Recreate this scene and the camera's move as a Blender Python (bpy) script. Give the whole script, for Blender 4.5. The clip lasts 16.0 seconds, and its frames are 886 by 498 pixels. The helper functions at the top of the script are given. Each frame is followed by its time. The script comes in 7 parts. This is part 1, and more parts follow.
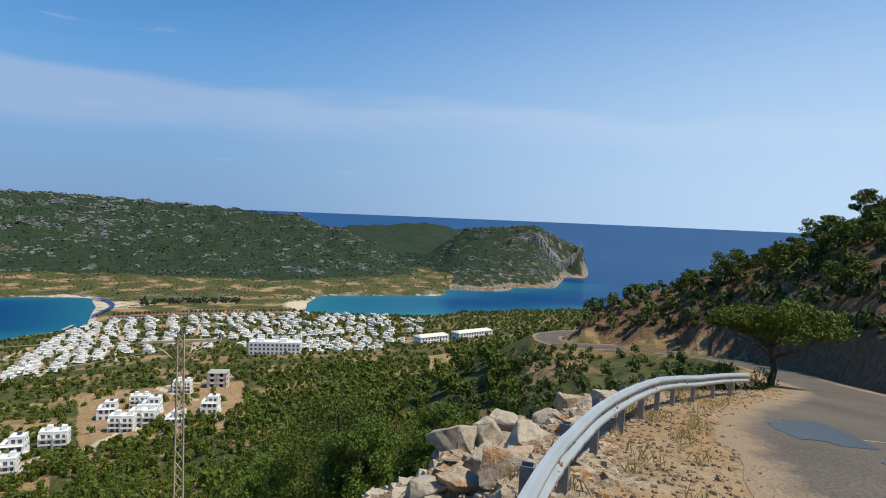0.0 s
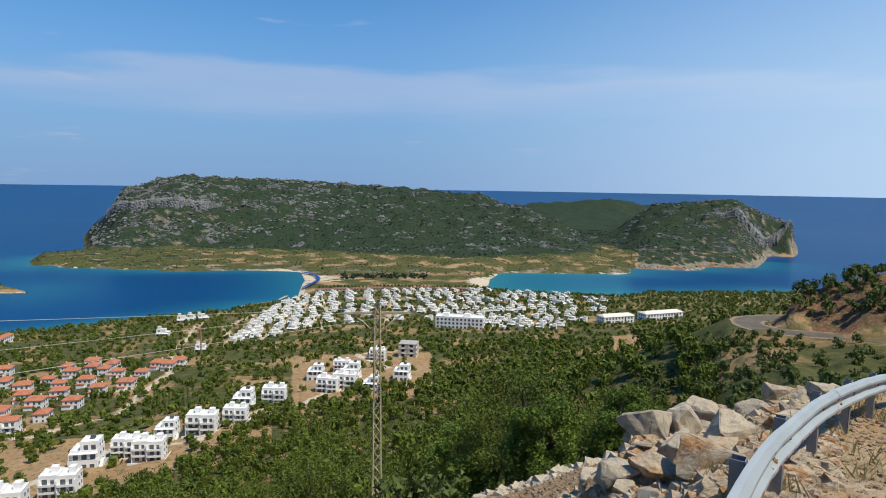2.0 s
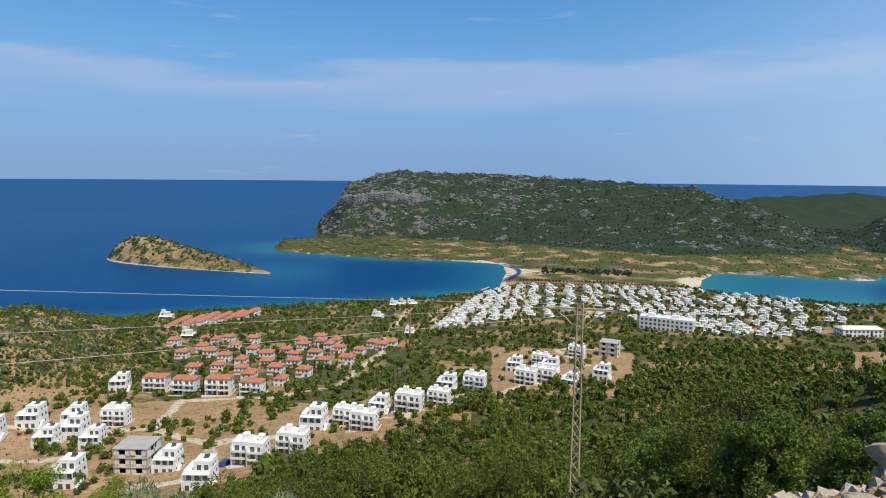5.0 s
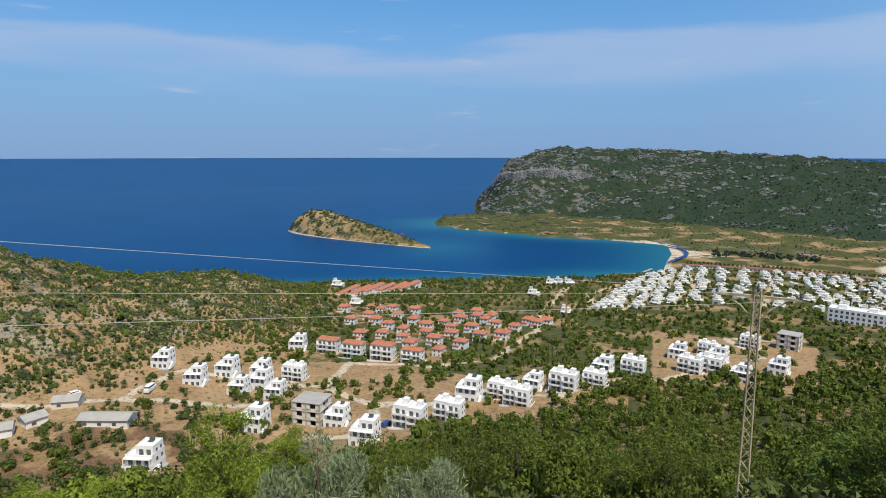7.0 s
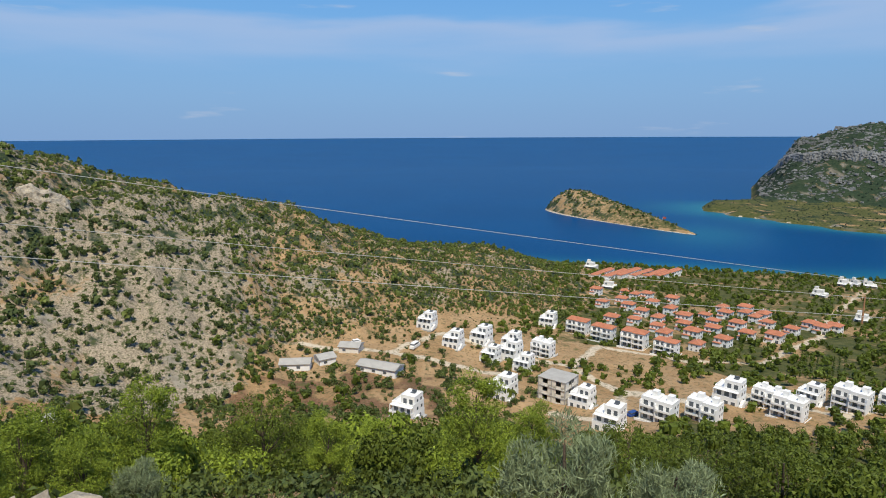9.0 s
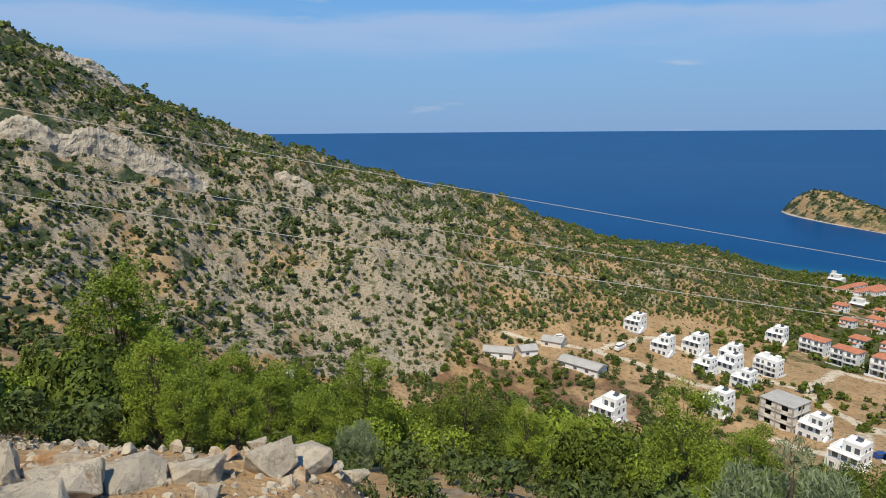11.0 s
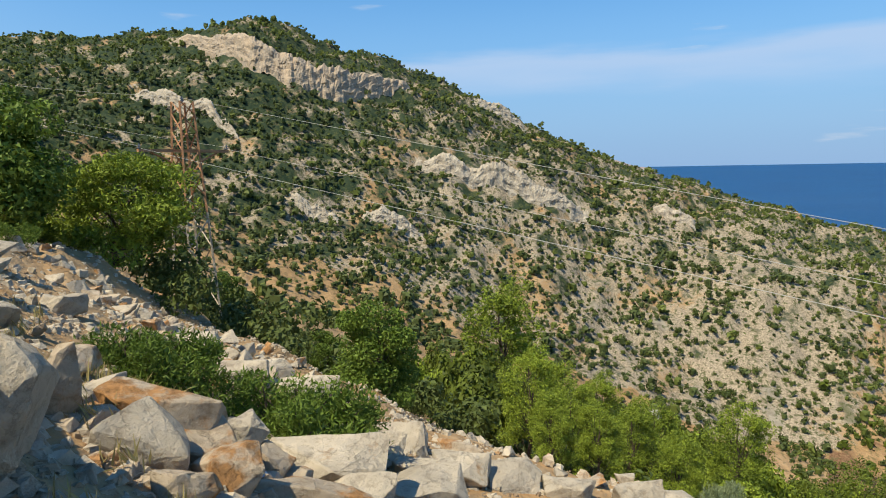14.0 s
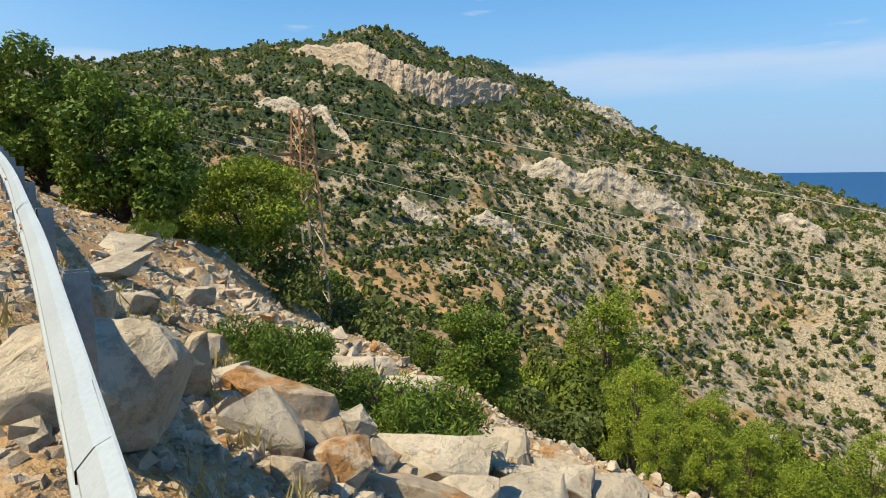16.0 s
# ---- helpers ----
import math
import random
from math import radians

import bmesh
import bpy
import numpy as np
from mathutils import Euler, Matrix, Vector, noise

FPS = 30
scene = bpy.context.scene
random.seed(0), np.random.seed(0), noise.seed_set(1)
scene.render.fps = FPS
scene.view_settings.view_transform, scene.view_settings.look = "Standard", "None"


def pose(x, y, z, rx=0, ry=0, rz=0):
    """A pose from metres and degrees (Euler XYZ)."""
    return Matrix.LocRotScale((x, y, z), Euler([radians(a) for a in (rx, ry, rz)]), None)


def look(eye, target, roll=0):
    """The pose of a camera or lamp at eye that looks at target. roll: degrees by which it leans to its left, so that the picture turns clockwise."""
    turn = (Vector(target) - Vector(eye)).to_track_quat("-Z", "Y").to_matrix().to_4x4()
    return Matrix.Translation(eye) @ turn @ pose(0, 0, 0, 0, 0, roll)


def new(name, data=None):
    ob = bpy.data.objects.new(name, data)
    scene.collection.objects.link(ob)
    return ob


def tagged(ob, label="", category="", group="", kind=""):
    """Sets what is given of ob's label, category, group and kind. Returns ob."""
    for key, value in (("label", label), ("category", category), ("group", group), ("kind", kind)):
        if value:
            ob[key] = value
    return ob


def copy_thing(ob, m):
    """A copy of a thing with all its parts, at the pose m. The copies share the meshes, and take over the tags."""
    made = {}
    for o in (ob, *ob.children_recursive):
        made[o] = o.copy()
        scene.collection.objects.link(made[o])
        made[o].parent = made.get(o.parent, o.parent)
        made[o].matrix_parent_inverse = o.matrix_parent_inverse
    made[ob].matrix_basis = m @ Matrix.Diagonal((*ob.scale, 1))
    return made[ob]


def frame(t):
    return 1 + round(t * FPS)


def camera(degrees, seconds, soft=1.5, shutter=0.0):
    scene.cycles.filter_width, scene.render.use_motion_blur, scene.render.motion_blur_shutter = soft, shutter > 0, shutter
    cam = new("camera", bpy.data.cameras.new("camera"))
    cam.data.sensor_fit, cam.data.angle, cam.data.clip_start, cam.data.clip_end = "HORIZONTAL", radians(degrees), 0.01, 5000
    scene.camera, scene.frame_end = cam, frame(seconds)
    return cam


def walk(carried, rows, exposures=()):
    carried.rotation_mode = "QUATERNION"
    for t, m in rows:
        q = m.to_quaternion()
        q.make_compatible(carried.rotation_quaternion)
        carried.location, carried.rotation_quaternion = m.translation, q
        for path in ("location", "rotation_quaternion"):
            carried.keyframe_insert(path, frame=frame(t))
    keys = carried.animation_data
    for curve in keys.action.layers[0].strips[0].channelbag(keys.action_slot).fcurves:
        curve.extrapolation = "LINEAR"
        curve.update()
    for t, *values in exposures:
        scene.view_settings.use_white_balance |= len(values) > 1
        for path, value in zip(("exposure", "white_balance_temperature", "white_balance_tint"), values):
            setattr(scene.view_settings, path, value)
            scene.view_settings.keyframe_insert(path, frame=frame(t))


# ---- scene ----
# A hillside road above a small bay town; x to the east side of the road, y along the valley, z above the sea.
EYE = 130.0
ARM = 0.35
# seconds, yaw, pitch, roll
PATH = (
    (0.0, -0.40, -3.28, -2.37),
    (0.5, 3.91, -3.95, -2.12),
    (1.0, 8.77, -4.67, -1.88),
    (1.5, 12.61, -5.29, -1.41),
    (2.0, 16.14, -5.82, -0.89),
    (2.5, 20.35, -6.10, -0.60),
    (3.0, 24.46, -6.15, -0.62),
    (5.5, 37.23, -7.21, -0.45),
    (6.0, 40.33, -8.00, -0.40),
    (6.5, 43.81, -8.41, -0.25),
    (7.0, 49.12, -8.76, 0.02),
    (7.5, 54.32, -9.16, 0.30),
    (8.0, 60.25, -9.98, 0.60),
    (8.5, 66.09, -10.32, 0.67),
    (9.0, 72.58, -10.55, 0.30),
    (11.5, 99.29, -10.57, 0.39),
    (12.0, 108.25, -10.02, 0.18),
    (12.5, 114.60, -9.89, 0.72),
    (13.0, 119.68, -9.47, 1.05),
    (13.5, 123.12, -8.65, 0.75),
    (14.0, 125.69, -7.58, 1.16),
    (14.5, 127.86, -7.54, 0.63),
    (15.0, 130.79, -7.21, 0.87),
    (15.5, 133.54, -7.33, 0.51),
    (16.0, 135.30, -7.01, 0.79),
)


def stand(yaw):
    a = radians(yaw)
    return (0.22 - ARM * math.sin(a), -0.1 + ARM * math.cos(a), EYE)


cam = camera(71.0, 16.0, soft=1.0)
walk(cam, [(t, pose(*stand(yaw), 90 + pitch, roll, yaw)) for t, yaw, pitch, roll in PATH],
     exposures=((0.0, -0.14, 6500, 10), (3.0, -0.09, 6500, 10), (6.0, -0.09, 6500, 10), (9.0, -0.06, 6500, 10), (11.5, -0.04, 6600, 10), (13.0, 0.18, 6850, 9), (14.5, 0.3, 7150, 8), (16.0, 0.4, 7400, 8)))

# ---- light ----
SUN_AZ, SUN_EL = 106.0, 60.0        # clockwise from +y, above the horizon
world = bpy.data.worlds.new("sky")
scene.world = world
world.use_nodes = True


def build_world():
    nt = world.node_tree
    n, l = nt.nodes, nt.links
    n.clear()
    out = n.new("ShaderNodeOutputWorld")
    bg = n.new("ShaderNodeBackground")
    bg.inputs["Strength"].default_value = 0.1
    sky = n.new("ShaderNodeTexSky")
    sky.sky_type = 'NISHITA'
    sky.sun_disc = False
    sky.sun_elevation, sky.sun_rotation = radians(SUN_EL), radians(SUN_AZ)
    sky.altitude, sky.air_density, sky.dust_density, sky.ozone_density = 100, 1.0, 0.2, 4.0
    co = n.new("ShaderNodeTexCoord")
    sep = n.new("ShaderNodeSeparateXYZ")
    l.new(co.outputs["Generated"], sep.inputs[0])

    def mapped(src, a, b, c=0.0, d=1.0):
        r = n.new("ShaderNodeMapRange")
        r.interpolation_type = 'SMOOTHSTEP'
        for key, v in (("From Min", a), ("From Max", b), ("To Min", c), ("To Max", d)):
            r.inputs[key].default_value = v
        l.new(src, r.inputs["Value"])
        return r.outputs[0]

    def maths(op, a, b):
        m = n.new("ShaderNodeMath")
        m.operation = op
        for k, v in enumerate((a, b)):
            if isinstance(v, float):
                m.inputs[k].default_value = v
            else:
                l.new(v, m.inputs[k])
        return m.outputs[0]

    def blend(fac, a, colour):
        x = n.new("ShaderNodeMix")
        x.data_type = 'RGBA'
        l.new(fac, x.inputs["Factor"])
        l.new(a, x.inputs["A"])
        x.inputs["B"].default_value = (*colour, 1)
        return x.outputs["Result"]

    clear = n.new("ShaderNodeHueSaturation")
    clear.inputs["Saturation"].default_value, clear.inputs["Value"].default_value = 1.3, 1.5
    l.new(sky.outputs[0], clear.inputs["Color"])
    # sea haze low down, and a long thin sheet of high cloud
    haze = blend(mapped(sep.outputs[2], 0.0, 0.36, 0.92, 0.0), clear.outputs[0], (1.62, 3.45, 6.6))
    map1 = n.new("ShaderNodeMapping")
    map1.inputs["Scale"].default_value = (1.2, 1.2, 9.0)
    l.new(co.outputs["Generated"], map1.inputs[0])
    soft = n.new("ShaderNodeTexNoise")
    soft.inputs["Scale"].default_value, soft.inputs["Detail"].default_value = 2.2, 5
    l.new(map1.outputs[0], soft.inputs["Vector"])
    # the sheet's upper edge stands about 11 degrees up and wanders
    edge = maths('ADD', sep.outputs[2], maths('MULTIPLY', soft.outputs[0], 0.10))
    sheet = maths('MULTIPLY', mapped(edge, 0.196, 0.224, 1.0, 0.0), mapped(edge, 0.135, 0.20, 0.05, 0.75))
    cloudy = blend(sheet, haze, (3.9, 5.3, 7.8))
    # paler air towards the sun
    glare = maths('MULTIPLY', mapped(sep.outputs[0], -0.50, 0.70, 0.0, 0.88), mapped(sep.outputs[2], 0.0, 0.55, 1.0, 0.0))
    cloudy = blend(glare, cloudy, (6.2, 8.2, 10.6))
    wisp = n.new("ShaderNodeTexNoise")
    wisp.inputs["Scale"].default_value, wisp.inputs["Detail"].default_value = 4.5, 6
    l.new(map1.outputs[0], wisp.inputs["Vector"])
    cloudy = blend(mapped(wisp.outputs[0], 0.66, 0.80, 0.0, 0.6), cloudy, (5.0, 5.8, 7.2))
    l.new(cloudy, bg.inputs["Color"])
    l.new(bg.outputs[0], out.inputs["Surface"])


build_world()
sun = new("sun", bpy.data.lights.new("sun", 'SUN'))
sun.data.energy, sun.data.angle, sun.data.color = 5.0, radians(0.55), (1.0, 0.93, 0.77)
sd = Vector((math.sin(radians(SUN_AZ)) * math.cos(radians(SUN_EL)), math.cos(radians(SUN_AZ)) * math.cos(radians(SUN_EL)), math.sin(radians(SUN_EL))))
sun.matrix_world = look(sd * 100 + Vector((0, 0, 300)), Vector((0, 0, 300)))
scene.view_settings.exposure = 0.0

# ---- materials ----
def mat(name, base=(0.5, 0.5, 0.5), rough=0.8, metal=0.0, var=0.25, scale=1.0, fine=9.0, bump=0.3, dark=None, spec=0.3):
    """Mottled surface: two scales of noise between a darker and the base colour, with fine relief. scale: blotches per metre."""
    m = bpy.data.materials.new(name)
    m.use_nodes = True
    nt = m.node_tree
    n, l = nt.nodes, nt.links
    b = n["Principled BSDF"]
    b.inputs["Roughness"].default_value, b.inputs["Metallic"].default_value = rough, metal
    b.inputs["Specular IOR Level"].default_value = spec
    geo = n.new("ShaderNodeNewGeometry")
    big = n.new("ShaderNodeTexNoise")
    big.inputs["Scale"].default_value, big.inputs["Detail"].default_value = scale, 4
    small = n.new("ShaderNodeTexNoise")
    small.inputs["Scale"].default_value, small.inputs["Detail"].default_value = scale * fine, 3
    l.new(geo.outputs["Position"], big.inputs["Vector"])
    l.new(geo.outputs["Position"], small.inputs["Vector"])
    add = n.new("ShaderNodeMath")
    add.operation = 'ADD'
    l.new(big.outputs[0], add.inputs[0])
    l.new(small.outputs[0], add.inputs[1])
    ramp = n.new("ShaderNodeMapRange")
    ramp.inputs["From Min"].default_value, ramp.inputs["From Max"].default_value = 0.7, 1.3
    l.new(add.outputs[0], ramp.inputs["Value"])
    mix = n.new("ShaderNodeMix")
    mix.data_type = 'RGBA'
    d = dark or tuple(c * (1 - var) for c in base)
    mix.inputs["A"].default_value, mix.inputs["B"].default_value = (*d, 1), (*base, 1)
    l.new(ramp.outputs[0], mix.inputs["Factor"])
    l.new(mix.outputs["Result"], b.inputs["Base Color"])
    if bump:
        bp = n.new("ShaderNodeBump")
        bp.inputs["Strength"].default_value, bp.inputs["Distance"].default_value = bump, 0.15 / max(scale, 0.2)
        l.new(small.outputs[0], bp.inputs["Height"])
        l.new(bp.outputs[0], b.inputs["Normal"])
    return m


def foliage(name, lo, hi, trans=0.25):
    """Leaves: a colour that differs from clump to clump and from plant to plant."""
    m = bpy.data.materials.new(name)
    m.use_nodes = True
    nt = m.node_tree
    n, l = nt.nodes, nt.links
    b = n["Principled BSDF"]
    b.inputs["Roughness"].default_value = 0.65
    b.inputs["Specular IOR Level"].default_value = 0.25
    geo, info = n.new("ShaderNodeNewGeometry"), n.new("ShaderNodeObjectInfo")
    noise_t = n.new("ShaderNodeTexNoise")
    noise_t.inputs["Scale"].default_value, noise_t.inputs["Detail"].default_value = 0.13, 2
    l.new(geo.outputs["Position"], noise_t.inputs["Vector"])
    s1 = n.new("ShaderNodeMath")
    s1.operation = 'MULTIPLY_ADD'
    s1.inputs[1].default_value, s1.inputs[2].default_value = 0.55, -0.1
    l.new(geo.outputs["Random Per Island"], s1.inputs[0])
    s2 = n.new("ShaderNodeMath")
    s2.operation = 'MULTIPLY_ADD'
    s2.inputs[1].default_value = 0.9
    l.new(noise_t.outputs[0], s2.inputs[0])
    l.new(s1.outputs[0], s2.inputs[2])
    mix = n.new("ShaderNodeMix")
    mix.data_type = 'RGBA'
    mix.inputs["A"].default_value, mix.inputs["B"].default_value = (*lo, 1), (*hi, 1)
    l.new(s2.outputs[0], mix.inputs["Factor"])
    l.new(mix.outputs["Result"], b.inputs["Base Color"])
    tr = n.new("ShaderNodeBsdfTranslucent")
    l.new(mix.outputs["Result"], tr.inputs["Color"])
    ms = n.new("ShaderNodeMixShader")
    ms.inputs[0].default_value = trans
    l.new(b.outputs[0], ms.inputs[1])
    l.new(tr.outputs[0], ms.inputs[2])
    l.new(ms.outputs[0], n["Material Output"].inputs["Surface"])
    return m


def ground_material():
    """Soil, scree, rock, sand and dry grass, laid out by the ground's own weights."""
    m = bpy.data.materials.new("hill_ground")
    m.use_nodes = True
    nt = m.node_tree
    n, l = nt.nodes, nt.links
    b = n["Principled BSDF"]
    b.inputs["Roughness"].default_value = 0.95
    b.inputs["Specular IOR Level"].default_value = 0.1
    geo = n.new("ShaderNodeNewGeometry")

    def tex(scale, detail=5):
        t = n.new("ShaderNodeTexNoise")
        t.inputs["Scale"].default_value, t.inputs["Detail"].default_value, t.inputs["Roughness"].default_value = scale, detail, 0.65
        l.new(geo.outputs["Position"], t.inputs["Vector"])
        return t

    def ramped(src, lo, hi):
        r = n.new("ShaderNodeMapRange")
        r.inputs["From Min"].default_value, r.inputs["From Max"].default_value = lo, hi
        l.new(src, r.inputs["Value"])
        return r.outputs[0]

    def mixed(fac, a, c):
        x = n.new("ShaderNodeMix")
        x.data_type = 'RGBA'
        l.new(fac, x.inputs["Factor"])
        for key, v in (("A", a), ("B", c)):
            if isinstance(v, tuple):
                x.inputs[key].default_value = (*v, 1)
            else:
                l.new(v, x.inputs[key])
        return x.outputs["Result"]

    t1, t2, t3 = tex(0.03), tex(0.25, 8), tex(1.6, 8)
    grain = ramped(t3.outputs[0], 0.36, 0.64)
    soil = mixed(ramped(t2.outputs[0], 0.35, 0.65), (0.31, 0.18, 0.08), (0.48, 0.31, 0.155))
    soil = mixed(grain, soil, mixed(ramped(t1.outputs[0], 0.4, 0.6), (0.265, 0.175, 0.09), (0.385, 0.272, 0.158)))
    scree = mixed(grain, (0.150, 0.121, 0.083), (0.45, 0.372, 0.265))
    rock = mixed(ramped(t2.outputs[0], 0.38, 0.62), (0.10, 0.09, 0.068), (0.30, 0.265, 0.205))
    sand = mixed(grain, (0.50, 0.41, 0.29), (0.62, 0.53, 0.40))
    grass = mixed(ramped(t2.outputs[0], 0.35, 0.65), (0.034, 0.052, 0.015), (0.120, 0.112, 0.042))
    # dark maquis green, shifted bluish to paint in distance haze
    maquis = mixed(ramped(t2.outputs[0], 0.35, 0.65), (0.015, 0.031, 0.017), (0.043, 0.060, 0.032))
    red = mixed(grain, (0.12, 0.065, 0.035), (0.24, 0.145, 0.085))
    col = soil
    for key, c in (("redsoil", red), ("scree", scree), ("rock", rock), ("maquis", maquis), ("grass", grass), ("sand", sand)):
        at = n.new("ShaderNodeAttribute")
        at.attribute_name = key
        jig = n.new("ShaderNodeMath")
        jig.operation = 'MULTIPLY_ADD'
        jig.inputs[1].default_value, jig.inputs[2].default_value = 1.1, -0.55
        l.new(t2.outputs[0], jig.inputs[0])
        s = n.new("ShaderNodeMath")
        l.new(jig.outputs[0], s.inputs[0])
        l.new(at.outputs["Fac"], s.inputs[1])
        col = mixed(ramped(s.outputs[0], 0.38, 0.62), col, c)
    # dwarf scrub too small to stand out singly
    tuft, t4 = n.new("ShaderNodeAttribute"), tex(0.55, 4)
    tuft.attribute_name = "tuft"
    mul = n.new("ShaderNodeMath")
    mul.operation = 'MULTIPLY'
    l.new(ramped(t4.outputs[0], 0.535, 0.60), mul.inputs[0])
    l.new(tuft.outputs["Fac"], mul.inputs[1])
    col = mixed(mul.outputs[0], col, (0.075, 0.085, 0.034))
    l.new(col, b.inputs["Base Color"])
    bp = n.new("ShaderNodeBump")
    bp.inputs["Strength"].default_value, bp.inputs["Distance"].default_value = 0.7, 0.25
    hsum = n.new("ShaderNodeMath")
    hsum.operation = 'MULTIPLY_ADD'
    hsum.inputs[1].default_value = 5.0
    l.new(t2.outputs[0], hsum.inputs[0])
    l.new(t3.outputs[0], hsum.inputs[2])
    l.new(hsum.outputs[0], bp.inputs["Height"])
    l.new(bp.outputs[0], b.inputs["Normal"])
    return m


def sea_material():
    m = bpy.data.materials.new("sea_water")
    m.use_nodes = True
    nt = m.node_tree
    n, l = nt.nodes, nt.links
    b = n["Principled BSDF"]
    b.inputs["Roughness"].default_value, b.inputs["IOR"].default_value = 0.3, 1.33
    b.inputs["Specular IOR Level"].default_value = 0.02
    at = n.new("ShaderNodeAttribute")
    at.attribute_name = "shallow"
    geo = n.new("ShaderNodeNewGeometry")
    wind = n.new("ShaderNodeTexNoise")
    wind.inputs["Scale"].default_value, wind.inputs["Detail"].default_value = 0.004, 4
    l.new(geo.outputs["Position"], wind.inputs["Vector"])
    deep = n.new("ShaderNodeMix")
    deep.data_type = 'RGBA'
    deep.inputs["A"].default_value, deep.inputs["B"].default_value = (0.001, 0.038, 0.125, 1), (0.002, 0.062, 0.180, 1)
    l.new(wind.outputs[0], deep.inputs["Factor"])
    mix = n.new("ShaderNodeMix")
    mix.data_type = 'RGBA'
    mix.inputs["B"].default_value = (0.02, 0.165, 0.21, 1)
    l.new(at.outputs["Fac"], mix.inputs["Factor"])
    l.new(deep.outputs["Result"], mix.inputs["A"])
    l.new(mix.outputs["Result"], b.inputs["Base Color"])
    wave = n.new("ShaderNodeTexNoise")
    wave.inputs["Scale"].default_value, wave.inputs["Detail"].default_value = 0.35, 3
    l.new(geo.outputs["Position"], wave.inputs["Vector"])
    bp = n.new("ShaderNodeBump")
    bp.inputs["Strength"].default_value, bp.inputs["Distance"].default_value = 0.5, 0.25
    l.new(wave.outputs[0], bp.inputs["Height"])
    l.new(bp.outputs[0], b.inputs["Normal"])
    return m


GROUND = ground_material()
SEA = sea_material()
def road_material():
    """Worn asphalt that runs out under dust and grit along its ragged edges."""
    m = mat("worn_asphalt", (0.165, 0.14, 0.11), 0.9, scale=0.35, fine=45, bump=0.35, var=0.45)
    n, l = m.node_tree.nodes, m.node_tree.links
    b = n["Principled BSDF"]
    old = b.inputs["Base Color"].links[0].from_socket
    edge, geo, t = n.new("ShaderNodeAttribute"), n.new("ShaderNodeNewGeometry"), n.new("ShaderNodeTexNoise")
    edge.attribute_name = "edge"
    t.inputs["Scale"].default_value, t.inputs["Detail"].default_value, t.inputs["Roughness"].default_value = 1.3, 9, 0.75
    l.new(geo.outputs["Position"], t.inputs["Vector"])
    add, r, x = n.new("ShaderNodeMath"), n.new("ShaderNodeMapRange"), n.new("ShaderNodeMix")
    l.new(t.outputs[0], add.inputs[0])
    l.new(edge.outputs["Fac"], add.inputs[1])
    r.inputs["From Min"].default_value, r.inputs["From Max"].default_value = 0.82, 1.15
    l.new(add.outputs[0], r.inputs["Value"])
    x.data_type = 'RGBA'
    x.inputs["B"].default_value = (0.31, 0.225, 0.14, 1)
    l.new(r.outputs[0], x.inputs["Factor"])
    l.new(old, x.inputs["A"])
    l.new(x.outputs["Result"], b.inputs["Base Color"])
    return m


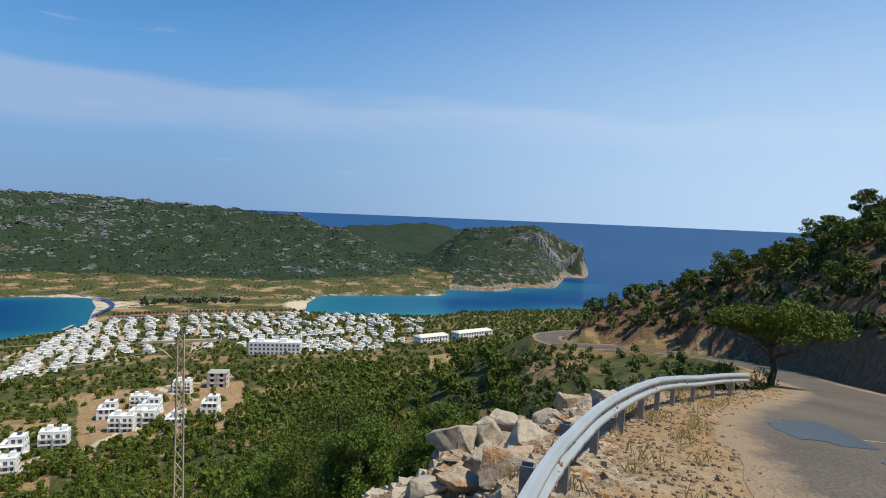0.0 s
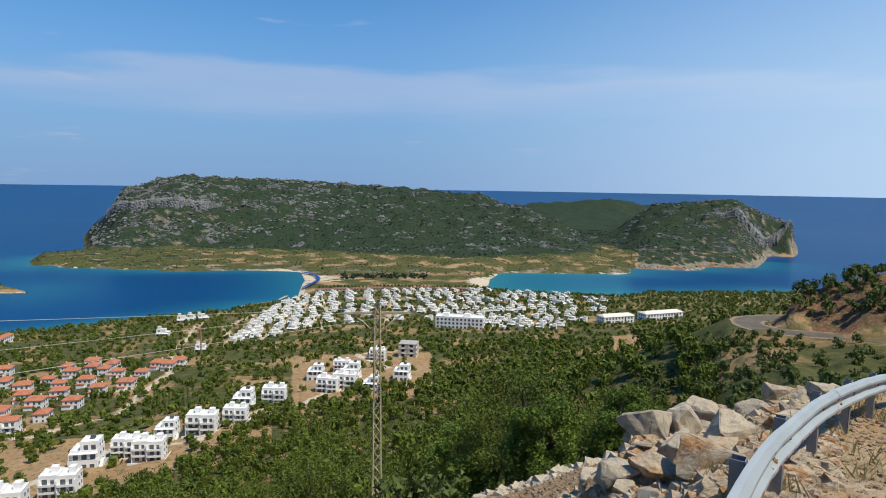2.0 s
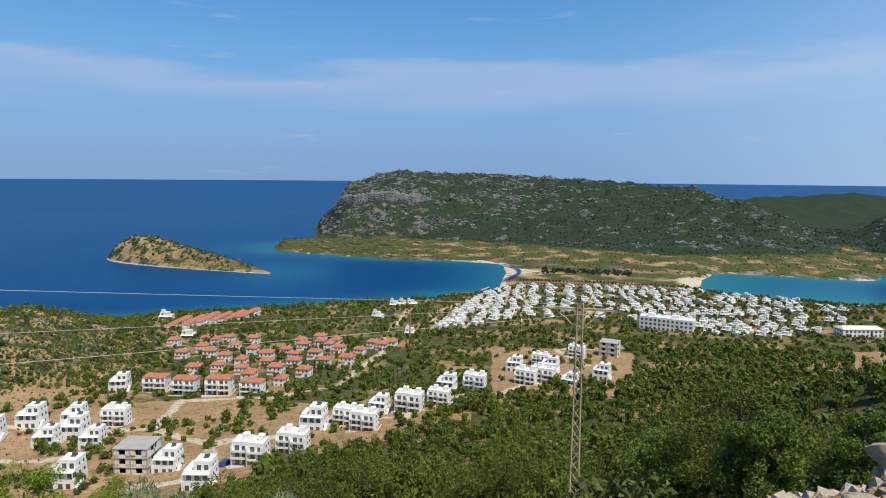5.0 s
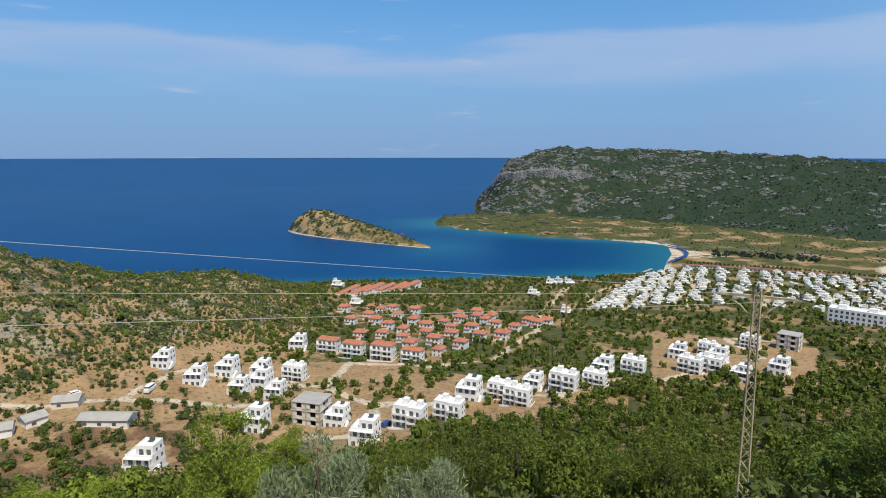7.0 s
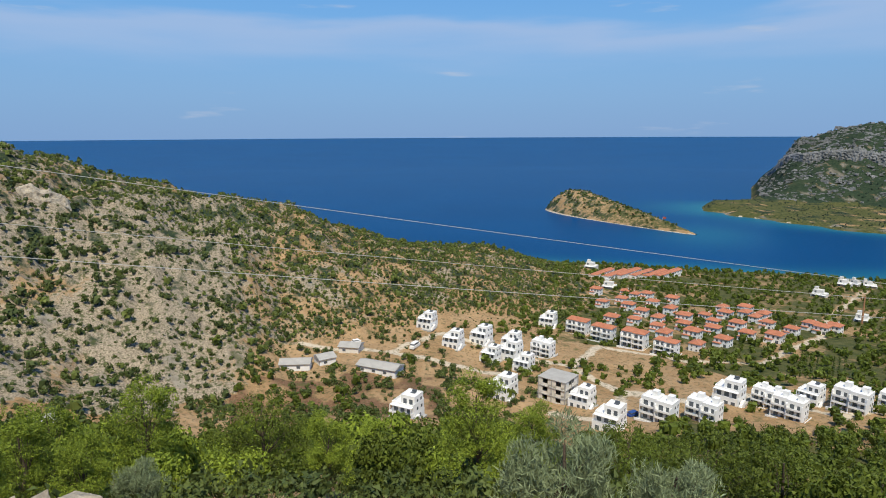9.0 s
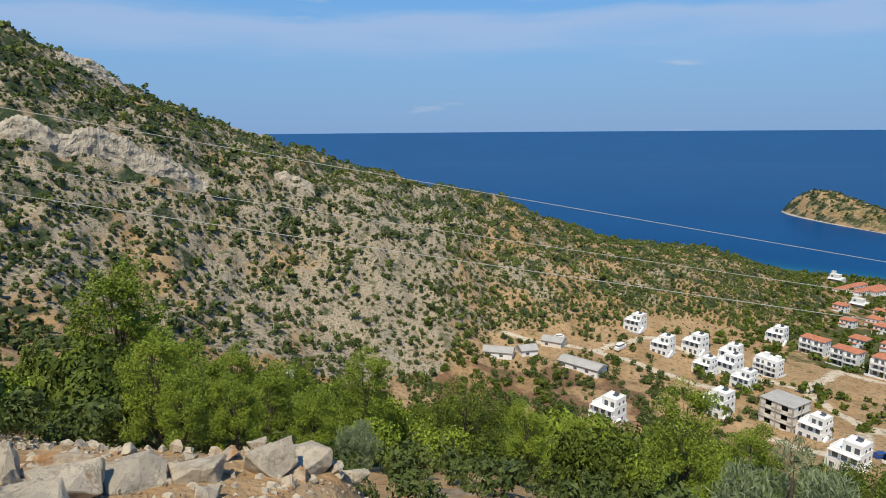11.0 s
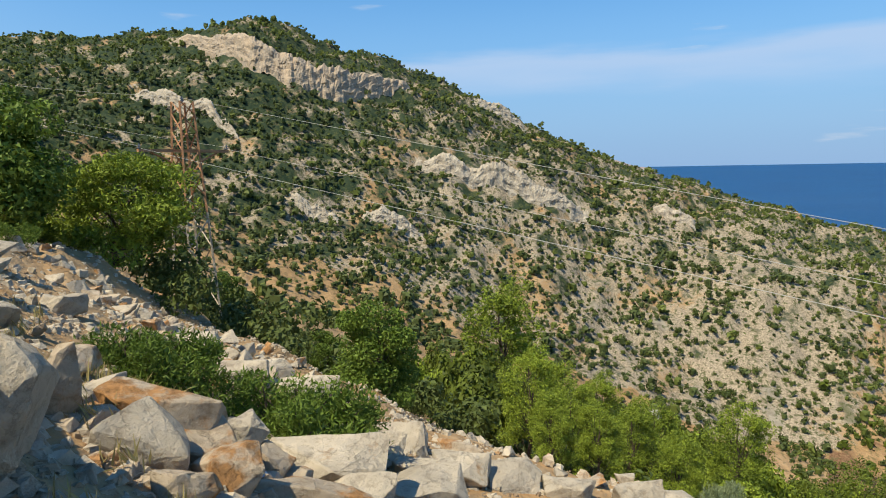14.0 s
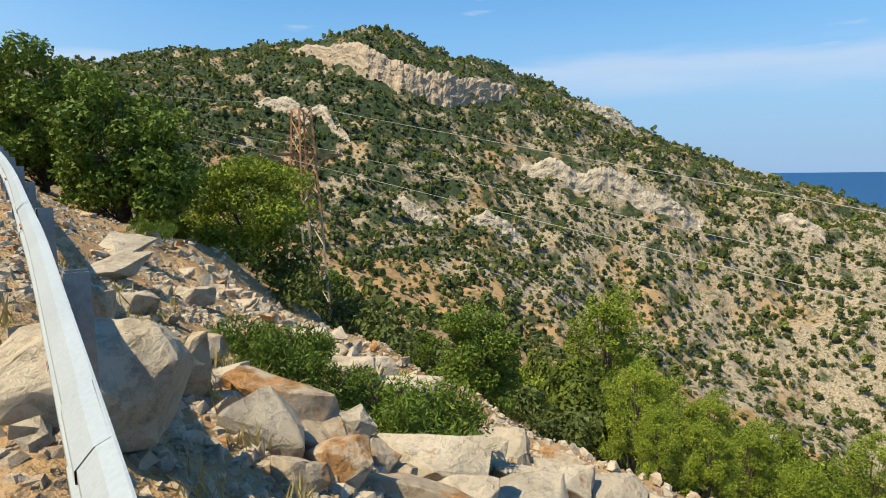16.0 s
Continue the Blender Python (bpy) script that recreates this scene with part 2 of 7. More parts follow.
ASPHALT = road_material()
# the blue in the tar's base colour stands in for reflected sky
TAR = mat("tar_repair_sky_sheen", (0.10, 0.115, 0.135), 0.3, scale=1.2, fine=20, bump=0.05, var=0.3, spec=0.6)
SCRAPE = mat("pale_scrape", (0.45, 0.41, 0.34), 0.9, scale=3, bump=0.1, var=0.3)
GRAVEL = mat("gravel_shoulder", (0.33, 0.25, 0.16), 0.95, scale=2.5, fine=9, bump=0.8, dark=(0.22, 0.15, 0.09))
def stone(name, base, dark, stain, amount):
    """Broken limestone: mottled grain, fine dark cracks, iron stains in patches of their own."""
    m = bpy.data.materials.new(name)
    m.use_nodes = True
    nt = m.node_tree
    n, l = nt.nodes, nt.links
    b = n["Principled BSDF"]
    b.inputs["Roughness"].default_value, b.inputs["Specular IOR Level"].default_value = 0.92, 0.2
    geo, info = n.new("ShaderNodeNewGeometry"), n.new("ShaderNodeObjectInfo")
    shift = n.new("ShaderNodeVectorMath")
    shift.operation = 'ADD'
    roll = n.new("ShaderNodeMath")
    roll.operation = 'MULTIPLY'
    roll.inputs[1].default_value = 37.0
    l.new(info.outputs["Random"], roll.inputs[0])
    l.new(geo.outputs["Position"], shift.inputs[0])
    l.new(roll.outputs[0], shift.inputs[1])

    def tex(scale, detail, rough=0.6):
        t = n.new("ShaderNodeTexNoise")
        t.inputs["Scale"].default_value, t.inputs["Detail"].default_value, t.inputs["Roughness"].default_value = scale, detail, rough
        l.new(shift.outputs[0], t.inputs["Vector"])
        return t

    def ramped(src, lo, hi, c=0.0, d=1.0):
        r = n.new("ShaderNodeMapRange")
        for key, v in (("From Min", lo), ("From Max", hi), ("To Min", c), ("To Max", d)):
            r.inputs[key].default_value = v
        l.new(src, r.inputs["Value"])
        return r.outputs[0]

    def mixed(fac, a, c):
        x = n.new("ShaderNodeMix")
        x.data_type = 'RGBA'
        l.new(fac, x.inputs["Factor"])
        for key, v in (("A", a), ("B", c)):
            if isinstance(v, tuple):
                x.inputs[key].default_value = (*v, 1)
            else:
                l.new(v, x.inputs[key])
        return x.outputs["Result"]

    broad, mid, fine = tex(1.6, 3), tex(9, 8, 0.7), tex(46, 5, 0.7)
    pale = mixed(ramped(broad.outputs[0], 0.35, 0.65), tuple(0.75 * c for c in base), base)
    col = mixed(ramped(mid.outputs[0], 0.26, 0.50), dark, pale)
    rust = tex(2.3, 5, 0.65)
    col = mixed(ramped(rust.outputs[0], 0.66 - amount, 0.76 - amount, 0.0, 0.85), col, mixed(ramped(mid.outputs[0], 0.35, 0.65), tuple(0.45 * c for c in stain), stain))
    cell = n.new("ShaderNodeTexVoronoi")
    cell.feature = 'DISTANCE_TO_EDGE'
    cell.inputs["Scale"].default_value = 1.9
    warp = n.new("ShaderNodeMix")
    warp.data_type = 'VECTOR'
    warp.inputs["Factor"].default_value = 0.25
    l.new(shift.outputs[0], warp.inputs["A"])
    l.new(mid.outputs["Color"], warp.inputs["B"])
    l.new(warp.outputs["Result"], cell.inputs["Vector"])
    crack = ramped(cell.outputs["Distance"], 0.0, 0.022, 1.0, 0.0)
    col = mixed(ramped(crack, 0.0, 1.0, 0.0, 0.22), col, tuple(0.4 * c for c in dark))
    l.new(col, b.inputs["Base Color"])
    h1 = n.new("ShaderNodeMath")
    h1.operation = 'MULTIPLY_ADD'
    h1.inputs[1].default_value = 0.35
    l.new(fine.outputs[0], h1.inputs[0])
    l.new(mid.outputs[0], h1.inputs[2])
    h2 = n.new("ShaderNodeMath")
    h2.operation = 'MULTIPLY_ADD'
    h2.inputs[1].default_value = -0.12
    l.new(crack, h2.inputs[0])
    l.new(h1.outputs[0], h2.inputs[2])
    bp = n.new("ShaderNodeBump")
    bp.inputs["Strength"].default_value, bp.inputs["Distance"].default_value = 0.9, 0.06
    l.new(h2.outputs[0], bp.inputs["Height"])
    l.new(bp.outputs[0], b.inputs["Normal"])
    return m


ROCK = stone("limestone", (0.60, 0.51, 0.38), (0.30, 0.245, 0.175), (0.46, 0.24, 0.09), 0.06)
ROCK_GREY = stone("grey_limestone", (0.52, 0.445, 0.335), (0.25, 0.205, 0.15), (0.42, 0.25, 0.11), 0.0)
ROCK_RUST = stone("iron_stained_limestone", (0.57, 0.46, 0.33), (0.25, 0.18, 0.11), (0.50, 0.23, 0.065), 0.16)
CLIFF = mat("cliff_limestone", (0.52, 0.45, 0.345), 0.95, scale=0.35, fine=6, bump=0.9, dark=(0.26, 0.222, 0.17))
FAR_ROCK = mat("weathered_sea_cliff", (0.265, 0.262, 0.255), 0.95, scale=0.05, fine=9, bump=0.9, dark=(0.05, 0.055, 0.048))
OCHRE = mat("ochre_cliff_limestone", (0.50, 0.38, 0.26), 0.95, scale=0.2, fine=7, bump=0.8, dark=(0.27, 0.235, 0.185))
STEEL = mat("galvanised_steel", (0.40, 0.45, 0.475), 0.5, metal=0.2, scale=2.2, fine=30, bump=0.04, var=0.16)
PAINT = mat("red_spray_paint", (0.48, 0.10, 0.06), 0.7, scale=20, fine=5, bump=0.0, var=0.4)
STEEL_POST = mat("grey_post_steel", (0.30, 0.32, 0.34), 0.5, metal=0.5, scale=3, fine=10, bump=0.1, var=0.3)
RUST = mat("rusted_steel", (0.52, 0.27, 0.13), 0.8, metal=0.0, scale=2, fine=9, bump=0.3, dark=(0.28, 0.14, 0.075))
PALE_STEEL = mat("weathered_pale_steel", (0.55, 0.50, 0.40), 0.65, metal=0.2, scale=1.5, fine=8, bump=0.2, dark=(0.33, 0.24, 0.15))
WHITE = mat("white_render", (0.82, 0.81, 0.78), 0.75, scale=0.3, fine=15, bump=0.1, var=0.09)
TOWN_WHITE = mat("weathered_white_render", (0.68, 0.66, 0.61), 0.8, scale=0.08, fine=12, bump=0.1, var=0.2)
CREAM = mat("cream_render", (0.74, 0.69, 0.60), 0.8, scale=0.3, fine=15, bump=0.1, var=0.12)
CONCRETE = mat("bare_concrete", (0.44, 0.42, 0.38), 0.9, scale=0.4, fine=15, bump=0.2, var=0.25)
TILES = mat("orange_roof_tiles", (0.52, 0.20, 0.11), 0.85, scale=0.6, fine=10, bump=0.4, var=0.35)
# dark glass, base lifted to grey-blue to paint in the sky's reflection
GLASS = mat("dark_glass_sky_tint", (0.11, 0.125, 0.14), 0.12, scale=0.3, fine=4, bump=0.0, var=0.3, spec=0.5)
BARK = mat("bark", (0.115, 0.085, 0.062), 0.95, scale=3, fine=6, bump=0.6, var=0.5)
WIRE = mat("bare_cable", (0.55, 0.54, 0.50), 0.5, metal=0.3, scale=2, bump=0, var=0.1)
PINE = foliage("pine_needles", (0.009, 0.019, 0.002), (0.138, 0.178, 0.021), 0.12)
HILL_PINE = foliage("hillside_pine_needles", (0.035, 0.055, 0.012), (0.20, 0.24, 0.055))
PINE_LIGHT = foliage("young_pine_needles", (0.020, 0.042, 0.004), (0.30, 0.38, 0.040), 0.18)
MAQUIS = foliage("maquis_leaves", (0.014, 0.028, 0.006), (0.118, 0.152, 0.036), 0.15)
# bluish shift in this leaf colour stands in for haze over the bay
MAQUIS_HAZED = foliage("haze_tinted_maquis_leaves", (0.010, 0.026, 0.017), (0.038, 0.060, 0.038), 0.1)
HILL_MAQUIS = foliage("hillside_maquis_leaves", (0.020, 0.036, 0.010), (0.115, 0.145, 0.044), 0.12)
BROAD = foliage("broad_leaves", (0.018, 0.042, 0.005), (0.165, 0.245, 0.036), 0.22)
OLIVE = foliage("olive_leaves", (0.030, 0.050, 0.020), (0.30, 0.36, 0.19), 0.15)

# ---- the lie of the land ----
# Sections of the ground round the lookout: bearing (degrees, counter-clockwise from +y), then distance and height in turn.
SECTIONS = {}


def section(az, *dz):
    SECTIONS[az] = (np.array(dz[0::2], float), np.array(dz[1::2], float))


section(-90, 0, 127.4, 10, 127.4, 14, 129, 25, 137, 60, 155, 150, 190, 500, 250, 1500, 150, 3000, 100)
section(-50, 0, 127.4, 18, 126.8, 26, 128, 40, 132, 80, 140, 200, 150, 600, 120, 1100, -6, 3000, -6)
section(-36, 0, 127.4, 8, 126.8, 33, 123.5, 45, 121, 60, 121, 70, 123.5, 120, 131, 170, 134, 250, 120, 500, 50, 900, -6, 3000, -6)
section(-31, 0, 127.4, 10, 126.3, 34, 122.6, 60, 118.5, 75, 116, 82, 117.5, 130, 125.5, 160, 124, 250, 90, 500, 35, 900, -6, 3000, -6)
section(-24, 0, 127.4, 20, 124.2, 24, 122, 40, 117, 70, 112, 105, 109.8, 112, 110, 122, 113, 140, 119.5, 160, 116, 250, 80, 500, 35, 850, 5, 900, -6, 3000, -6)
section(-20, 0, 127.4, 14, 125.3, 18, 123, 25, 119.5, 45, 114, 80, 108.5, 119, 107, 125, 108.5, 142, 114.5, 160, 112, 250, 75, 500, 32, 850, 5, 945, -5, 3000, -5)
section(-15, 0, 127.4, 7, 126.7, 14, 124.5, 20, 121, 32, 116, 60, 110, 100, 106.5, 123, 106.2, 128, 107, 142, 109.5, 160, 106, 250, 70, 500, 30, 850, 5, 940, 0, 950, -5, 3000, -5)
section(-12, 0, 127.4, 6, 126.8, 13, 125.4, 18, 121, 32, 115, 60, 108, 100, 105.5, 125, 105.8, 140, 103, 200, 80, 300, 50, 500, 25, 850, 6, 900, 0, 910, -5, 1380, -5, 1400, 0, 1420, 20, 1520, 72, 1700, 60, 2000, -6, 3000, -6)
section(-13.7, *[v for q in zip(*SECTIONS[-15]) for v in q])
section(-13.2, 0, 127.4, 6, 126.8, 13, 125.0, 18, 121, 32, 115.4, 60, 108.8, 100, 105.9, 126, 105.9, 140, 105.5, 200, 83, 300, 53, 500, 27, 850, 5.5, 915, 0, 925, -5, 1400, -5, 1410, 0, 1425, 30, 1490, 62, 1650, 50, 1900, -6, 3000, -6)
section(-9, 0, 127.4, 4.5, 126.9, 12, 126.0, 16, 121.5, 30, 112.5, 60, 105, 100, 103, 127, 104.5, 140, 97, 200, 75, 300, 48, 500, 25, 840, 5, 860, 0, 870, -5, 1140, -5, 1150, 0, 1175, 12, 1230, 18, 1350, 55, 1480, 112, 1700, 70, 2000, -6, 3000, -6)
section(-3, 0, 127.4, 3.5, 126.6, 10, 126.4, 13, 122, 30, 109, 60, 96, 120, 76, 200, 56, 350, 31, 550, 16, 790, 5, 815, 0, 825, -5, 1050, -5, 1060, 0, 1085, 9, 1180, 20, 1350, 62, 1520, 96, 1750, 60, 2000, 30, 2300, 70, 2480, -6, 3000, -6)
section(1, 0, 127.4, 3, 126.4, 8.5, 126.0, 11, 122, 30, 107.5, 60, 94, 120, 74, 200, 55, 350, 30, 550, 15, 740, 4, 775, 0, 785, -5, 958, -5, 966, 0, 1000, 5, 1080, 4, 1200, 8, 1350, 17, 1470, 30, 1600, 22, 1900, 40, 2300, 92, 2480, -6, 3000, -6)
section(3, 0, 127.4, 3, 126.3, 8, 125.7, 10.5, 122, 30, 107.3, 60, 93.5, 120, 73, 200, 54, 350, 29.5, 550, 14.5, 740, 4, 772, 0, 782, -5, 950, -5, 957, 0, 990, 6, 1080, 10, 1180, 20, 1270, 17, 1500, 20, 1900, 42, 2300, 84, 2480, -6, 3000, -6)
section(6, 0, 127.4, 3, 126.2, 7.5, 125.4, 10, 122, 30, 107, 60, 93, 120, 72, 200, 53, 350, 29, 550, 14, 740, 4, 770, 0, 780, -5, 940, -5, 948, 0, 980, 7, 1080, 15, 1180, 38, 1300, 66, 1390, 56, 1600, 30, 1900, 45, 2300, 77, 2480, -6, 3000, -6)
section(9.4, 0, 127.4, 3, 126.2, 7, 125.2, 10, 122, 30, 107, 60, 93, 120, 72, 200, 53, 350, 29, 550, 14, 740, 4, 770, 0, 785, -5, 925, -5, 940, 0, 980, 8, 1080, 18, 1250, 60, 1390, 90, 1480, 80, 1700, 45, 2000, 50, 2300, 62, 2480, -6, 3000, -6)
section(12.7, 0, 127.4, 2.5, 126, 6, 124.8, 9, 122, 20, 114, 60, 92, 120, 70, 200, 50, 350, 28, 550, 14, 750, 4, 800, 1.5, 870, 2, 985, 12, 1150, 40, 1350, 84, 1550, 111, 1900, 60, 2300, -6, 3000, -6)
section(20, 0, 127.4, 2, 126, 6, 124, 10, 121.5, 20, 114, 60, 92, 120, 68, 200, 48, 350, 27, 550, 13, 750, 4, 850, 2, 940, 3, 1030, 13, 1200, 58, 1350, 98, 1500, 124.5, 1900, 60, 2300, -6, 3000, -6)
section(28, 0, 127.4, 2, 126, 6, 124, 10, 121.5, 20, 114, 60, 91, 120, 66, 200, 46, 350, 26, 550, 11, 700, 4, 847, 1, 920, 2, 1085, 14, 1200, 50, 1350, 103, 1500, 136, 1900, 60, 2300, -6, 3000, -6)
section(31, 0, 127.4, 2, 126, 6, 124, 10, 121.5, 20, 114, 60, 91, 120, 65, 200, 45, 350, 25, 550, 10, 680, 3.5, 702, 0, 714, -5, 930, -5, 945, 0, 1000, 4, 1115, 14, 1230, 58, 1370, 112, 1500, 139, 1900, 60, 2300, -6, 3000, -6)
section(39, 0, 127.4, 2, 126, 6, 124, 10, 121.5, 20, 115, 60, 91, 120, 64, 200, 43, 300, 30, 550, 9, 630, 3, 650, 0, 660, -5, 957, -5, 968, 0, 1000, 5, 1180, 14, 1240, 50, 1330, 112, 1480, 144, 1900, 60, 2300, -6, 3000, -6)
section(43, 0, 127.4, 2, 126, 6, 124, 10, 121.5, 20, 115, 60, 91, 120, 64, 200, 42, 300, 29, 550, 9, 630, 3, 650, 0, 660, -5, 1000, -5, 1010, 0, 1030, 6, 1190, 14, 1260, 45, 1380, 92, 1500, 117, 1800, 60, 2100, -6, 3000, -6)
section(45.4, 0, 127.4, 2, 126, 6, 124, 10, 121.5, 20, 115, 60, 91, 120, 64, 200, 42, 300, 28, 550, 8, 620, 3, 640, 0, 650, -5, 1035, -5, 1045, 0, 1070, 8, 1190, 15, 1300, 20, 1500, 26, 1620, 34, 1800, -6, 3000, -6)
section(46.4, 0, 127.4, 2, 126, 6, 124, 10, 121.5, 20, 115, 60, 91, 120, 64, 200, 42, 300, 28, 550, 8, 620, 3, 638, 0, 648, -5, 1050, -5, 1058, 0, 1080, 9, 1190, 16, 1260, 4, 1290, -6, 3000, -6)
section(49, 0, 127.4, 2, 126, 6, 124, 10, 121.5, 20, 115, 60, 91, 120, 63, 200, 41, 300, 28, 550, 8, 620, 2, 632, 0, 645, -5, 1100, -5, 1108, 0, 1125, 8, 1180, 14, 1220, -6, 3000, -6)
section(50.3, 0, 127.4, 2, 126, 6, 124, 10, 121.5, 20, 115, 60, 91, 120, 63, 200, 41, 300, 28, 550, 8, 620, 2, 632, 0, 645, -5, 3000, -6)
section(57, 0, 127.4, 2, 126, 6, 124, 10, 121.5, 20, 117, 60, 92, 120, 62, 190, 40, 255, 31.5, 330, 25, 450, 16, 600, 6, 625, 0, 640, -5, 3000, -6)
section(62, 0, 127.4, 2, 126, 6, 124, 10, 121.5, 20, 117, 60, 93, 120, 63, 190, 39, 255, 32, 320, 26, 400, 21, 480, 22, 560, 14, 620, 0, 640, -5, 3000, -6)
section(69, 0, 127.4, 2, 126, 6, 124, 10, 121.5, 20, 116.5, 60, 94, 120, 65, 190, 40, 255, 33, 333, 32, 400, 42, 480, 42, 560, 28, 640, 0, 660, -6, 3000, -6)
section(75, 0, 127.4, 2, 126, 6, 124, 10, 121.5, 20, 116.5, 60, 94, 120, 66, 190, 40, 250, 35, 297, 35, 380, 48, 450, 45, 550, 32, 650, 0, 670, -6, 3000, -6)
section(82, 0, 127.4, 2, 126, 6, 124, 10, 121.5, 20, 116.5, 60, 95, 120, 67, 195, 40, 276, 37, 350, 56, 460, 60.5, 560, 45, 700, 0, 720, -6, 3000, -6)
section(87, 0, 127.4, 2, 126, 6, 124, 10, 121.5, 20, 117, 60, 96, 120, 68, 200, 38, 262, 37, 350, 64, 470, 78, 580, 60, 720, 0, 740, -6, 3000, -6)
section(93, 0, 127.4, 2, 126, 6, 124, 10, 121.5, 20, 117, 60, 97, 120, 68, 170, 46, 212, 38, 300, 68, 430, 89.5, 560, 70, 740, 0, 760, -6, 3000, -6)
section(98.5, 0, 127.4, 2, 126, 6, 124.8, 10, 123, 20, 117, 60, 98, 120, 71, 180, 48, 215, 43, 300, 80, 420, 101, 560, 85, 760, 0, 780, -6, 3000, -6)
section(103.6, 0, 127.4, 2, 126, 6, 125.3, 10, 124.3, 12, 122.6, 20, 117, 60, 99, 120, 74, 190, 50, 230, 52, 320, 92, 410, 111.5, 560, 95, 800, 0, 820, -6, 3000, -6)
section(109, 0, 127.4, 2, 126.2, 6, 125.6, 10.5, 124.6, 13, 122.3, 20, 117.5, 60, 100, 110, 82, 185, 58, 240, 64, 330, 108, 400, 124, 560, 110, 900, 0, 920, -6, 3000, -6)
section(118, 0, 127.4, 2, 126.3, 6, 125.8, 11, 124.7, 14, 122, 20, 118, 60, 102, 110, 86, 165, 70, 220, 77, 320, 130, 390, 150, 600, 125, 1000, 0, 1050, -6, 3000, -6)
section(126, 0, 127.4, 2, 126.6, 6, 126, 12, 124.7, 16, 121.8, 30, 114, 60, 104, 110, 92, 160, 83, 230, 97, 320, 150, 390, 178, 700, 150, 1300, 100, 3000, 100)
section(133, 0, 127.4, 2, 126.8, 8, 125.8, 13, 124.9, 18, 123.2, 30, 115.5, 50, 110, 100, 100, 150, 91, 220, 105, 300, 150, 380, 195, 700, 170, 1300, 120, 3000, 120)
section(142, 0, 127.4, 3, 127.0, 8, 126.2, 14, 125.2, 20, 124.6, 26, 122, 50, 114, 100, 106, 150, 99, 220, 114, 300, 165, 380, 213, 700, 185, 1300, 140, 3000, 140)
section(150, 0, 127.4, 3, 127.3, 8, 126.8, 14, 126.1, 20, 125.2, 26, 124.8, 36, 123.3, 50, 118, 100, 112, 150, 107, 230, 124, 320, 170, 420, 210, 700, 190, 1300, 150, 3000, 150)
section(158, 0, 127.4, 3, 127.5, 8, 127.6, 15, 127.5, 25, 127.6, 34, 126, 45, 123, 100, 117, 160, 119, 250, 140, 480, 214, 800, 190, 1300, 160, 3000, 160)
section(166, 0, 127.4, 3.4, 127.8, 10, 128.1, 20, 128.8, 30, 129, 45, 127, 60, 125, 100, 124, 200, 140, 520, 205, 800, 190, 1300, 160, 3000, 160)
section(174, 0, 127.4, 3.4, 127.8, 10, 128.3, 20, 129.2, 40, 131, 60, 132, 100, 136, 200, 150, 550, 215, 1300, 200, 3000, 160)
section(200, 0, 127.4, 10, 128.3, 16, 129.5, 26, 137, 60, 155, 150, 190, 500, 250, 1500, 200, 3000, 160)
BEARINGS = sorted(SECTIONS)
BEARINGS = BEARINGS + [270.0]
SECTIONS[270.0] = SECTIONS[-90]


ROAD = ((-1, -60), (1.0, -40), (2.6, -20), (4.4, -8), (5.6, 0), (6.8, 6), (8.4, 10.5), (11, 15), (14.5, 19.5), (18.5, 25), (22.5, 33), (28, 46), (35, 62), (41, 80), (44, 96), (42, 110), (36, 118), (28.5, 122), (24.5, 128), (27, 139), (40, 152))


def smooth_line(pts, k=6):
    """Catmull-Rom through the points."""
    p = np.array(pts, float)
    p = np.vstack([2 * p[0] - p[1], p, 2 * p[-1] - p[-2]])
    out = []
    for i in range(1, len(p) - 2):
        for j in range(k):
            t = j / k
            out.append(0.5 * (2 * p[i] + (p[i + 1] - p[i - 1]) * t + (2 * p[i - 1] - 5 * p[i] + 4 * p[i + 1] - p[i + 2]) * t * t + (3 * p[i] - p[i - 1] - 3 * p[i + 1] + p[i + 2]) * t ** 3))
    out.append(p[-2])
    return np.array(out)


ROAD_LINE = smooth_line(ROAD, 12)
_seg = np.linalg.norm(np.diff(ROAD_LINE, axis=0), axis=1)
ROAD_S = np.concatenate([[0], np.cumsum(_seg)])
ROAD_S = ROAD_S - ROAD_S[np.argmin(np.abs(ROAD_LINE[:, 1]))]      # 0 beside the lookout
ROAD_Z = np.interp(ROAD_S, (-80, -20, -11, -5.7, -3, 0, 2.5, 4.6, 7.5, 10, 15, 18, 24, 32, 46, 63, 82, 98, 113, 124, 136, 146, 160, 180), (135.5, 130.15, 129.42, 128.98, 128.74, 128.24, 127.66, 127.25, 126.8, 126.35, 125.25, 124.7, 123.7, 122.4, 119.6, 116.5, 113, 110.2, 107.6, 106, 105, 104.5, 103.5, 102))
for _ in range(10):
    ROAD_Z[1:-1] = 0.25 * ROAD_Z[:-2] + 0.5 * ROAD_Z[1:-1] + 0.25 * ROAD_Z[2:]


def near_line(x, y, line, vals):
    """Distance to a line, the value at its nearest place, and the side (+ to the left of its run)."""
    best = np.full(x.shape, 1e9)
    val, side = np.zeros(x.shape), np.zeros(x.shape)
    for i in range(len(line) - 1):
        a, b = line[i], line[i + 1]
        d = b - a
        t = np.clip(((x - a[0]) * d[0] + (y - a[1]) * d[1]) / (d @ d), 0, 1)
        ex, ey = x - a[0] - t * d[0], y - a[1] - t * d[1]
        r = np.hypot(ex, ey)
        m = r < best
        best = np.where(m, r, best)
        val = np.where(m, vals[i] + t * (vals[i + 1] - vals[i]), val)
        side = np.where(m, np.sign(d[0] * ey - d[1] * ex), side)
    return best, val, side


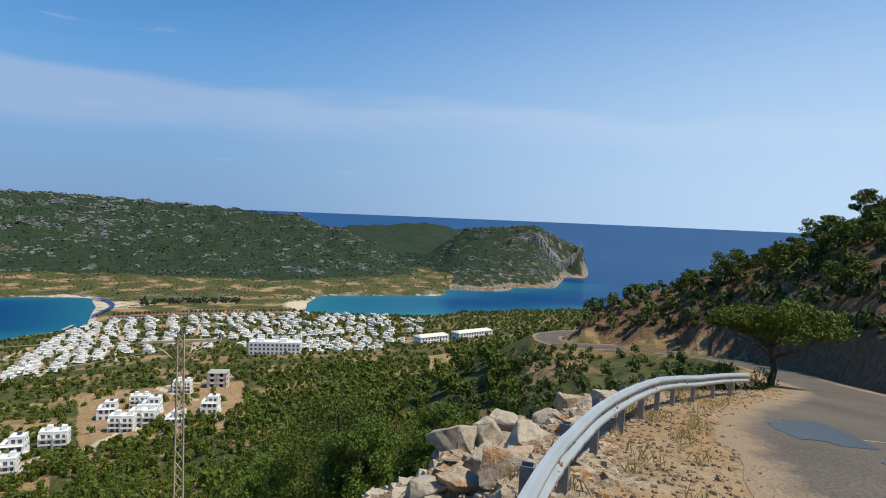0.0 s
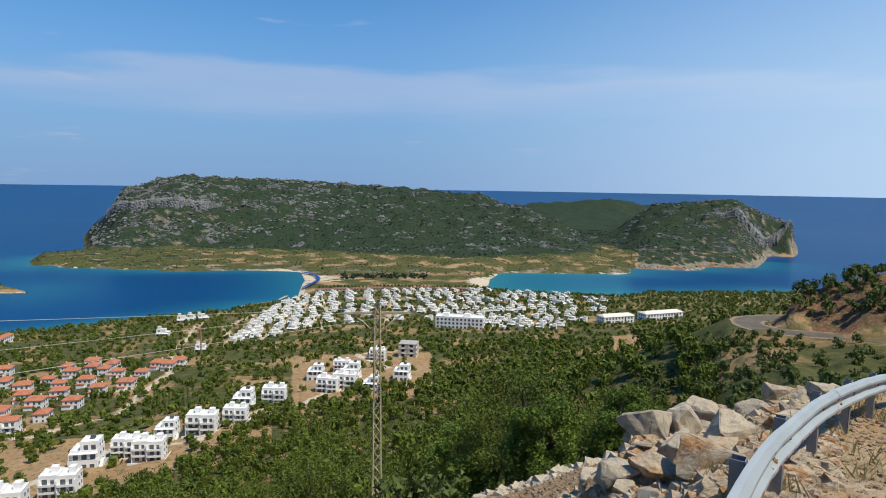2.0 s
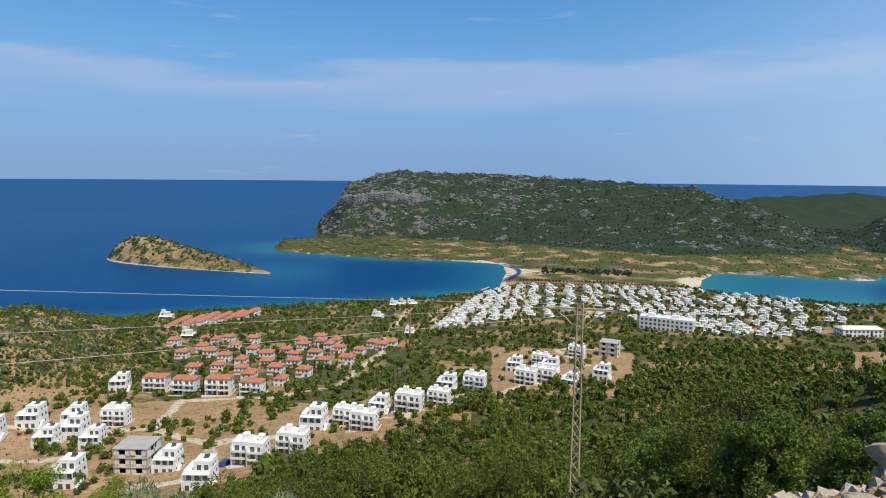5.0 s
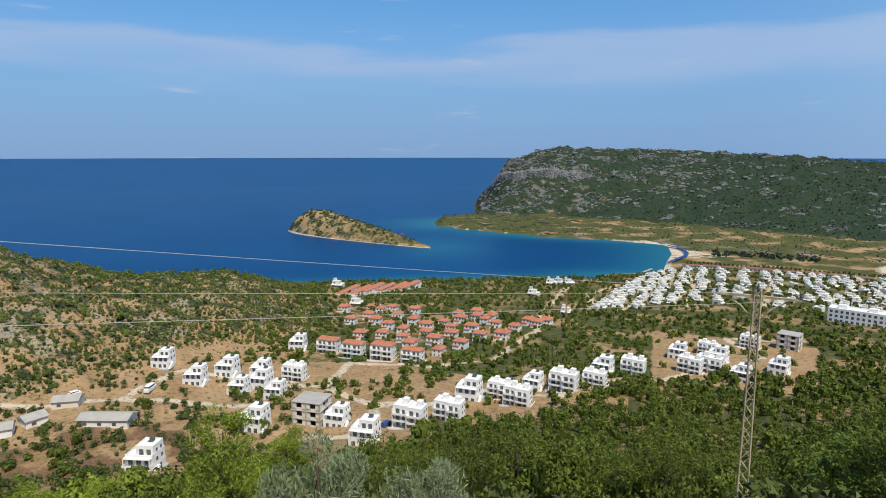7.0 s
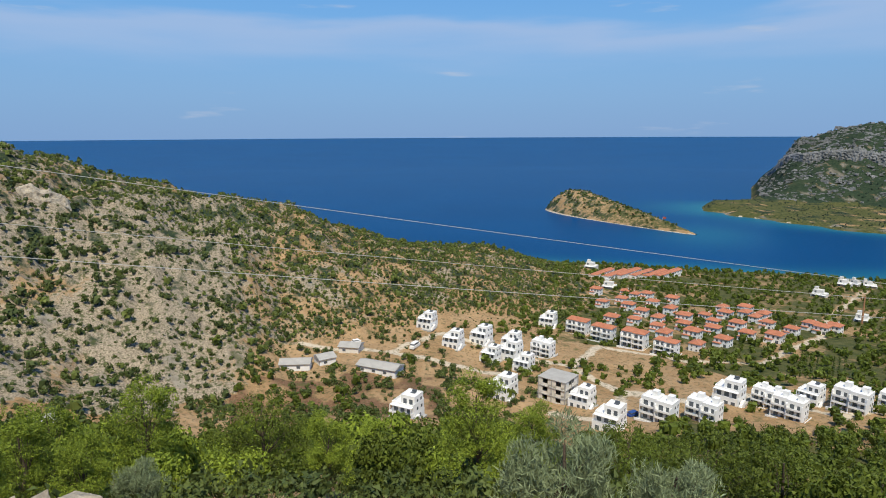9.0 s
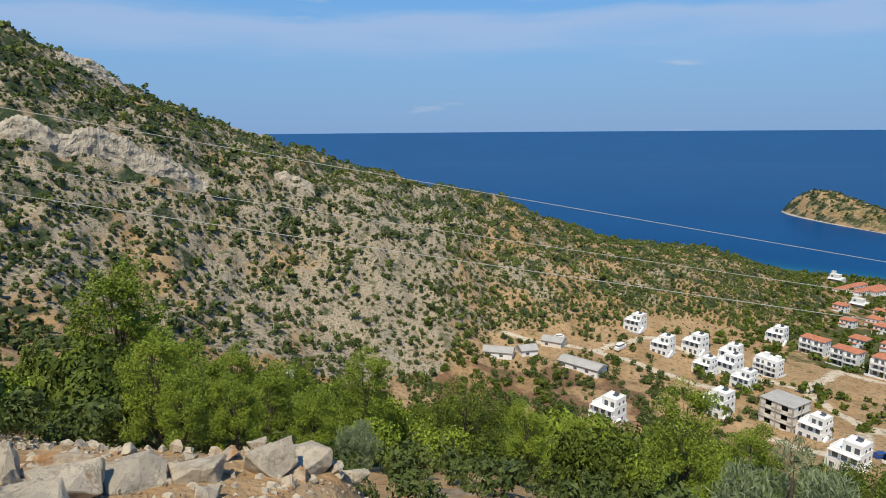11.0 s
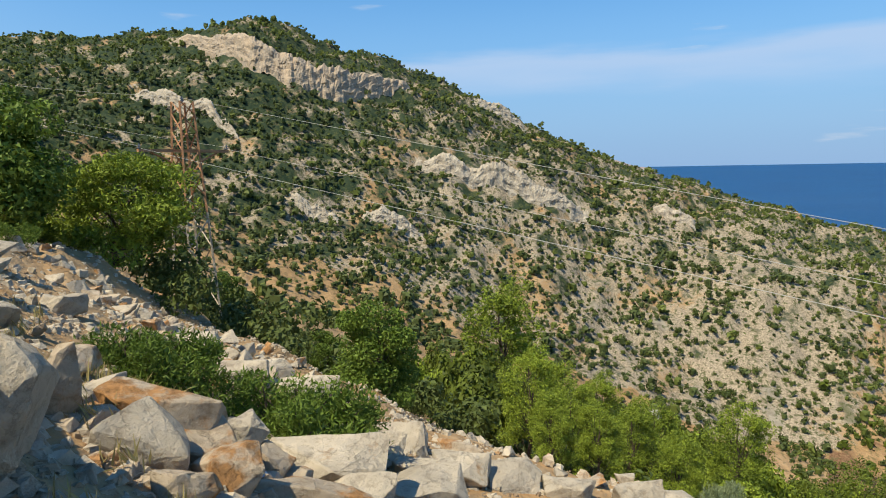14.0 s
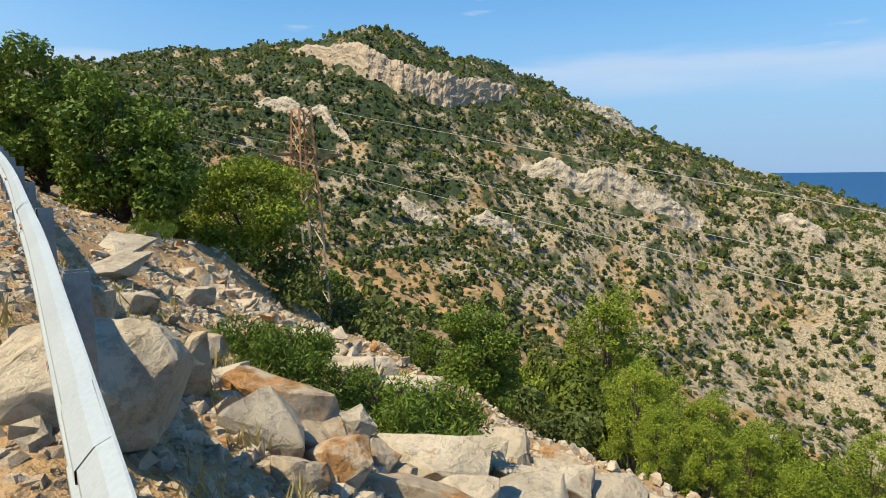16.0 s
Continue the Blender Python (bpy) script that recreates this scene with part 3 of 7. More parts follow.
def fract(x, y, s, seed=0.0, octaves=4):
    """Rolling noise, about -1 to 1, of wavelength s metres."""
    tot, amp, f = np.zeros(np.shape(x)), 1.0, 2 * np.pi / s
    rs = np.random.RandomState(int(seed * 7 + 11))
    for _ in range(octaves):
        for _k in range(3):
            a, p, q = rs.rand() * 6.283, rs.rand() * 6.283, rs.rand() * 6.283
            tot = tot + amp * 0.4 * np.sin(f * (x * math.cos(a) + y * math.sin(a)) + p + 1.3 * np.sin(f * 0.6 * (y * math.cos(a) - x * math.sin(a)) + q))
        amp, f = amp * 0.5, f * 2.1
    return tot


def polar_height(x, y):
    az = np.degrees(np.arctan2(-x, y))
    az = np.where(az < -90, az + 360, az)
    d = np.hypot(x, y)
    bearings = np.array(BEARINGS)
    i = np.clip(np.searchsorted(bearings, az, side="right") - 1, 0, len(bearings) - 2)
    t = (az - bearings[i]) / (bearings[i + 1] - bearings[i])
    t = t * t * (3 - 2 * t) * 0.5 + t * 0.5
    z = np.zeros(np.shape(x))
    for k in range(len(bearings) - 1):
        m = i == k
        if np.any(m):
            da, za = SECTIONS[bearings[k]]
            db, zb = SECTIONS[bearings[k + 1]]
            z[m] = np.interp(d[m], da, za) * (1 - t[m]) + np.interp(d[m], db, zb) * t[m]
    return z


def ground_height(x, y):
    x, y = np.atleast_1d(np.asarray(x, float)), np.atleast_1d(np.asarray(y, float))
    z = polar_height(x, y)
    d = np.hypot(x, y)
    # gullies and hummocks, stronger far off and on high ground, none on the shore flats
    rise = np.clip((z - 18) / 40, 0, 1)
    z = z + rise * np.clip((d - 25) / 120, 0, 1) * (fract(x, y, 55, 1) * 2.2 + fract(x, y, 17, 2) * 0.9) * np.clip(d / 300, 0.5, 1.6)
    z = z + np.clip((d - 4) / 10, 0, 1) * np.clip((200 - d) / 100, 0, 1) * fract(x, y, 6, 3) * 0.25
    # gullies down the flanks of the far peninsula, fading at its crest
    flank = np.clip((d - 1040) / 80, 0, 1) * np.clip((z - 16) / 25, 0, 1) * np.clip((118 - z) / 50, 0, 1) * (d < 2350)
    z = z - flank * (7.0 * (1 - np.abs(fract(x, y, 210, 71, 2))) ** 2 - 2.5 + 2.0 * fract(x, y, 38, 72))
    # ledges of tilted strata on the steep hill across the valley
    az = np.degrees(np.arctan2(-x, y))
    hill = np.clip((az - 70) / 12, 0, 1) * np.clip((d - 190) / 40, 0, 1) * np.clip((z - 45) / 15, 0, 1) * (d < 600)
    z = z + 3.0 * np.clip((az - 96) / 14, 0, 1) * np.clip((d - 300) / 60, 0, 1) * (d < 640)
    z = z + hill * (1.2 * np.sin((z + 0.10 * x) * 0.62 + 2.0 * fract(x, y, 60, 14)) + 0.7 * fract(x, y, 8, 15))
    m = d < 200
    if np.any(m):
        dist, rz, side = near_line(x[m], y[m], ROAD_LINE, ROAD_Z)
        reach = np.where(side > 0, 5.4 - 1.6 * np.clip((x[m] - 6) / 8, 0, 1), 4.2)          # the wide gravel shoulder lies on the valley side
        over = np.maximum(dist - reach, 0)
        t = np.clip(over / 0.6, 0, 1)
        cut = np.clip(z[m], rz - 0.62 * over, rz + 2.4 * over)      # fill slopes below the road, cut banks above it
        z[m] = rz * (1 - t) + cut * t - 0.06 * np.clip((2.75 - dist) / 0.5, 0, 1)
    return z


def hz(x, y):
    return float(ground_height(x, y)[0])


def spot(az, d):
    """Plan place at a bearing and distance from the lookout."""
    return -math.sin(radians(az)) * d, math.cos(radians(az)) * d


# ---- helpers for meshes ----
def mesh_from(name, verts, faces, material, smooth=False, attrs=None):
    me = bpy.data.meshes.new(name)
    verts = np.asarray(verts, np.float32)
    if isinstance(faces, np.ndarray):
        k = faces.shape[1]
        me.vertices.add(len(verts))
        me.vertices.foreach_set("co", verts.ravel())
        me.loops.add(faces.size)
        me.loops.foreach_set("vertex_index", faces.astype(np.int32).ravel())
        me.polygons.add(len(faces))
        me.polygons.foreach_set("loop_start", np.arange(0, faces.size, k, dtype=np.int32))
        me.polygons.foreach_set("use_smooth", np.full(len(faces), smooth))
        me.update(calc_edges=True)
    else:
        me.from_pydata([tuple(v) for v in verts], [], faces)
        me.polygons.foreach_set("use_smooth", np.full(len(me.polygons), smooth))
        me.update()
    for key, val in (attrs or {}).items():
        a = me.attributes.new(key, 'FLOAT', 'POINT')
        a.data.foreach_set("value", np.asarray(val, np.float32))
    me.materials.append(material)
    return me


def part(name, me, parent, label="", at=None):
    """One mesh object under a thing or a part."""
    ob = new(name, me)
    ob.parent = parent
    if at is not None:
        ob.matrix_basis = at
    if label:
        ob["label"] = label
    return ob


def thing(name, label, category, m=None, group="", kind=""):
    ob = new(name)
    ob.empty_display_size = 0.2
    if m is not None:
        ob.matrix_basis = m
    return tagged(ob, label, category, group, kind)


def box(sx, sy, sz, material, name="box", base=(0, 0, 0), bev=0.0):
    """A box standing on base, bevelled when asked."""
    bm = bmesh.new()
    bmesh.ops.create_cube(bm, size=1.0)
    bmesh.ops.scale(bm, vec=(sx, sy, sz), verts=bm.verts)
    bmesh.ops.translate(bm, vec=(base[0], base[1], base[2] + sz / 2), verts=bm.verts)
    if bev:
        bmesh.ops.bevel(bm, geom=bm.edges, offset=bev, segments=1, affect='EDGES')
    me = bpy.data.meshes.new(name)
    bm.to_mesh(me)
    bm.free()
    me.materials.append(material)
    return me


def join_boxes(name, boxes, material):
    """One mesh of several boxes (x0, y0, z0, x1, y1, z1)."""
    v, f = [], []
    for x0, y0, z0, x1, y1, z1 in boxes:
        b = len(v)
        v += [(x0, y0, z0), (x1, y0, z0), (x1, y1, z0), (x0, y1, z0), (x0, y0, z1), (x1, y0, z1), (x1, y1, z1), (x0, y1, z1)]
        f += [(b + 3, b + 2, b + 1, b), (b + 4, b + 5, b + 6, b + 7), (b, b + 1, b + 5, b + 4), (b + 1, b + 2, b + 6, b + 5), (b + 2, b + 3, b + 7, b + 6), (b + 3, b, b + 4, b + 7)]
    return mesh_from(name, v, f, material)


# ---- ground ----
# dirt lanes of the valley floor, as bearings and distances
LANES = (((78, 262), (72.9, 290), (66, 268), (60.4, 256), (55.7, 228), (49, 212), (44.8, 240), (38.3, 226), (32, 262), (28.7, 262)), ((60.4, 256), (57.9, 300), (50, 282), (44, 300), (39.8, 380), (39.8, 429), (38.6, 500), (37.5, 590)),
         ((55.7, 228), (56, 190), (62, 196)), ((86, 268), (78, 262), (71, 246), (66.5, 238)), ((35.2, 440), (35.5, 539), (33, 600)), ((28.7, 262), (23.5, 300), (21, 340), (24, 383), (18, 400)), ((33, 455), (29, 600), (27.5, 700)), ((27.2, 490), (26.5, 700)), ((21.2, 500), (20.6, 720)))


def build_ground():
    az = np.concatenate([np.arange(-90, -38, 3.0), np.concatenate([np.arange(-38, -14, 0.5), np.arange(-14, 47, 0.4), np.arange(47, 60, 0.5), np.arange(60, 176, 0.42)]), np.arange(176, 270, 3.0)])
    d = np.concatenate([[0.0], np.geomspace(0.6, 150, 105), np.geomspace(151, 700, 140), np.geomspace(704, 1560, 90), np.geomspace(1575, 2500, 34), [2700, 3000]])
    a, r = np.meshgrid(np.radians(az), d, indexing="ij")
    x, y = -np.sin(a) * r, np.cos(a) * r
    z = ground_height(x.ravel(), y.ravel())
    na, nr = a.shape
    idx = np.arange(na * nr).reshape(na, nr)
    nxt = np.roll(idx, -1, axis=0)
    f = np.stack([idx[:, :-1], idx[:, 1:], nxt[:, 1:], nxt[:, :-1]], -1).reshape(-1, 4)
    v = np.stack([x.ravel(), y.ravel(), z], 1)
    X, Y, D, A = x.ravel(), y.ravel(), r.ravel(), np.degrees(a.ravel())
    # slope, for bare rock
    zz = z.reshape(na, nr)
    gr = np.abs(np.gradient(zz, axis=1) / np.maximum(np.gradient(r, axis=1), 0.01)).ravel()
    n1, n2 = fract(X, Y, 60, 5), fract(X, Y, 25, 6)
    far_hill = (D > 950) & (z > 14) & (A < 50)
    left_hill = (A > 58 + 6 * n2) & (A < 178) & (D > np.interp(A, (60, 69, 75, 82, 90, 93, 110), (395, 345, 305, 282, 250, 205, 185)) + 12 * n1)
    scree = np.where(left_hill, np.interp(A + 5 * n2, (80, 96), (0.42, 0.80)) + 0.34 * n1, 0.0)
    streak = np.exp(-((A - 97 + (D - 300) * 0.03) / 8.0) ** 2) * ((D > 190) & (D < 420))
    scree = np.maximum(scree * 0.85, streak * 0.95 * left_hill)
    scree = np.where((D < 45) & (A > -40), np.where(A > 95, 0.16, 0.42) + 0.2 * n2, scree)
    west = np.exp(-((A - 40) / 8) ** 2) * 0.3 + np.exp(-((A - 29) / 4) ** 2) * 0.22 * (z > 45) + np.exp(-((A + 10) / 5) ** 2) * 0.45
    rock = np.where(far_hill, 0.06 + 0.4 * n2 + 0.5 * (gr - 0.35) + 0.8 * west, 0.0) + np.where(left_hill, 0.1 + 0.35 * n2, 0)
    flat = (D > 690) & (z < 16) & (A < 52)
    maquis = np.where(far_hill, 0.95 - 0.9 * np.clip(rock - 0.2, 0, 1), 0.0) + np.where(left_hill, np.clip(0.12 + (D - 250) / 400 + 0.3 * np.clip((A - 125) / 15, 0, 1), 0, 0.5) + 0.17 * np.clip((A - 108) / 8, 0, 1) + 0.35 * fract(X, Y, 22, 17), 0)
    maquis = np.where((D > 880) & (z <= 14) & (z > 3) & (A < 50), np.clip(0.38 + (A - 36) / 12, 0.34, 0.74) + 0.45 * n2, maquis)
    grass = np.where(flat, 0.64 + 0.32 * n1, 0.0) + np.where((D > 20) & (D <= 690) & ~left_hill & (A > -40) & (A < 60), 0.45, 0)
    grass = np.where((D < 60) & (A > -40) & (A < 176), 0.15, grass)
    plots = ((A > 72) & (A < 95) & (D > 120) & (D < 300)) | ((A > 50) & (A < 84) & (D > 165) & (D < 300)) | ((A > 17) & (A < 30) & (D > 255) & (D < 385)) | ((A > 32) & (A <= 50) & (D > 195) & (D < 262))
    grass = np.where((D > 60) & (D <= 690) & (A > -40) & (A < 62) & ~left_hill, 0.62 + 0.3 * n1, grass)
    grass = np.where(plots, 0.06 + 0.3 * n2, grass)
    beach = np.exp(-((A - 29) / 3.5) ** 2) + np.exp(-((A - 14) / 4) ** 2)
    sand = np.where((D > 560) & (z < 1.6) & (z > -2), 0.35 + 0.35 * beach + 0.2 * n2, 0.0)
    sand = np.maximum(sand, np.exp(-((A - 12.6) / 1.3) ** 2 - ((D - 838) / 40) ** 2) * 0.95 + 0.9 * np.exp(-((A + 0.3) / 1.3) ** 2 - ((D - 972) / 14) ** 2))
    dist, rz, side = near_line(X, Y, ROAD_LINE[::4], ROAD_Z[::4])
    cutbank = np.where((D < 170) & (side < 0) & (dist > 3.6) & (A < -5), 0.9, 0.0)
    grass = np.where(cutbank > 0, 0, grass)
    # the red earth bank below the sheds
    cutbank = np.maximum(cutbank, np.where((A > 73) & (A < 93) & (D > 175) & (D < 232) & ~left_hill, 0.55 + 0.4 * n2, 0.0))
    scree = np.where((cutbank > 0) & (A < 0), 0.1 + 0.3 * n2, scree)
    rock = np.where((D > 900) & (z > -2) & (z < np.where(A < -2, 9, 4)) & (A < 50), 0.75 + 0.3 * n2, rock)
    cape = (A < -1.2) & (D > 1000) & (z < 24) & (z > -2)
    grass, maquis = np.where(cape, 0.0, grass), np.where(cape, 0.66 + 0.35 * n2, maquis)
    rock = np.where(cape, 0.62 + 0.3 * n1, rock)
    maquis = np.where(cape & (z < 5), 0.0, maquis)
    cutbank = np.where(cape & (z < 5), 0.75, cutbank)
    lanes = np.full(D.shape, 99.0)
    for ln in LANES:
        q = np.array([spot(a, e) for a, e in ln])
        lanes = np.minimum(lanes, near_line(X, Y, q, np.zeros(len(q)))[0])
    grass = np.where((A > -3.6) & (A < 0.4) & (D > 372) & (D < 470), 0.0, grass)
    lane = np.clip(1.4 - lanes / 3.0, 0, 1)
    sand = np.maximum(sand, 0.75 * lane)
    grass = grass * (1 - lane)
    me = mesh_from("ground", v, f, GROUND, True, {"scree": scree, "rock": rock, "grass": grass, "maquis": maquis, "sand": sand, "redsoil": cutbank, "tuft": np.where(left_hill, 0.9, np.where((D > 60) & (D < 700), 0.55, 0.0))})
    return tagged(new("ground", me), "dry rocky hillsides, valley and shore flats around a bay", "ground", kind="structure")


def build_sea():
    az = np.arange(0, 360, 1.5)
    d = np.concatenate([np.linspace(500, 1300, 100), np.geomspace(1320, 4930, 50)])
    a, r = np.meshgrid(np.radians(az), d, indexing="ij")
    x, y = -np.sin(a) * r, np.cos(a) * r
    # the sheet lifts gently far out, so that its edge stands at the true horizon
    far = np.clip((r - 2400) / (4930 - 2400), 0, 1)
    z = (EYE - math.tan(radians(0.4)) * 4930) * far ** 1.5
    g = ground_height(x.ravel(), y.ravel())
    bed = g.reshape(r.shape).copy()
    # how near the shore lies: the bed's height spread outwards
    near = np.clip((bed + 5.0) / 4.5, 0, 1)
    for _ in range(14):
        near = np.maximum(near, 0.25 * (np.roll(near, 1, 0) + np.roll(near, -1, 0) + np.roll(near, 1, 1) + np.roll(near, -1, 1)))
    near[:, -52:] = 0
    bayside = np.exp(-((np.degrees(a) - 3) / 12) ** 2 - ((r - 850) / 160) ** 2)
    isl = np.exp(-((np.degrees(a) - 49.5) / 4) ** 2 - ((r - 860) / 90) ** 2)
    shallow = np.clip(near * 0.7 + bayside * 0.48 + isl * 0.35, 0, 1)
    na, nr = a.shape
    idx = np.arange(na * nr).reshape(na, nr)
    nxt = np.roll(idx, -1, axis=0)
    f = np.stack([idx[:, :-1], idx[:, 1:], nxt[:, 1:], nxt[:, :-1]], -1).reshape(-1, 4)
    me = mesh_from("sea", np.stack([x.ravel(), y.ravel(), z.ravel()], 1), f, SEA, True, {"shallow": shallow.ravel()})
    return tagged(new("sea", me), "calm deep blue sea with turquoise shallows", "water", kind="structure")


build_ground()
build_sea()


def build_islet():
    """A low islet that rises to a blunt head at one end and runs out to a pale spit at the other."""
    nu, nv = 90, 26
    c0, c1 = np.array(spot(61.9, 1125)), np.array(spot(50.2, 852))
    axis = c1 - c0
    length = np.linalg.norm(axis)
    ax = axis / length
    cross = np.array((-ax[1], ax[0]))
    t = np.linspace(0, 1, nu)
    w = 62 * np.sin(np.pi * np.clip(t, 0, 1) ** 0.62) ** 0.62 * (1 - 0.45 * t) + 2
    v = np.linspace(-1, 1, nv)
    T, V = np.meshgrid(t, v, indexing="ij")
    W = w[:, None]
    x = c0[0] + ax[0] * length * T + cross[0] * W * V
    y = c0[1] + ax[1] * length * T + cross[1] * W * V
    crest = np.interp(T, (0, 0.05, 0.11, 0.16, 0.35, 0.6, 0.85, 1), (-1, 20, 33, 34, 25, 16, 7, 0.3))
    z = crest * np.clip(1 - np.abs(V) ** 2.4, 0, 1) - 1.2 + 1.5 * (1 - np.abs(V)) + fract(x, y, 22, 8) * 1.1 * (1 - V ** 2)
    idx = np.arange(nu * nv).reshape(nu, nv)
    f = np.stack([idx[:-1, :-1], idx[1:, :-1], idx[1:, 1:], idx[:-1, 1:]], -1).reshape(-1, 4)
    n2 = fract(x, y, 25, 9).ravel()
    zr = z.ravel()
    at = {"scree": 0.35 + 0.3 * n2, "rock": 0.62 - 0.4 * T.ravel() + 0.4 * n2, "grass": 0.36 + 0.25 * T.ravel() * (zr > 3), "sand": np.clip(0.62 - zr * 0.3, 0, 1), "maquis": 0.42 + 0.4 * n2}
    me = mesh_from("islet", np.stack([x.ravel(), y.ravel(), zr], 1), f, GROUND, True, at)
    tagged(new("islet", me), "small rocky islet with dry grass and scrub in the bay", "islet", kind="structure")
    rs = np.random.RandomState(5)
    pick = rs.choice(nu * nv, 420, p=(lambda q: q / q.sum())(((zr > 5) * (0.4 + (zr > 12))).astype(float)))
    return np.stack([x.ravel()[pick], y.ravel()[pick], zr[pick] - 0.2], 1)


ISLET_SPOTS = build_islet()


def build_road():
    n = len(ROAD_LINE)
    d = np.gradient(ROAD_LINE, axis=0)
    d /= np.linalg.norm(d, axis=1)[:, None]
    nrm = np.stack([-d[:, 1], d[:, 0]], 1)
    cols = np.linspace(-3.1, 3.1, 15)
    wob = 0.12 * np.sin(ROAD_S * 0.5) + 0.10 * np.sin(ROAD_S * 1.3 + 1) + 0.05 * np.sin(ROAD_S * 2.9)
    v = []
    for i in range(n):
        for c in cols:
            e = c + (wob[i] if abs(c) > 3 else 0) * np.sign(c)
            q = ROAD_LINE[i] + nrm[i] * e
            v.append((q[0], q[1], ROAD_Z[i] + 0.035 - 0.03 * (abs(c) / 3.1) ** 4))
    idx = np.arange(n * len(cols)).reshape(n, -1)
    f = np.stack([idx[:-1, :-1], idx[:-1, 1:], idx[1:, 1:], idx[1:, :-1]], -1).reshape(-1, 4)
    tagged(new("road", mesh_from("road", v, f[:, ::-1], ASPHALT, True, {"edge": np.tile(np.clip((np.abs(cols) - 1.6) / 1.5, 0, 1) * 0.85, n)})), "worn grey asphalt mountain road without markings", "road", kind="structure")


def build_patch():
    """A smooth tar repair, its blue sky reflection put into the colour, and pale scrape marks."""
    rs = np.random.RandomState(2)
    for name, cx, cy, a, b, yaw, material, label in (("tar_patch", 8.6, 13.4, 2.6, 0.9, 62, TAR, "smooth tar repair in the asphalt, blue sky sheen painted in"), ("tar_patch", 7.4, 8.6, 2.0, 0.6, 66, TAR, "smooth tar repair in the asphalt, blue sky sheen painted in"), ("scrape_mark", 9.6, 13.0, 0.9, 0.06, 20, SCRAPE, "pale scrape mark on the asphalt"), ("scrape_mark", 8.3, 9.6, 0.8, 0.05, 25, SCRAPE, "pale scrape mark on the asphalt")):
        n = 26
        v = []
        for k in range(n):
            t = 2 * math.pi * k / n
            r = 1 + 0.12 * math.sin(3 * t + cx) + 0.08 * rs.normal()
            x, y = a * r * math.cos(t), b * r * math.sin(t)
            c, s = math.cos(radians(yaw)), math.sin(radians(yaw))
            v.append((cx + x * c - y * s, cy + x * s + y * c))
        v.append((cx, cy))
        q = np.array(v)
        dist, rz, _ = near_line(q[:, 0], q[:, 1], ROAD_LINE, ROAD_Z)
        z = rz + 0.035 - 0.03 * (dist / 3.1) ** 4 + 0.008
        me = mesh_from(name, np.column_stack([q, z]), [(k, (k + 1) % n, n) for k in range(n)], material)
        tagged(new(name, me), label, "road patch", kind="structure")


build_road()
build_patch()


# ---- plants ----
def rand_quads(rs, c, size, aspect=1.0, up=0.0, out=None):
    """Leaf-like quads at the centres c; up: how much their long side rises; out: outward directions to lie across."""
    n = len(c)
    a = rs.normal(size=(n, 3))
    a[:, 2] += up * 2.5
    if out is not None:
        a += out * 0.9
    a /= np.linalg.norm(a, axis=1)[:, None]
    b = np.cross(a, rs.normal(size=(n, 3)))
    b /= np.linalg.norm(b, axis=1)[:, None]
    s = (size * rs.uniform(0.6, 1.35, n))[:, None]
    a, b = a * s, b * s * aspect
    v = np.stack([c - a * 0.5 - b * 0.3, c - a * 0.1 + b * 0.5, c + a * 0.55 + b * 0.12, c + a * 0.05 - b * 0.5], 1)
    return v.reshape(-1, 3)


def rand_tris(rs, c, size, aspect=0.5, up=0.0, out=None, face=0.0):
    """The same with three-cornered leaves; face: how far they lie across the outward direction, like shingles on a crown."""
    if face and out is not None:
        nrm = out * face + rs.normal(size=c.shape) * (0.55 - 0.3 * face) + np.array((0, 0, 0.25 * face))
        nrm /= np.linalg.norm(nrm, axis=1)[:, None]
        a = np.cross(nrm, rs.normal(size=c.shape))
        a /= np.linalg.norm(a, axis=1)[:, None]
        b = np.cross(nrm, a)
        k = (size * rs.uniform(0.6, 1.4, len(c)))[:, None]
        a, b = a * k, b * k * aspect
        return np.stack([c - a * 0.6 - b * 0.4, c + a * 0.65 - b * 0.1, c - a * 0.05 + b * 0.75], 1).reshape(-1, 3)
    q = rand_quads(rs, c, size, aspect, up, out).reshape(-1, 4, 3)
    return q[:, (0, 1, 2)].reshape(-1, 3) + (q[:, (0, 1, 2)] - c[:, None]).reshape(-1, 3) * 0.25


def ball_points(rs, n, hollow=0.55):
    p = rs.normal(size=(n, 3))
    p /= np.linalg.norm(p, axis=1)[:, None]
    return p * (hollow + (1 - hollow) * rs.rand(n, 1) ** 0.6)


def core_quads(rs, scale=0.62):
    """A small lumpy block that fills a crown's heart."""
    g = [(-1, -1, -1), (1, -1, -1), (1, 1, -1), (-1, 1, -1), (-1, -1, 1), (1, -1, 1), (1, 1, 1), (-1, 1, 1)]
    v = np.array(g, float) / 1.75 * rs.uniform(0.7, 1.25, (8, 1)) * scale
    return v, np.array([(3, 2, 1, 0), (4, 5, 6, 7), (0, 1, 5, 4), (1, 2, 6, 5), (2, 3, 7, 6), (3, 0, 4, 7)])


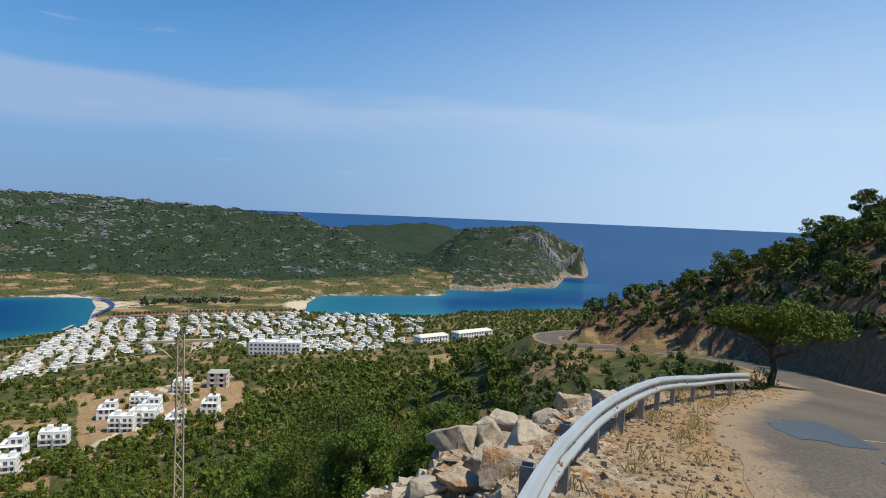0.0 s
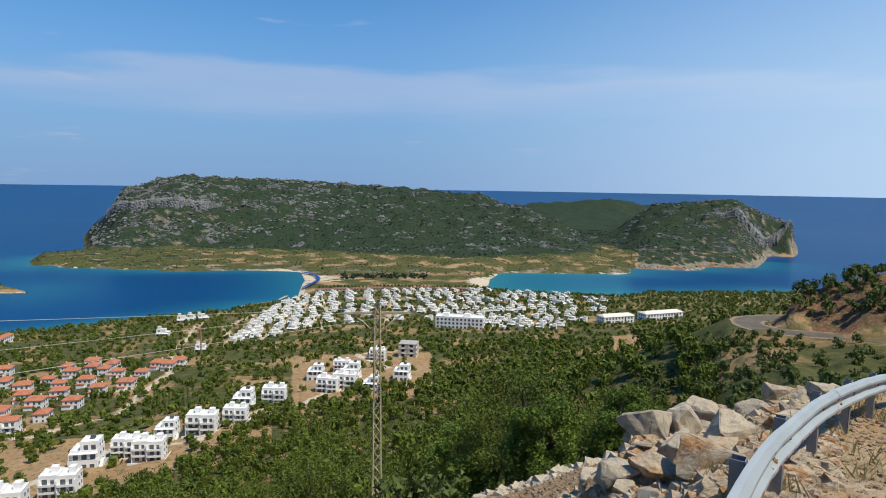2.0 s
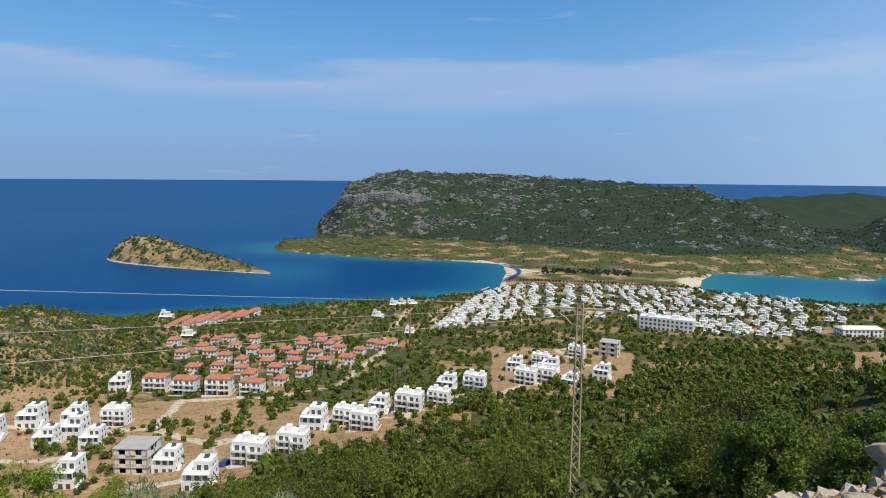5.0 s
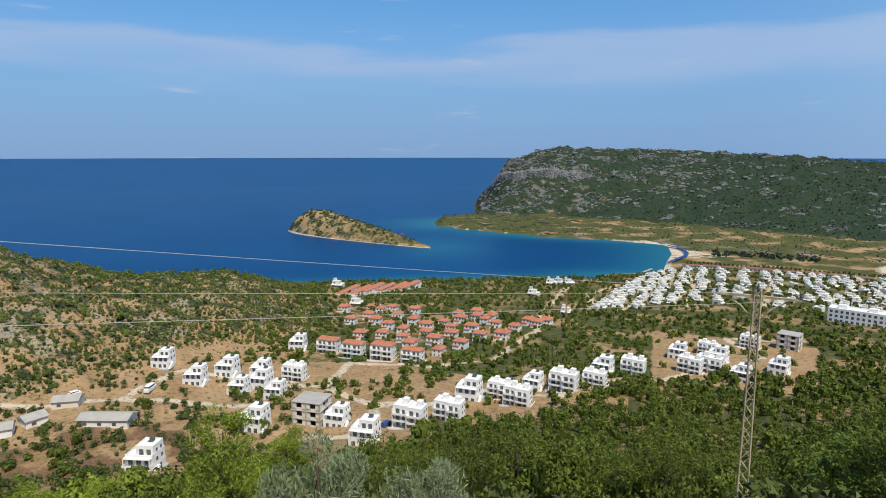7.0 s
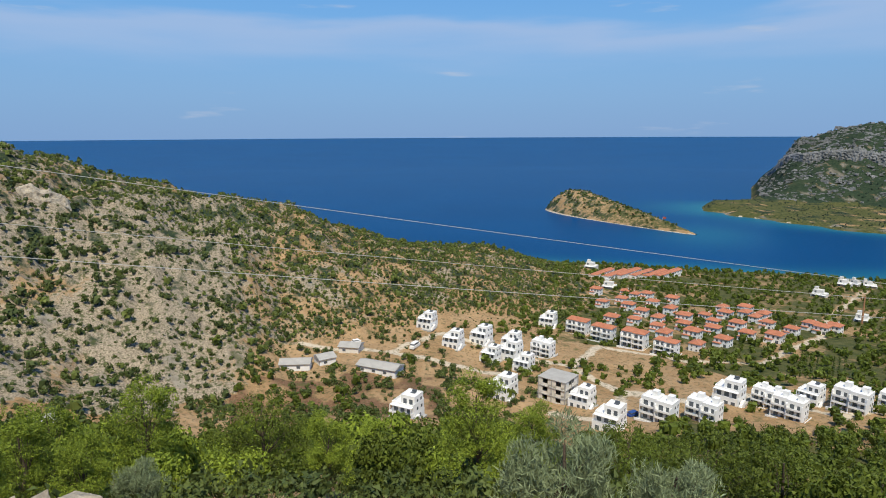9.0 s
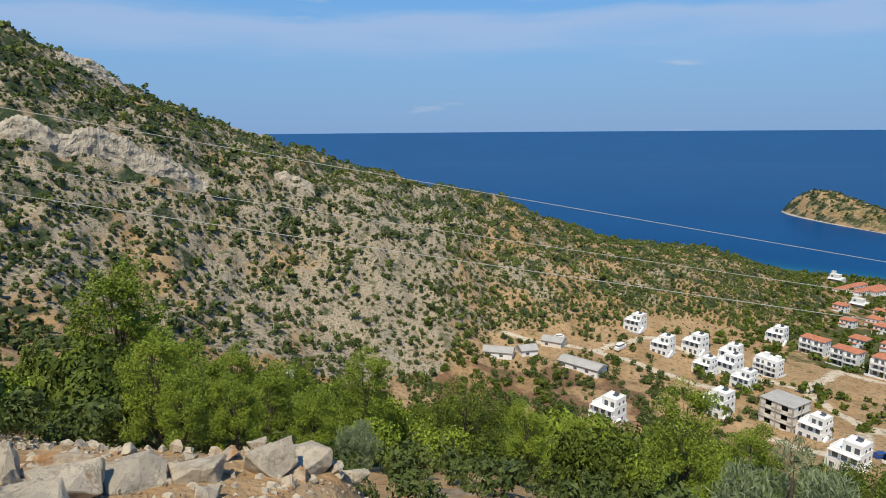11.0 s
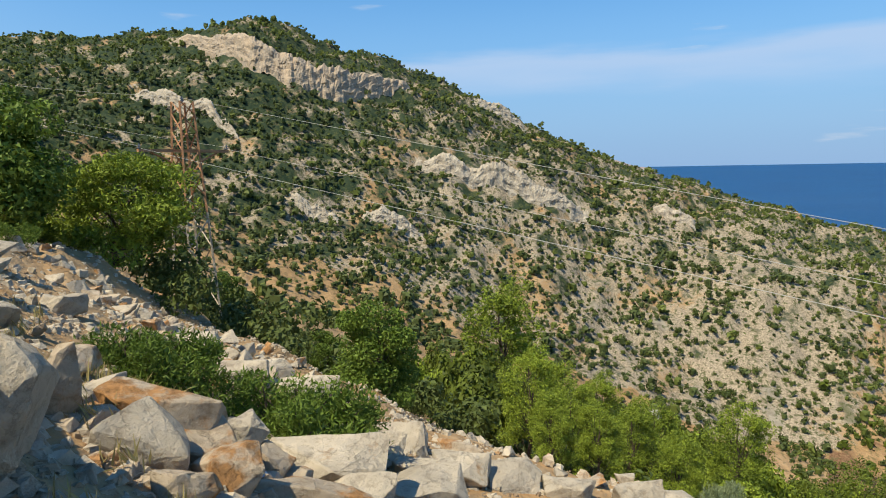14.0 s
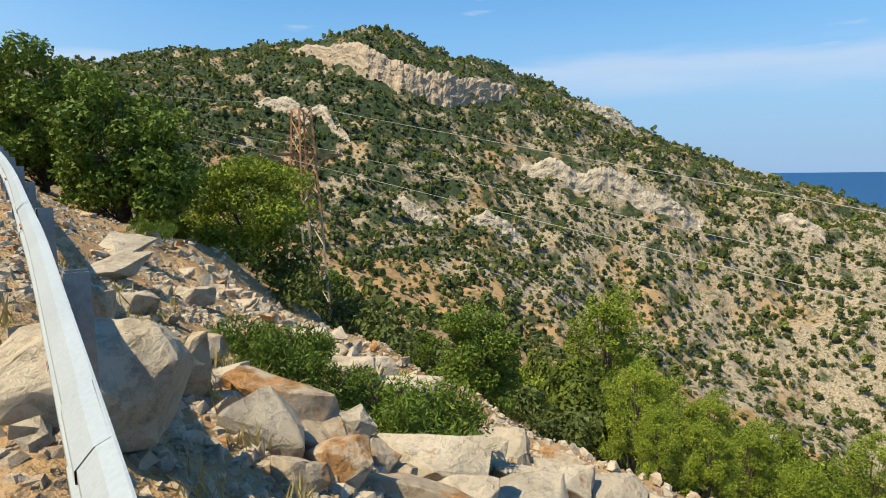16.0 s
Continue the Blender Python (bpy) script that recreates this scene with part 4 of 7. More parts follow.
def crown(rs, lumps, per, leaf, aspect=0.8, flat=0.8, spread=0.55, hollow=0.55, cores=0, up=0.0, face=0.75):
    """Unit crown (radius about 1, standing on 0): clumps of leaves with an uneven outline; cores: how many clumps have a solid heart."""
    vs, fs, nv = [], [], 0
    for k in range(lumps):
        if k == 0:
            c, r = np.array((0, 0, 0.62)), 0.62
        else:
            th = rs.rand() * 6.283
            q = spread * rs.uniform(0.6, 1.15)
            c, r = np.array((q * math.cos(th), q * math.sin(th), rs.uniform(0.25, 1.0))), rs.uniform(0.3, 0.55)
        p = ball_points(rs, per, hollow)
        out = p.copy()
        p = c + p * r * np.array((1, 1, flat))
        v = rand_tris(rs, p, leaf, aspect, up, out, face)
        vs.append(v)
        fs.append(np.arange(len(v)).reshape(-1, 3) + nv)
        nv += len(v)
        if k < cores:
            v, f = core_quads(rs, r * (0.9 if leaf > 0.35 else 0.7))
            vs.append(v + c)
            fs.append(np.vstack([f[1:, :3], f[1:][:, (0, 2, 3)]]) + nv)
            nv += len(v)
    return np.vstack(vs), np.vstack(fs)


def scatter(name, spots, radii, heights, templates, material, label, category, seed=0):
    """Very many plants as one mesh."""
    rs = np.random.RandomState(seed)
    which = rs.randint(0, len(templates), len(spots))
    ang = rs.rand(len(spots)) * 6.283
    V, F, n = [], [], 0
    for k, (tv, tf) in enumerate(templates):
        m = np.nonzero(which == k)[0]
        if not len(m):
            continue
        c, s = np.cos(ang[m])[:, None], np.sin(ang[m])[:, None]
        r = radii[m][:, None]
        x = (tv[:, 0] * c - tv[:, 1] * s) * r + spots[m, 0][:, None]
        y = (tv[:, 0] * s + tv[:, 1] * c) * r + spots[m, 1][:, None]
        z = tv[:, 2] * heights[m][:, None] + spots[m, 2][:, None]
        V.append(np.stack([x, y, z], -1).reshape(-1, 3))
        F.append((tf[None] + (np.arange(len(m)) * len(tv))[:, None, None] + n).reshape(-1, tf.shape[1]))
        n += len(m) * len(tv)
    me = mesh_from(name, np.vstack(V), np.vstack(F), material)
    return tagged(new(name, me), label, category, kind="stuff")


def sow(rs, n, az0, az1, d0, d1, keep):
    """n tries, even over the plan of a ring sector; keep(az, d, x, y) gives the chance of each."""
    az = rs.uniform(az0, az1, n)
    d = np.sqrt(rs.uniform(d0 * d0, d1 * d1, n))
    x, y = -np.sin(np.radians(az)) * d, np.cos(np.radians(az)) * d
    m = rs.rand(n) < keep(az, d, x, y)
    x, y = x[m], y[m]
    return np.stack([x, y, ground_height(x, y)], 1), az[m], d[m]


def thin(p, gap):
    """Drop plants that stand within gap of an earlier one."""
    cell, seen, keep = gap, {}, []
    for i, (x, y) in enumerate(p[:, :2]):
        k = (int(x // cell), int(y // cell))
        if all((x - p[j, 0]) ** 2 + (y - p[j, 1]) ** 2 > gap * gap for a in (-1, 0, 1) for b in (-1, 0, 1) for j in seen.get((k[0] + a, k[1] + b), ())):
            seen.setdefault(k, []).append(i)
            keep.append(i)
    return np.array(keep, int)


def forest_edge(az):
    return np.interp(az, (-40, -14, -5, 8, 14, 16, 22, 28, 38.5, 43.6, 58, 74, 91, 110, 125, 140, 170), (120, 430, 430, 430, 410, 300, 285, 252, 205, 178, 143, 140, 132, 128, 118, 110, 110))


RS = np.random.RandomState(3)
SHRUBS = [crown(RS, 2, 10, 0.42, 0.85, 0.85, 0.45, hollow=0.7, cores=1) for _ in range(12)]
SHRUBS_FINE = [crown(RS, 6, 56, 0.17, 0.65, 0.8, hollow=0.55) for _ in range(6)]
SHRUBS_DENSE = [crown(RS, 7, 95, 0.11, 0.65, 0.8, hollow=0.6) for _ in range(5)]
SHRUBS_MID = [crown(RS, 5, 17, 0.30, 0.75, 0.8, hollow=0.6, cores=1) for _ in range(6)]
PINES_VALLEY = [crown(RS, 8, 27, 0.175, 0.8, 0.7, 0.6, hollow=0.75, cores=3) for _ in range(8)]
PINES_FAR = [crown(RS, 4, 11, 0.36, 0.8, 0.75, 0.6, hollow=0.7, cores=2) for _ in range(8)]
PINES_NEAR = [crown(RS, 14, 200, 0.085, 0.7, 0.65, 0.66, hollow=0.5) for _ in range(6)]
PINES_MID = [crown(RS, 13, 95, 0.115, 0.7, 0.7, 0.62, hollow=0.6) for _ in range(7)]
DOTS = [crown(RS, 1, 6, 1.1, 0.9, 0.8, cores=1) for _ in range(6)]


def build_woods():
    rs = np.random.RandomState(12)

    def valley(az, d, x, y):
        edge = forest_edge(az) + 10 * fract(x, y, 40, 21)
        gap = fract(x, y, 30, 22)
        field = (az > -3.6) & (az < 0.4) & (d > 372) & (d < 470)
        return (d < edge) * ~field * np.where(d < 130, 0.92, 0.97) * (gap < 1.0) * ((az > -8.5) | (d > 155)) * ((az < 72.5) | (az > 80.5) | (d < 118))

    # clear of the rocks beside the road, and of the road itself
    p, az, d = sow(rs, 26000, -12, 128, 34, 440, valley)
    keep = thin(p, 3.7)
    p, az, d = p[keep], az[keep], d[keep]
    dist, _, _ = near_line(p[:, 0], p[:, 1], ROAD_LINE, ROAD_Z)
    ok = (dist > 9)
    p, az, d = p[ok], az[ok], d[ok]
    r = rs.uniform(1.6, 3.4, len(p))
    h = r * rs.uniform(1.1, 1.7, len(p))
    near = d < 105
    light = rs.rand(len(p)) < np.where(az > 60, 0.55, 0.12)
    close = d < 62
    near = near & ~close
    for nm, m, tp, mt, lab in (("pine_grove", close & ~light, PINES_NEAR, PINE, "dark green pines close below the road"), ("young_pine_grove", close & light, PINES_NEAR, PINE_LIGHT, "bright green young pines close below the road"),
                               ("pine_wood", near & ~light, PINES_MID, PINE, "dense dark green pine wood below the road"), ("young_pine_wood", near & light, PINES_MID, PINE_LIGHT, "bright green young pines on the slope"),
                               ("valley_pine_wood", ~near & ~close & (d < 235), PINES_VALLEY, PINE, "dense pine wood on the lower slope"), ("far_pine_wood", ~near & ~close & (d >= 235), PINES_FAR, PINE, "dense pine wood on the valley floor")):
        scatter(nm, p[m] - np.array((0, 0, 0.4)), r[m], h[m], tp, mt, lab, "wood", 4)
    # undergrowth at the wood's foot
    q, az, d = sow(rs, 4000, -12, 128, 16, 120, lambda az, d, x, y: 0.75 * ((d > 26) | ((az > 14) & (az < 112))))
    keep = thin(q, 1.5)
    q, d = q[keep], d[keep]
    dist, _, _ = near_line(q[:, 0], q[:, 1], ROAD_LINE, ROAD_Z)
    q = q[dist > 8]
    r = rs.uniform(0.6, 1.5, len(q))
    h = r * rs.uniform(0.9, 1.5, len(q))
    q = q - np.array((0, 0, 0.15))
    by = np.hypot(q[:, 0], q[:, 1]) < 36
    scatter("undergrowth", q[by], r[by], h[by], SHRUBS_FINE, MAQUIS, "dark scrub and small oaks close below the road", "scrub", 6)
    scatter("undergrowth", q[~by], r[~by], h[~by], SHRUBS_MID, MAQUIS, "dark scrub and small oaks under the pines", "scrub", 6)

    # scrub on the steep hill across the valley
    def slope(az, d, x, y):
        lo = np.interp(az, (60, 69, 75, 82, 88, 93, 99, 104, 109, 118, 130, 150, 176), (330, 335, 300, 280, 265, 190, 170, 160, 150, 140, 130, 120, 100))
        hi = np.interp(az, (60, 109, 150, 176), (620, 440, 450, 600))
        base = np.clip(0.2 + (d - 210) / 220 + 0.5 * np.clip((az - 118) / 14, 0, 1), 0.52, 0.98) + 0.5 * fract(x, y, 38, 31)
        bare = np.exp(-((az - 97 + (d - 300) * 0.03) / 7.0) ** 2) * (d < 400)
        low = np.exp(-((az - 112) / 14) ** 2) * (d < 270)
        lush = (az < 93) * (d > 330) * 0.9 + (d > 350) * 0.5
        crag = np.zeros(np.shape(d))
        for a0, a1, line, deep in ((112.5, 129, ((112.4, 299), (116, 289), (120, 287), (124, 282), (128.5, 284)), 20), (128.5, 148, ((128.5, 352), (131, 335), (135, 316), (138.5, 312), (142, 318), (148.5, 372)), 22), (103.6, 107.2, ((103.6, 330), (107.2, 332)), 14)):
            face = d - np.interp(az, [q[0] for q in line], [q[1] for q in line])
            crag = np.maximum(crag, (az > a0) * (az < a1) * (face > -7) * (face < deep))
        return (d > lo) * (d < hi) * np.clip(base + 0.35 - 0.9 * bare - 0.4 * low + lush + 0.2 * np.clip((az - 110) / 6, 0, 1) * (d > 225), 0.08, 1) * (1 - 0.93 * crag)

    p, az, d = sow(rs, 120000, 60, 177, 110, 620, slope)
    keep = thin(p, 1.75)
    p, az, d = p[keep], az[keep], d[keep]
    r = rs.uniform(0.6, 1.9, len(p)) * np.where(rs.rand(len(p)) < 0.14, 1.8, 1.0) * np.where(d > 360, 0.85, 1.0)
    green = rs.rand(len(p)) < np.where((d > 345) | (az < 92), 0.85, 0.22)
    for nm, m, mt, lab in (("hillside_scrub", ~green, HILL_MAQUIS, "dark maquis bushes dotted over the rocky hillside"), ("hillside_pines", green, HILL_PINE, "small green pines on the hillside and its crest")):
        scatter(nm, p[m] - np.array((0, 0, 0.15)), r[m], r[m] * rs.uniform(0.9, 1.35, m.sum()), SHRUBS, mt, lab, "scrub", 7)

    p, az, d = sow(rs, 26000, 62, 177, 150, 420, lambda az, d, x, y: slope(az, d, x, y) * 0.3 + 0.12 * (d > 170))
    p = p[:6500]
    r = rs.uniform(0.25, 0.7, len(p))
    scatter("hillside_tufts", p - np.array((0, 0, 0.05)), r, r * rs.uniform(0.7, 1.2, len(p)), DOTS, HILL_MAQUIS, "low tufts and dwarf bushes on the stony hillside", "scrub", 17)

    # trees between the houses of the valley floor and the town
    def town(az, d, x, y):
        open_plot = ((az > 53) & (d > 160) & (d < 300)) | ((az > 17) & (az < 30) & (d > 262) & (d < 385)) | ((az > 34) & (az < 53) & (d > 180) & (d < 245))
        village = (d > 450) & (az > -2) & (az < 36)
        orange = (az > 38) & (d > 300) & (d < 600)
        n = fract(x, y, 45, 41) - 9.0 * ((az > -3.6) & (az < 0.4) & (d > 372) & (d < 470))
        clump = 1.0 * ((az > 50) & (az < 68) & (d > 225) & (d < 262)) + 0.6 * ((az > 79.5) & (az < 93) & (d > 200) & (d < 246))
        return np.where(village, 0.55 + 0.3 * n, np.where(open_plot, 0.03 + 0.12 * (az < 53) + 0.72 * clump, np.where(orange, 0.6 + 0.5 * n, 0.92 + 0.35 * n))) * (d > forest_edge(az) - 6) * (d < np.interp(az, (-14, -3, 1, 12, 28, 31, 39, 62), (900, 800, 765, 790, 720, 695, 640, 615)))

    p, az, d = sow(rs, 32000, -14, 95, 140, 900, town)
    ok = (az < np.interp(d, (140, 250, 252, 330, 620), (94, 94, 80, 66, 60)))
    p, d, az = p[ok], d[ok], az[ok]
    keep = thin(p, 3.6)
    p, d = p[keep], d[keep]
    r = rs.uniform(1.3, 3.3, len(p)) * np.where((d > 450) & (az[keep] < 36), 0.9, 1.0)
    scatter("valley_trees", p - np.array((0, 0, 0.3)), r, r * rs.uniform(1.0, 1.45, len(p)), PINES_FAR, PINE, "pines and garden trees among the houses", "trees", 8)

    # maquis over the far peninsula, thick on the hill and thin on the flats
    def far(az, d, x, y):
        z = polar_height(x, y)
        n = fract(x, y, 70, 51)
        bare = np.exp(-((az - 40) / 8) ** 2) * 0.45 + np.exp(-((az - 29) / 4) ** 2) * 0.25 + np.exp(-((az + 10) / 4) ** 2) * 0.65
        return np.where(z > 16, 0.75 + 0.5 * n - bare, np.where(z > 1.5, 0.48 + 0.3 * n, 0))

    p, az, d = sow(rs, 22000, -14, 50, 880, 1600, far)
    r = rs.uniform(0.8, 2.1, len(p)) * np.where(p[:, 2] > 16, 1.0, 0.75)
    scatter("peninsula_maquis", p - np.array((0, 0, 0.4)), r, r * rs.uniform(0.8, 1.3, len(p)), DOTS, MAQUIS_HAZED, "dark maquis covering the peninsula, tinted bluish for haze", "scrub", 9)
    p, r = ISLET_SPOTS, rs.uniform(1.0, 2.6, len(ISLET_SPOTS))
    scatter("islet_scrub", p, r, r * 1.1, DOTS, MAQUIS, "scattered scrub on the islet", "scrub", 10)
    # the wooded hill beside the road
    p, az, d = sow(rs, 9000, -52, -9.5, 55, 210, lambda az, d, x, y: 0.9 + 0 * x)
    dist, rz, side = near_line(p[:, 0], p[:, 1], ROAD_LINE, ROAD_Z)
    ok = (dist > np.where(side > 0, 5.0, 6.0)) & ((side < 0) | (rs.rand(len(p)) < 0.34))
    p, below = p[ok], side[ok] > 0
    keep = thin(p, 2.3)
    p, below = p[keep], below[keep]
    r = rs.uniform(0.8, 2.2, len(p)) * np.where(below, 0.62, 1.0)
    scatter("roadside_hill_scrub", p - np.array((0, 0, 0.2)), r, r * rs.uniform(1.0, 1.5, len(p)), SHRUBS_MID, MAQUIS, "shaded scrub and small pines above the road cut", "scrub", 11)


build_woods()


def build_outcrop(name, line, height, run, n, material, label, seed):
    """A weathered rock band: a face that climbs steeply from the slope and runs back into it, fluted and cracked."""
    q = np.array([spot(a, d) for a, d in line])
    s = np.linspace(0, 1, len(q))
    nu, nv = n, 15
    u = np.linspace(0, 1, nu)
    x, y = np.interp(u, s, q[:, 0]), np.interp(u, s, q[:, 1])
    r = np.hypot(x, y)
    ox, oy = x / r, y / r
    env = np.clip(np.sin(np.pi * np.clip(u, 0.0, 1.0)), 0, 1) ** 0.45 * (0.88 + 0.2 * fract(u * 100, u * 0, 38, seed, 2)) * (0.95 + 0.06 * fract(u * 300, u * 0, 17, seed + 3))
    length = np.linalg.norm(np.diff(q, axis=0), axis=1).sum()
    v = np.linspace(0, 1, nv)
    V = np.zeros((nu, nv, 3))
    base = ground_height(x, y)
    w = max(5, n // 9) // 2 * 2 + 1
    base = np.convolve(np.pad(base, w // 2, mode="edge"), np.ones(w) / w, mode="valid")
    for j, t in enumerate(v):
        up = np.interp(t, (0, 0.08, 0.65, 0.8, 1), (-0.25, 0.1, 0.82, 1.0, 0.85)) * height * env
        back = np.interp(t, (0, 0.65, 0.8, 1), (-0.1, 0.22, 0.5, 1.35)) * run
        along = u * length
        flute = (fract(along, up * 0.25, min(height * 1.6, 18), seed + 1) * 0.08 + fract(along, up * 1.6, min(height * 0.6, 8), seed + 2) * 0.06) * run
        b = back + flute * (t < 0.95)
        px, py = x + ox * b, y + oy * b
        g = ground_height(px, py)
        V[:, j, 0], V[:, j, 1] = px, py
        V[:, j, 2] = np.where(t >= 0.97, g - 0.8, np.maximum(base * (1 - 0.0) + up, g - 0.6) + fract(along, up * 2, height * 0.3, seed + 5) * 0.03 * height)
    idx = np.arange(nu * nv).reshape(nu, nv)
    f = np.stack([idx[:-1, :-1], idx[1:, :-1], idx[1:, 1:], idx[:-1, 1:]], -1).reshape(-1, 4)
    tagged(new(name, mesh_from(name, V.reshape(-1, 3), f, material)), label, "rock outcrop", "rock bands on the hill")


build_outcrop("rock_outcrop", ((148.5, 372), (145.5, 345), (142.0, 318), (138.5, 312), (135.0, 316), (131.0, 335), (128.5, 352)), 17, 11, 170, OCHRE, "tall pale ochre limestone cliff band below the summit", 1)
build_outcrop("rock_outcrop", ((128.5, 284), (124, 282), (120, 287), (116, 289), (112.4, 299)), 13.0, 9, 150, CLIFF, "long grey tilted limestone rib on the hillside", 3)
build_outcrop("rock_outcrop", ((139.6, 230), (137.5, 227), (135.2, 225)), 7, 6, 40, CLIFF, "low grey limestone rib among scrub", 4)
build_outcrop("rock_outcrop", ((133.3, 232), (130.5, 233), (127.6, 234)), 7, 6, 40, CLIFF, "low grey limestone rib among scrub", 5)
build_outcrop("rock_outcrop", ((152, 303), (149, 292), (146, 280), (143.6, 262)), 9, 8, 70, CLIFF, "broken grey limestone outcrop among scrub", 6)
build_outcrop("rock_outcrop", ((107.2, 332), (105.3, 330), (103.6, 330)), 9, 7, 36, CLIFF, "rounded grey limestone outcrop on the hillside", 7)
build_outcrop("rock_outcrop", ((123, 374), (120.5, 378), (118, 383)), 8, 8, 40, CLIFF, "broken limestone steps on the hill shoulder", 8)
# sheer rock faces of the far headlands
build_outcrop("sea_cliff", ((45.3, 1560), (44.6, 1420), (42.8, 1330), (40.0, 1300), (37.5, 1280), (35.5, 1290)), 18, 30, 260, FAR_ROCK, "grey rock face above the bay on the peninsula", 9)
build_outcrop("sea_cliff", ((-13.3, 1500), (-12.4, 1430), (-11.0, 1400), (-9.2, 1390), (-7.5, 1400)), 26, 30, 200, FAR_ROCK, "weathered grey-brown sea cliff on the far cape", 11)


def build_crags():
    """Bare limestone blocks and ledges that break through the maquis of the peninsula."""
    rs = np.random.RandomState(55)

    def bare(az, d, x, y):
        z = polar_height(x, y)
        n = fract(x, y, 90, 81, 3) + 0.5 * fract(x, y, 28, 82, 3)
        west = np.exp(-((az - 41) / 7) ** 2) * 0.75 + np.exp(-((az - 28) / 5) ** 2) * 0.5 * (z > 60) + np.exp(-((az - 9) / 5) ** 2) * 0.2
        cape = np.exp(-((az + 10) / 4.5) ** 2) * 0.75
        return (z > 17) * (d > 1050) * np.clip(1.15 * west + 0.9 * cape - 0.3 + 0.85 * n, 0, 1)

    p, az, d = sow(rs, 44000, -14, 47, 1050, 1560, bare)
    n = len(p)
    tv = np.array([(-1, -0.8, -0.6), (0.9, -1, -0.6), (1, 0.8, -0.6), (-0.8, 1, -0.6), (-0.7, -0.5, 0.5), (0.7, -0.6, 0.6), (0.6, 0.5, 0.45), (-0.6, 0.6, 0.6)])
    tf = np.array([(4, 5, 6, 7), (0, 1, 5, 4), (1, 2, 6, 5), (2, 3, 7, 6), (3, 0, 4, 7)])
    s = rs.uniform(0.8, 2.0, n) * np.where(rs.rand(n) < 0.12, 1.8, 1.0)
    a = np.radians(az) + rs.normal(size=n) * 0.4
    shape = rs.uniform(0.7, 1.3, (n, 1, 3)) * (tv[None] + rs.uniform(-0.3, 0.3, (n, 8, 3))) * np.array((1.7, 0.9, 0.9))
    x = (shape[:, :, 0] * np.cos(a)[:, None] - shape[:, :, 1] * np.sin(a)[:, None]) * s[:, None] + p[:, 0:1]
    y = (shape[:, :, 0] * np.sin(a)[:, None] + shape[:, :, 1] * np.cos(a)[:, None]) * s[:, None] + p[:, 1:2]
    z = shape[:, :, 2] * s[:, None] + p[:, 2:3]
    f = (tf[None] + (np.arange(n) * 8)[:, None, None]).reshape(-1, 4)
    tagged(new("peninsula_crags", mesh_from("peninsula_crags", np.stack([x, y, z], -1).reshape(-1, 3), f, FAR_ROCK)), "grey limestone crags breaking through the peninsula's maquis", "rocks", kind="stuff")


build_crags()


def build_far_headland():
    """A bare mountain far along the coast, of which only the shoulder clears the hill."""
    az = np.linspace(105.5, 124, 60)
    top = np.interp(az, (105.5, 107.5, 109, 110.2, 111.5, 114, 124), (60, 88, 112, 150, 158, 165, 150)) + 3 * fract(az * 40, az * 0, 60, 91)
    v = []
    for a, h in zip(az, top):
        for d, k in ((4450, -0.3), (4560, 0.45), (4680, 1.0), (4800, 0.3)):
            x, y = spot(a, d)
            v.append((x, y, 60 + (h - 60) * k))
    idx = np.arange(len(v)).reshape(len(az), 4)
    f = np.stack([idx[:-1, :-1], idx[:-1, 1:], idx[1:, 1:], idx[1:, :-1]], -1).reshape(-1, 4)
    tagged(new("far_headland", mesh_from("far_headland", v, f, FAR_COAST, True)), "bare pinkish mountain far along the coast", "headland", kind="structure")


FAR_COAST = mat("bare_far_mountain", (0.36, 0.29, 0.27), 0.95, scale=0.004, fine=9, bump=0.5, var=0.3)
build_far_headland()


# ---- houses ----
_pane = {}


def pane_mesh(w, h):
    key = (round(w, 2), round(h, 2))
    if key not in _pane:
        _pane[key] = box(w, 0.06, h, GLASS, "pane")
    return _pane[key]


_frame = {}


def frame_mesh(w, h, material):
    key = (round(w, 2), round(h, 2), material.name)
    if key not in _frame:
        b, e = 0.09, 0.05
        _frame[key] = join_boxes("window_frame", [(-w / 2 - b, -e, -b, -w / 2, e, h + b), (w / 2, -e, -b, w / 2 + b, e, h + b), (-w / 2, -e, -b, w / 2, e, 0), (-w / 2, -e, h, w / 2, e, h + b)], material)
    return _frame[key]


def window(parent, x, y, z, w, h, turn, framed=True, material=None):
    """A framed pane on a wall; turn: degrees, 0 faces -y."""
    pn = part("window", pane_mesh(w, h), parent, at=pose(x, y, z, 0, 0, turn))
    if framed:
        part("window_frame", frame_mesh(w, h, material or WHITE), pn)
    return pn


def roof_hip(w, d, h, over, material, name="roof", ridge=0.45):
    """A hipped tile roof with a little thickness, standing on 0."""
    a, b = w / 2 + over, d / 2 + over
    r = a * ridge
    v = [(-a, -b, 0), (a, -b, 0), (a, b, 0), (-a, b, 0), (-a, -b, 0.18), (a, -b, 0.18), (a, b, 0.18), (-a, b, 0.18), (-r, 0, h), (r, 0, h)]
    f = [(3, 2, 1, 0), (0, 1, 5, 4), (1, 2, 6, 5), (2, 3, 7, 6), (3, 0, 4, 7), (4, 5, 9, 8), (6, 7, 8, 9), (5, 6, 9), (7, 4, 8)]
    return mesh_from(name, v, f, material)


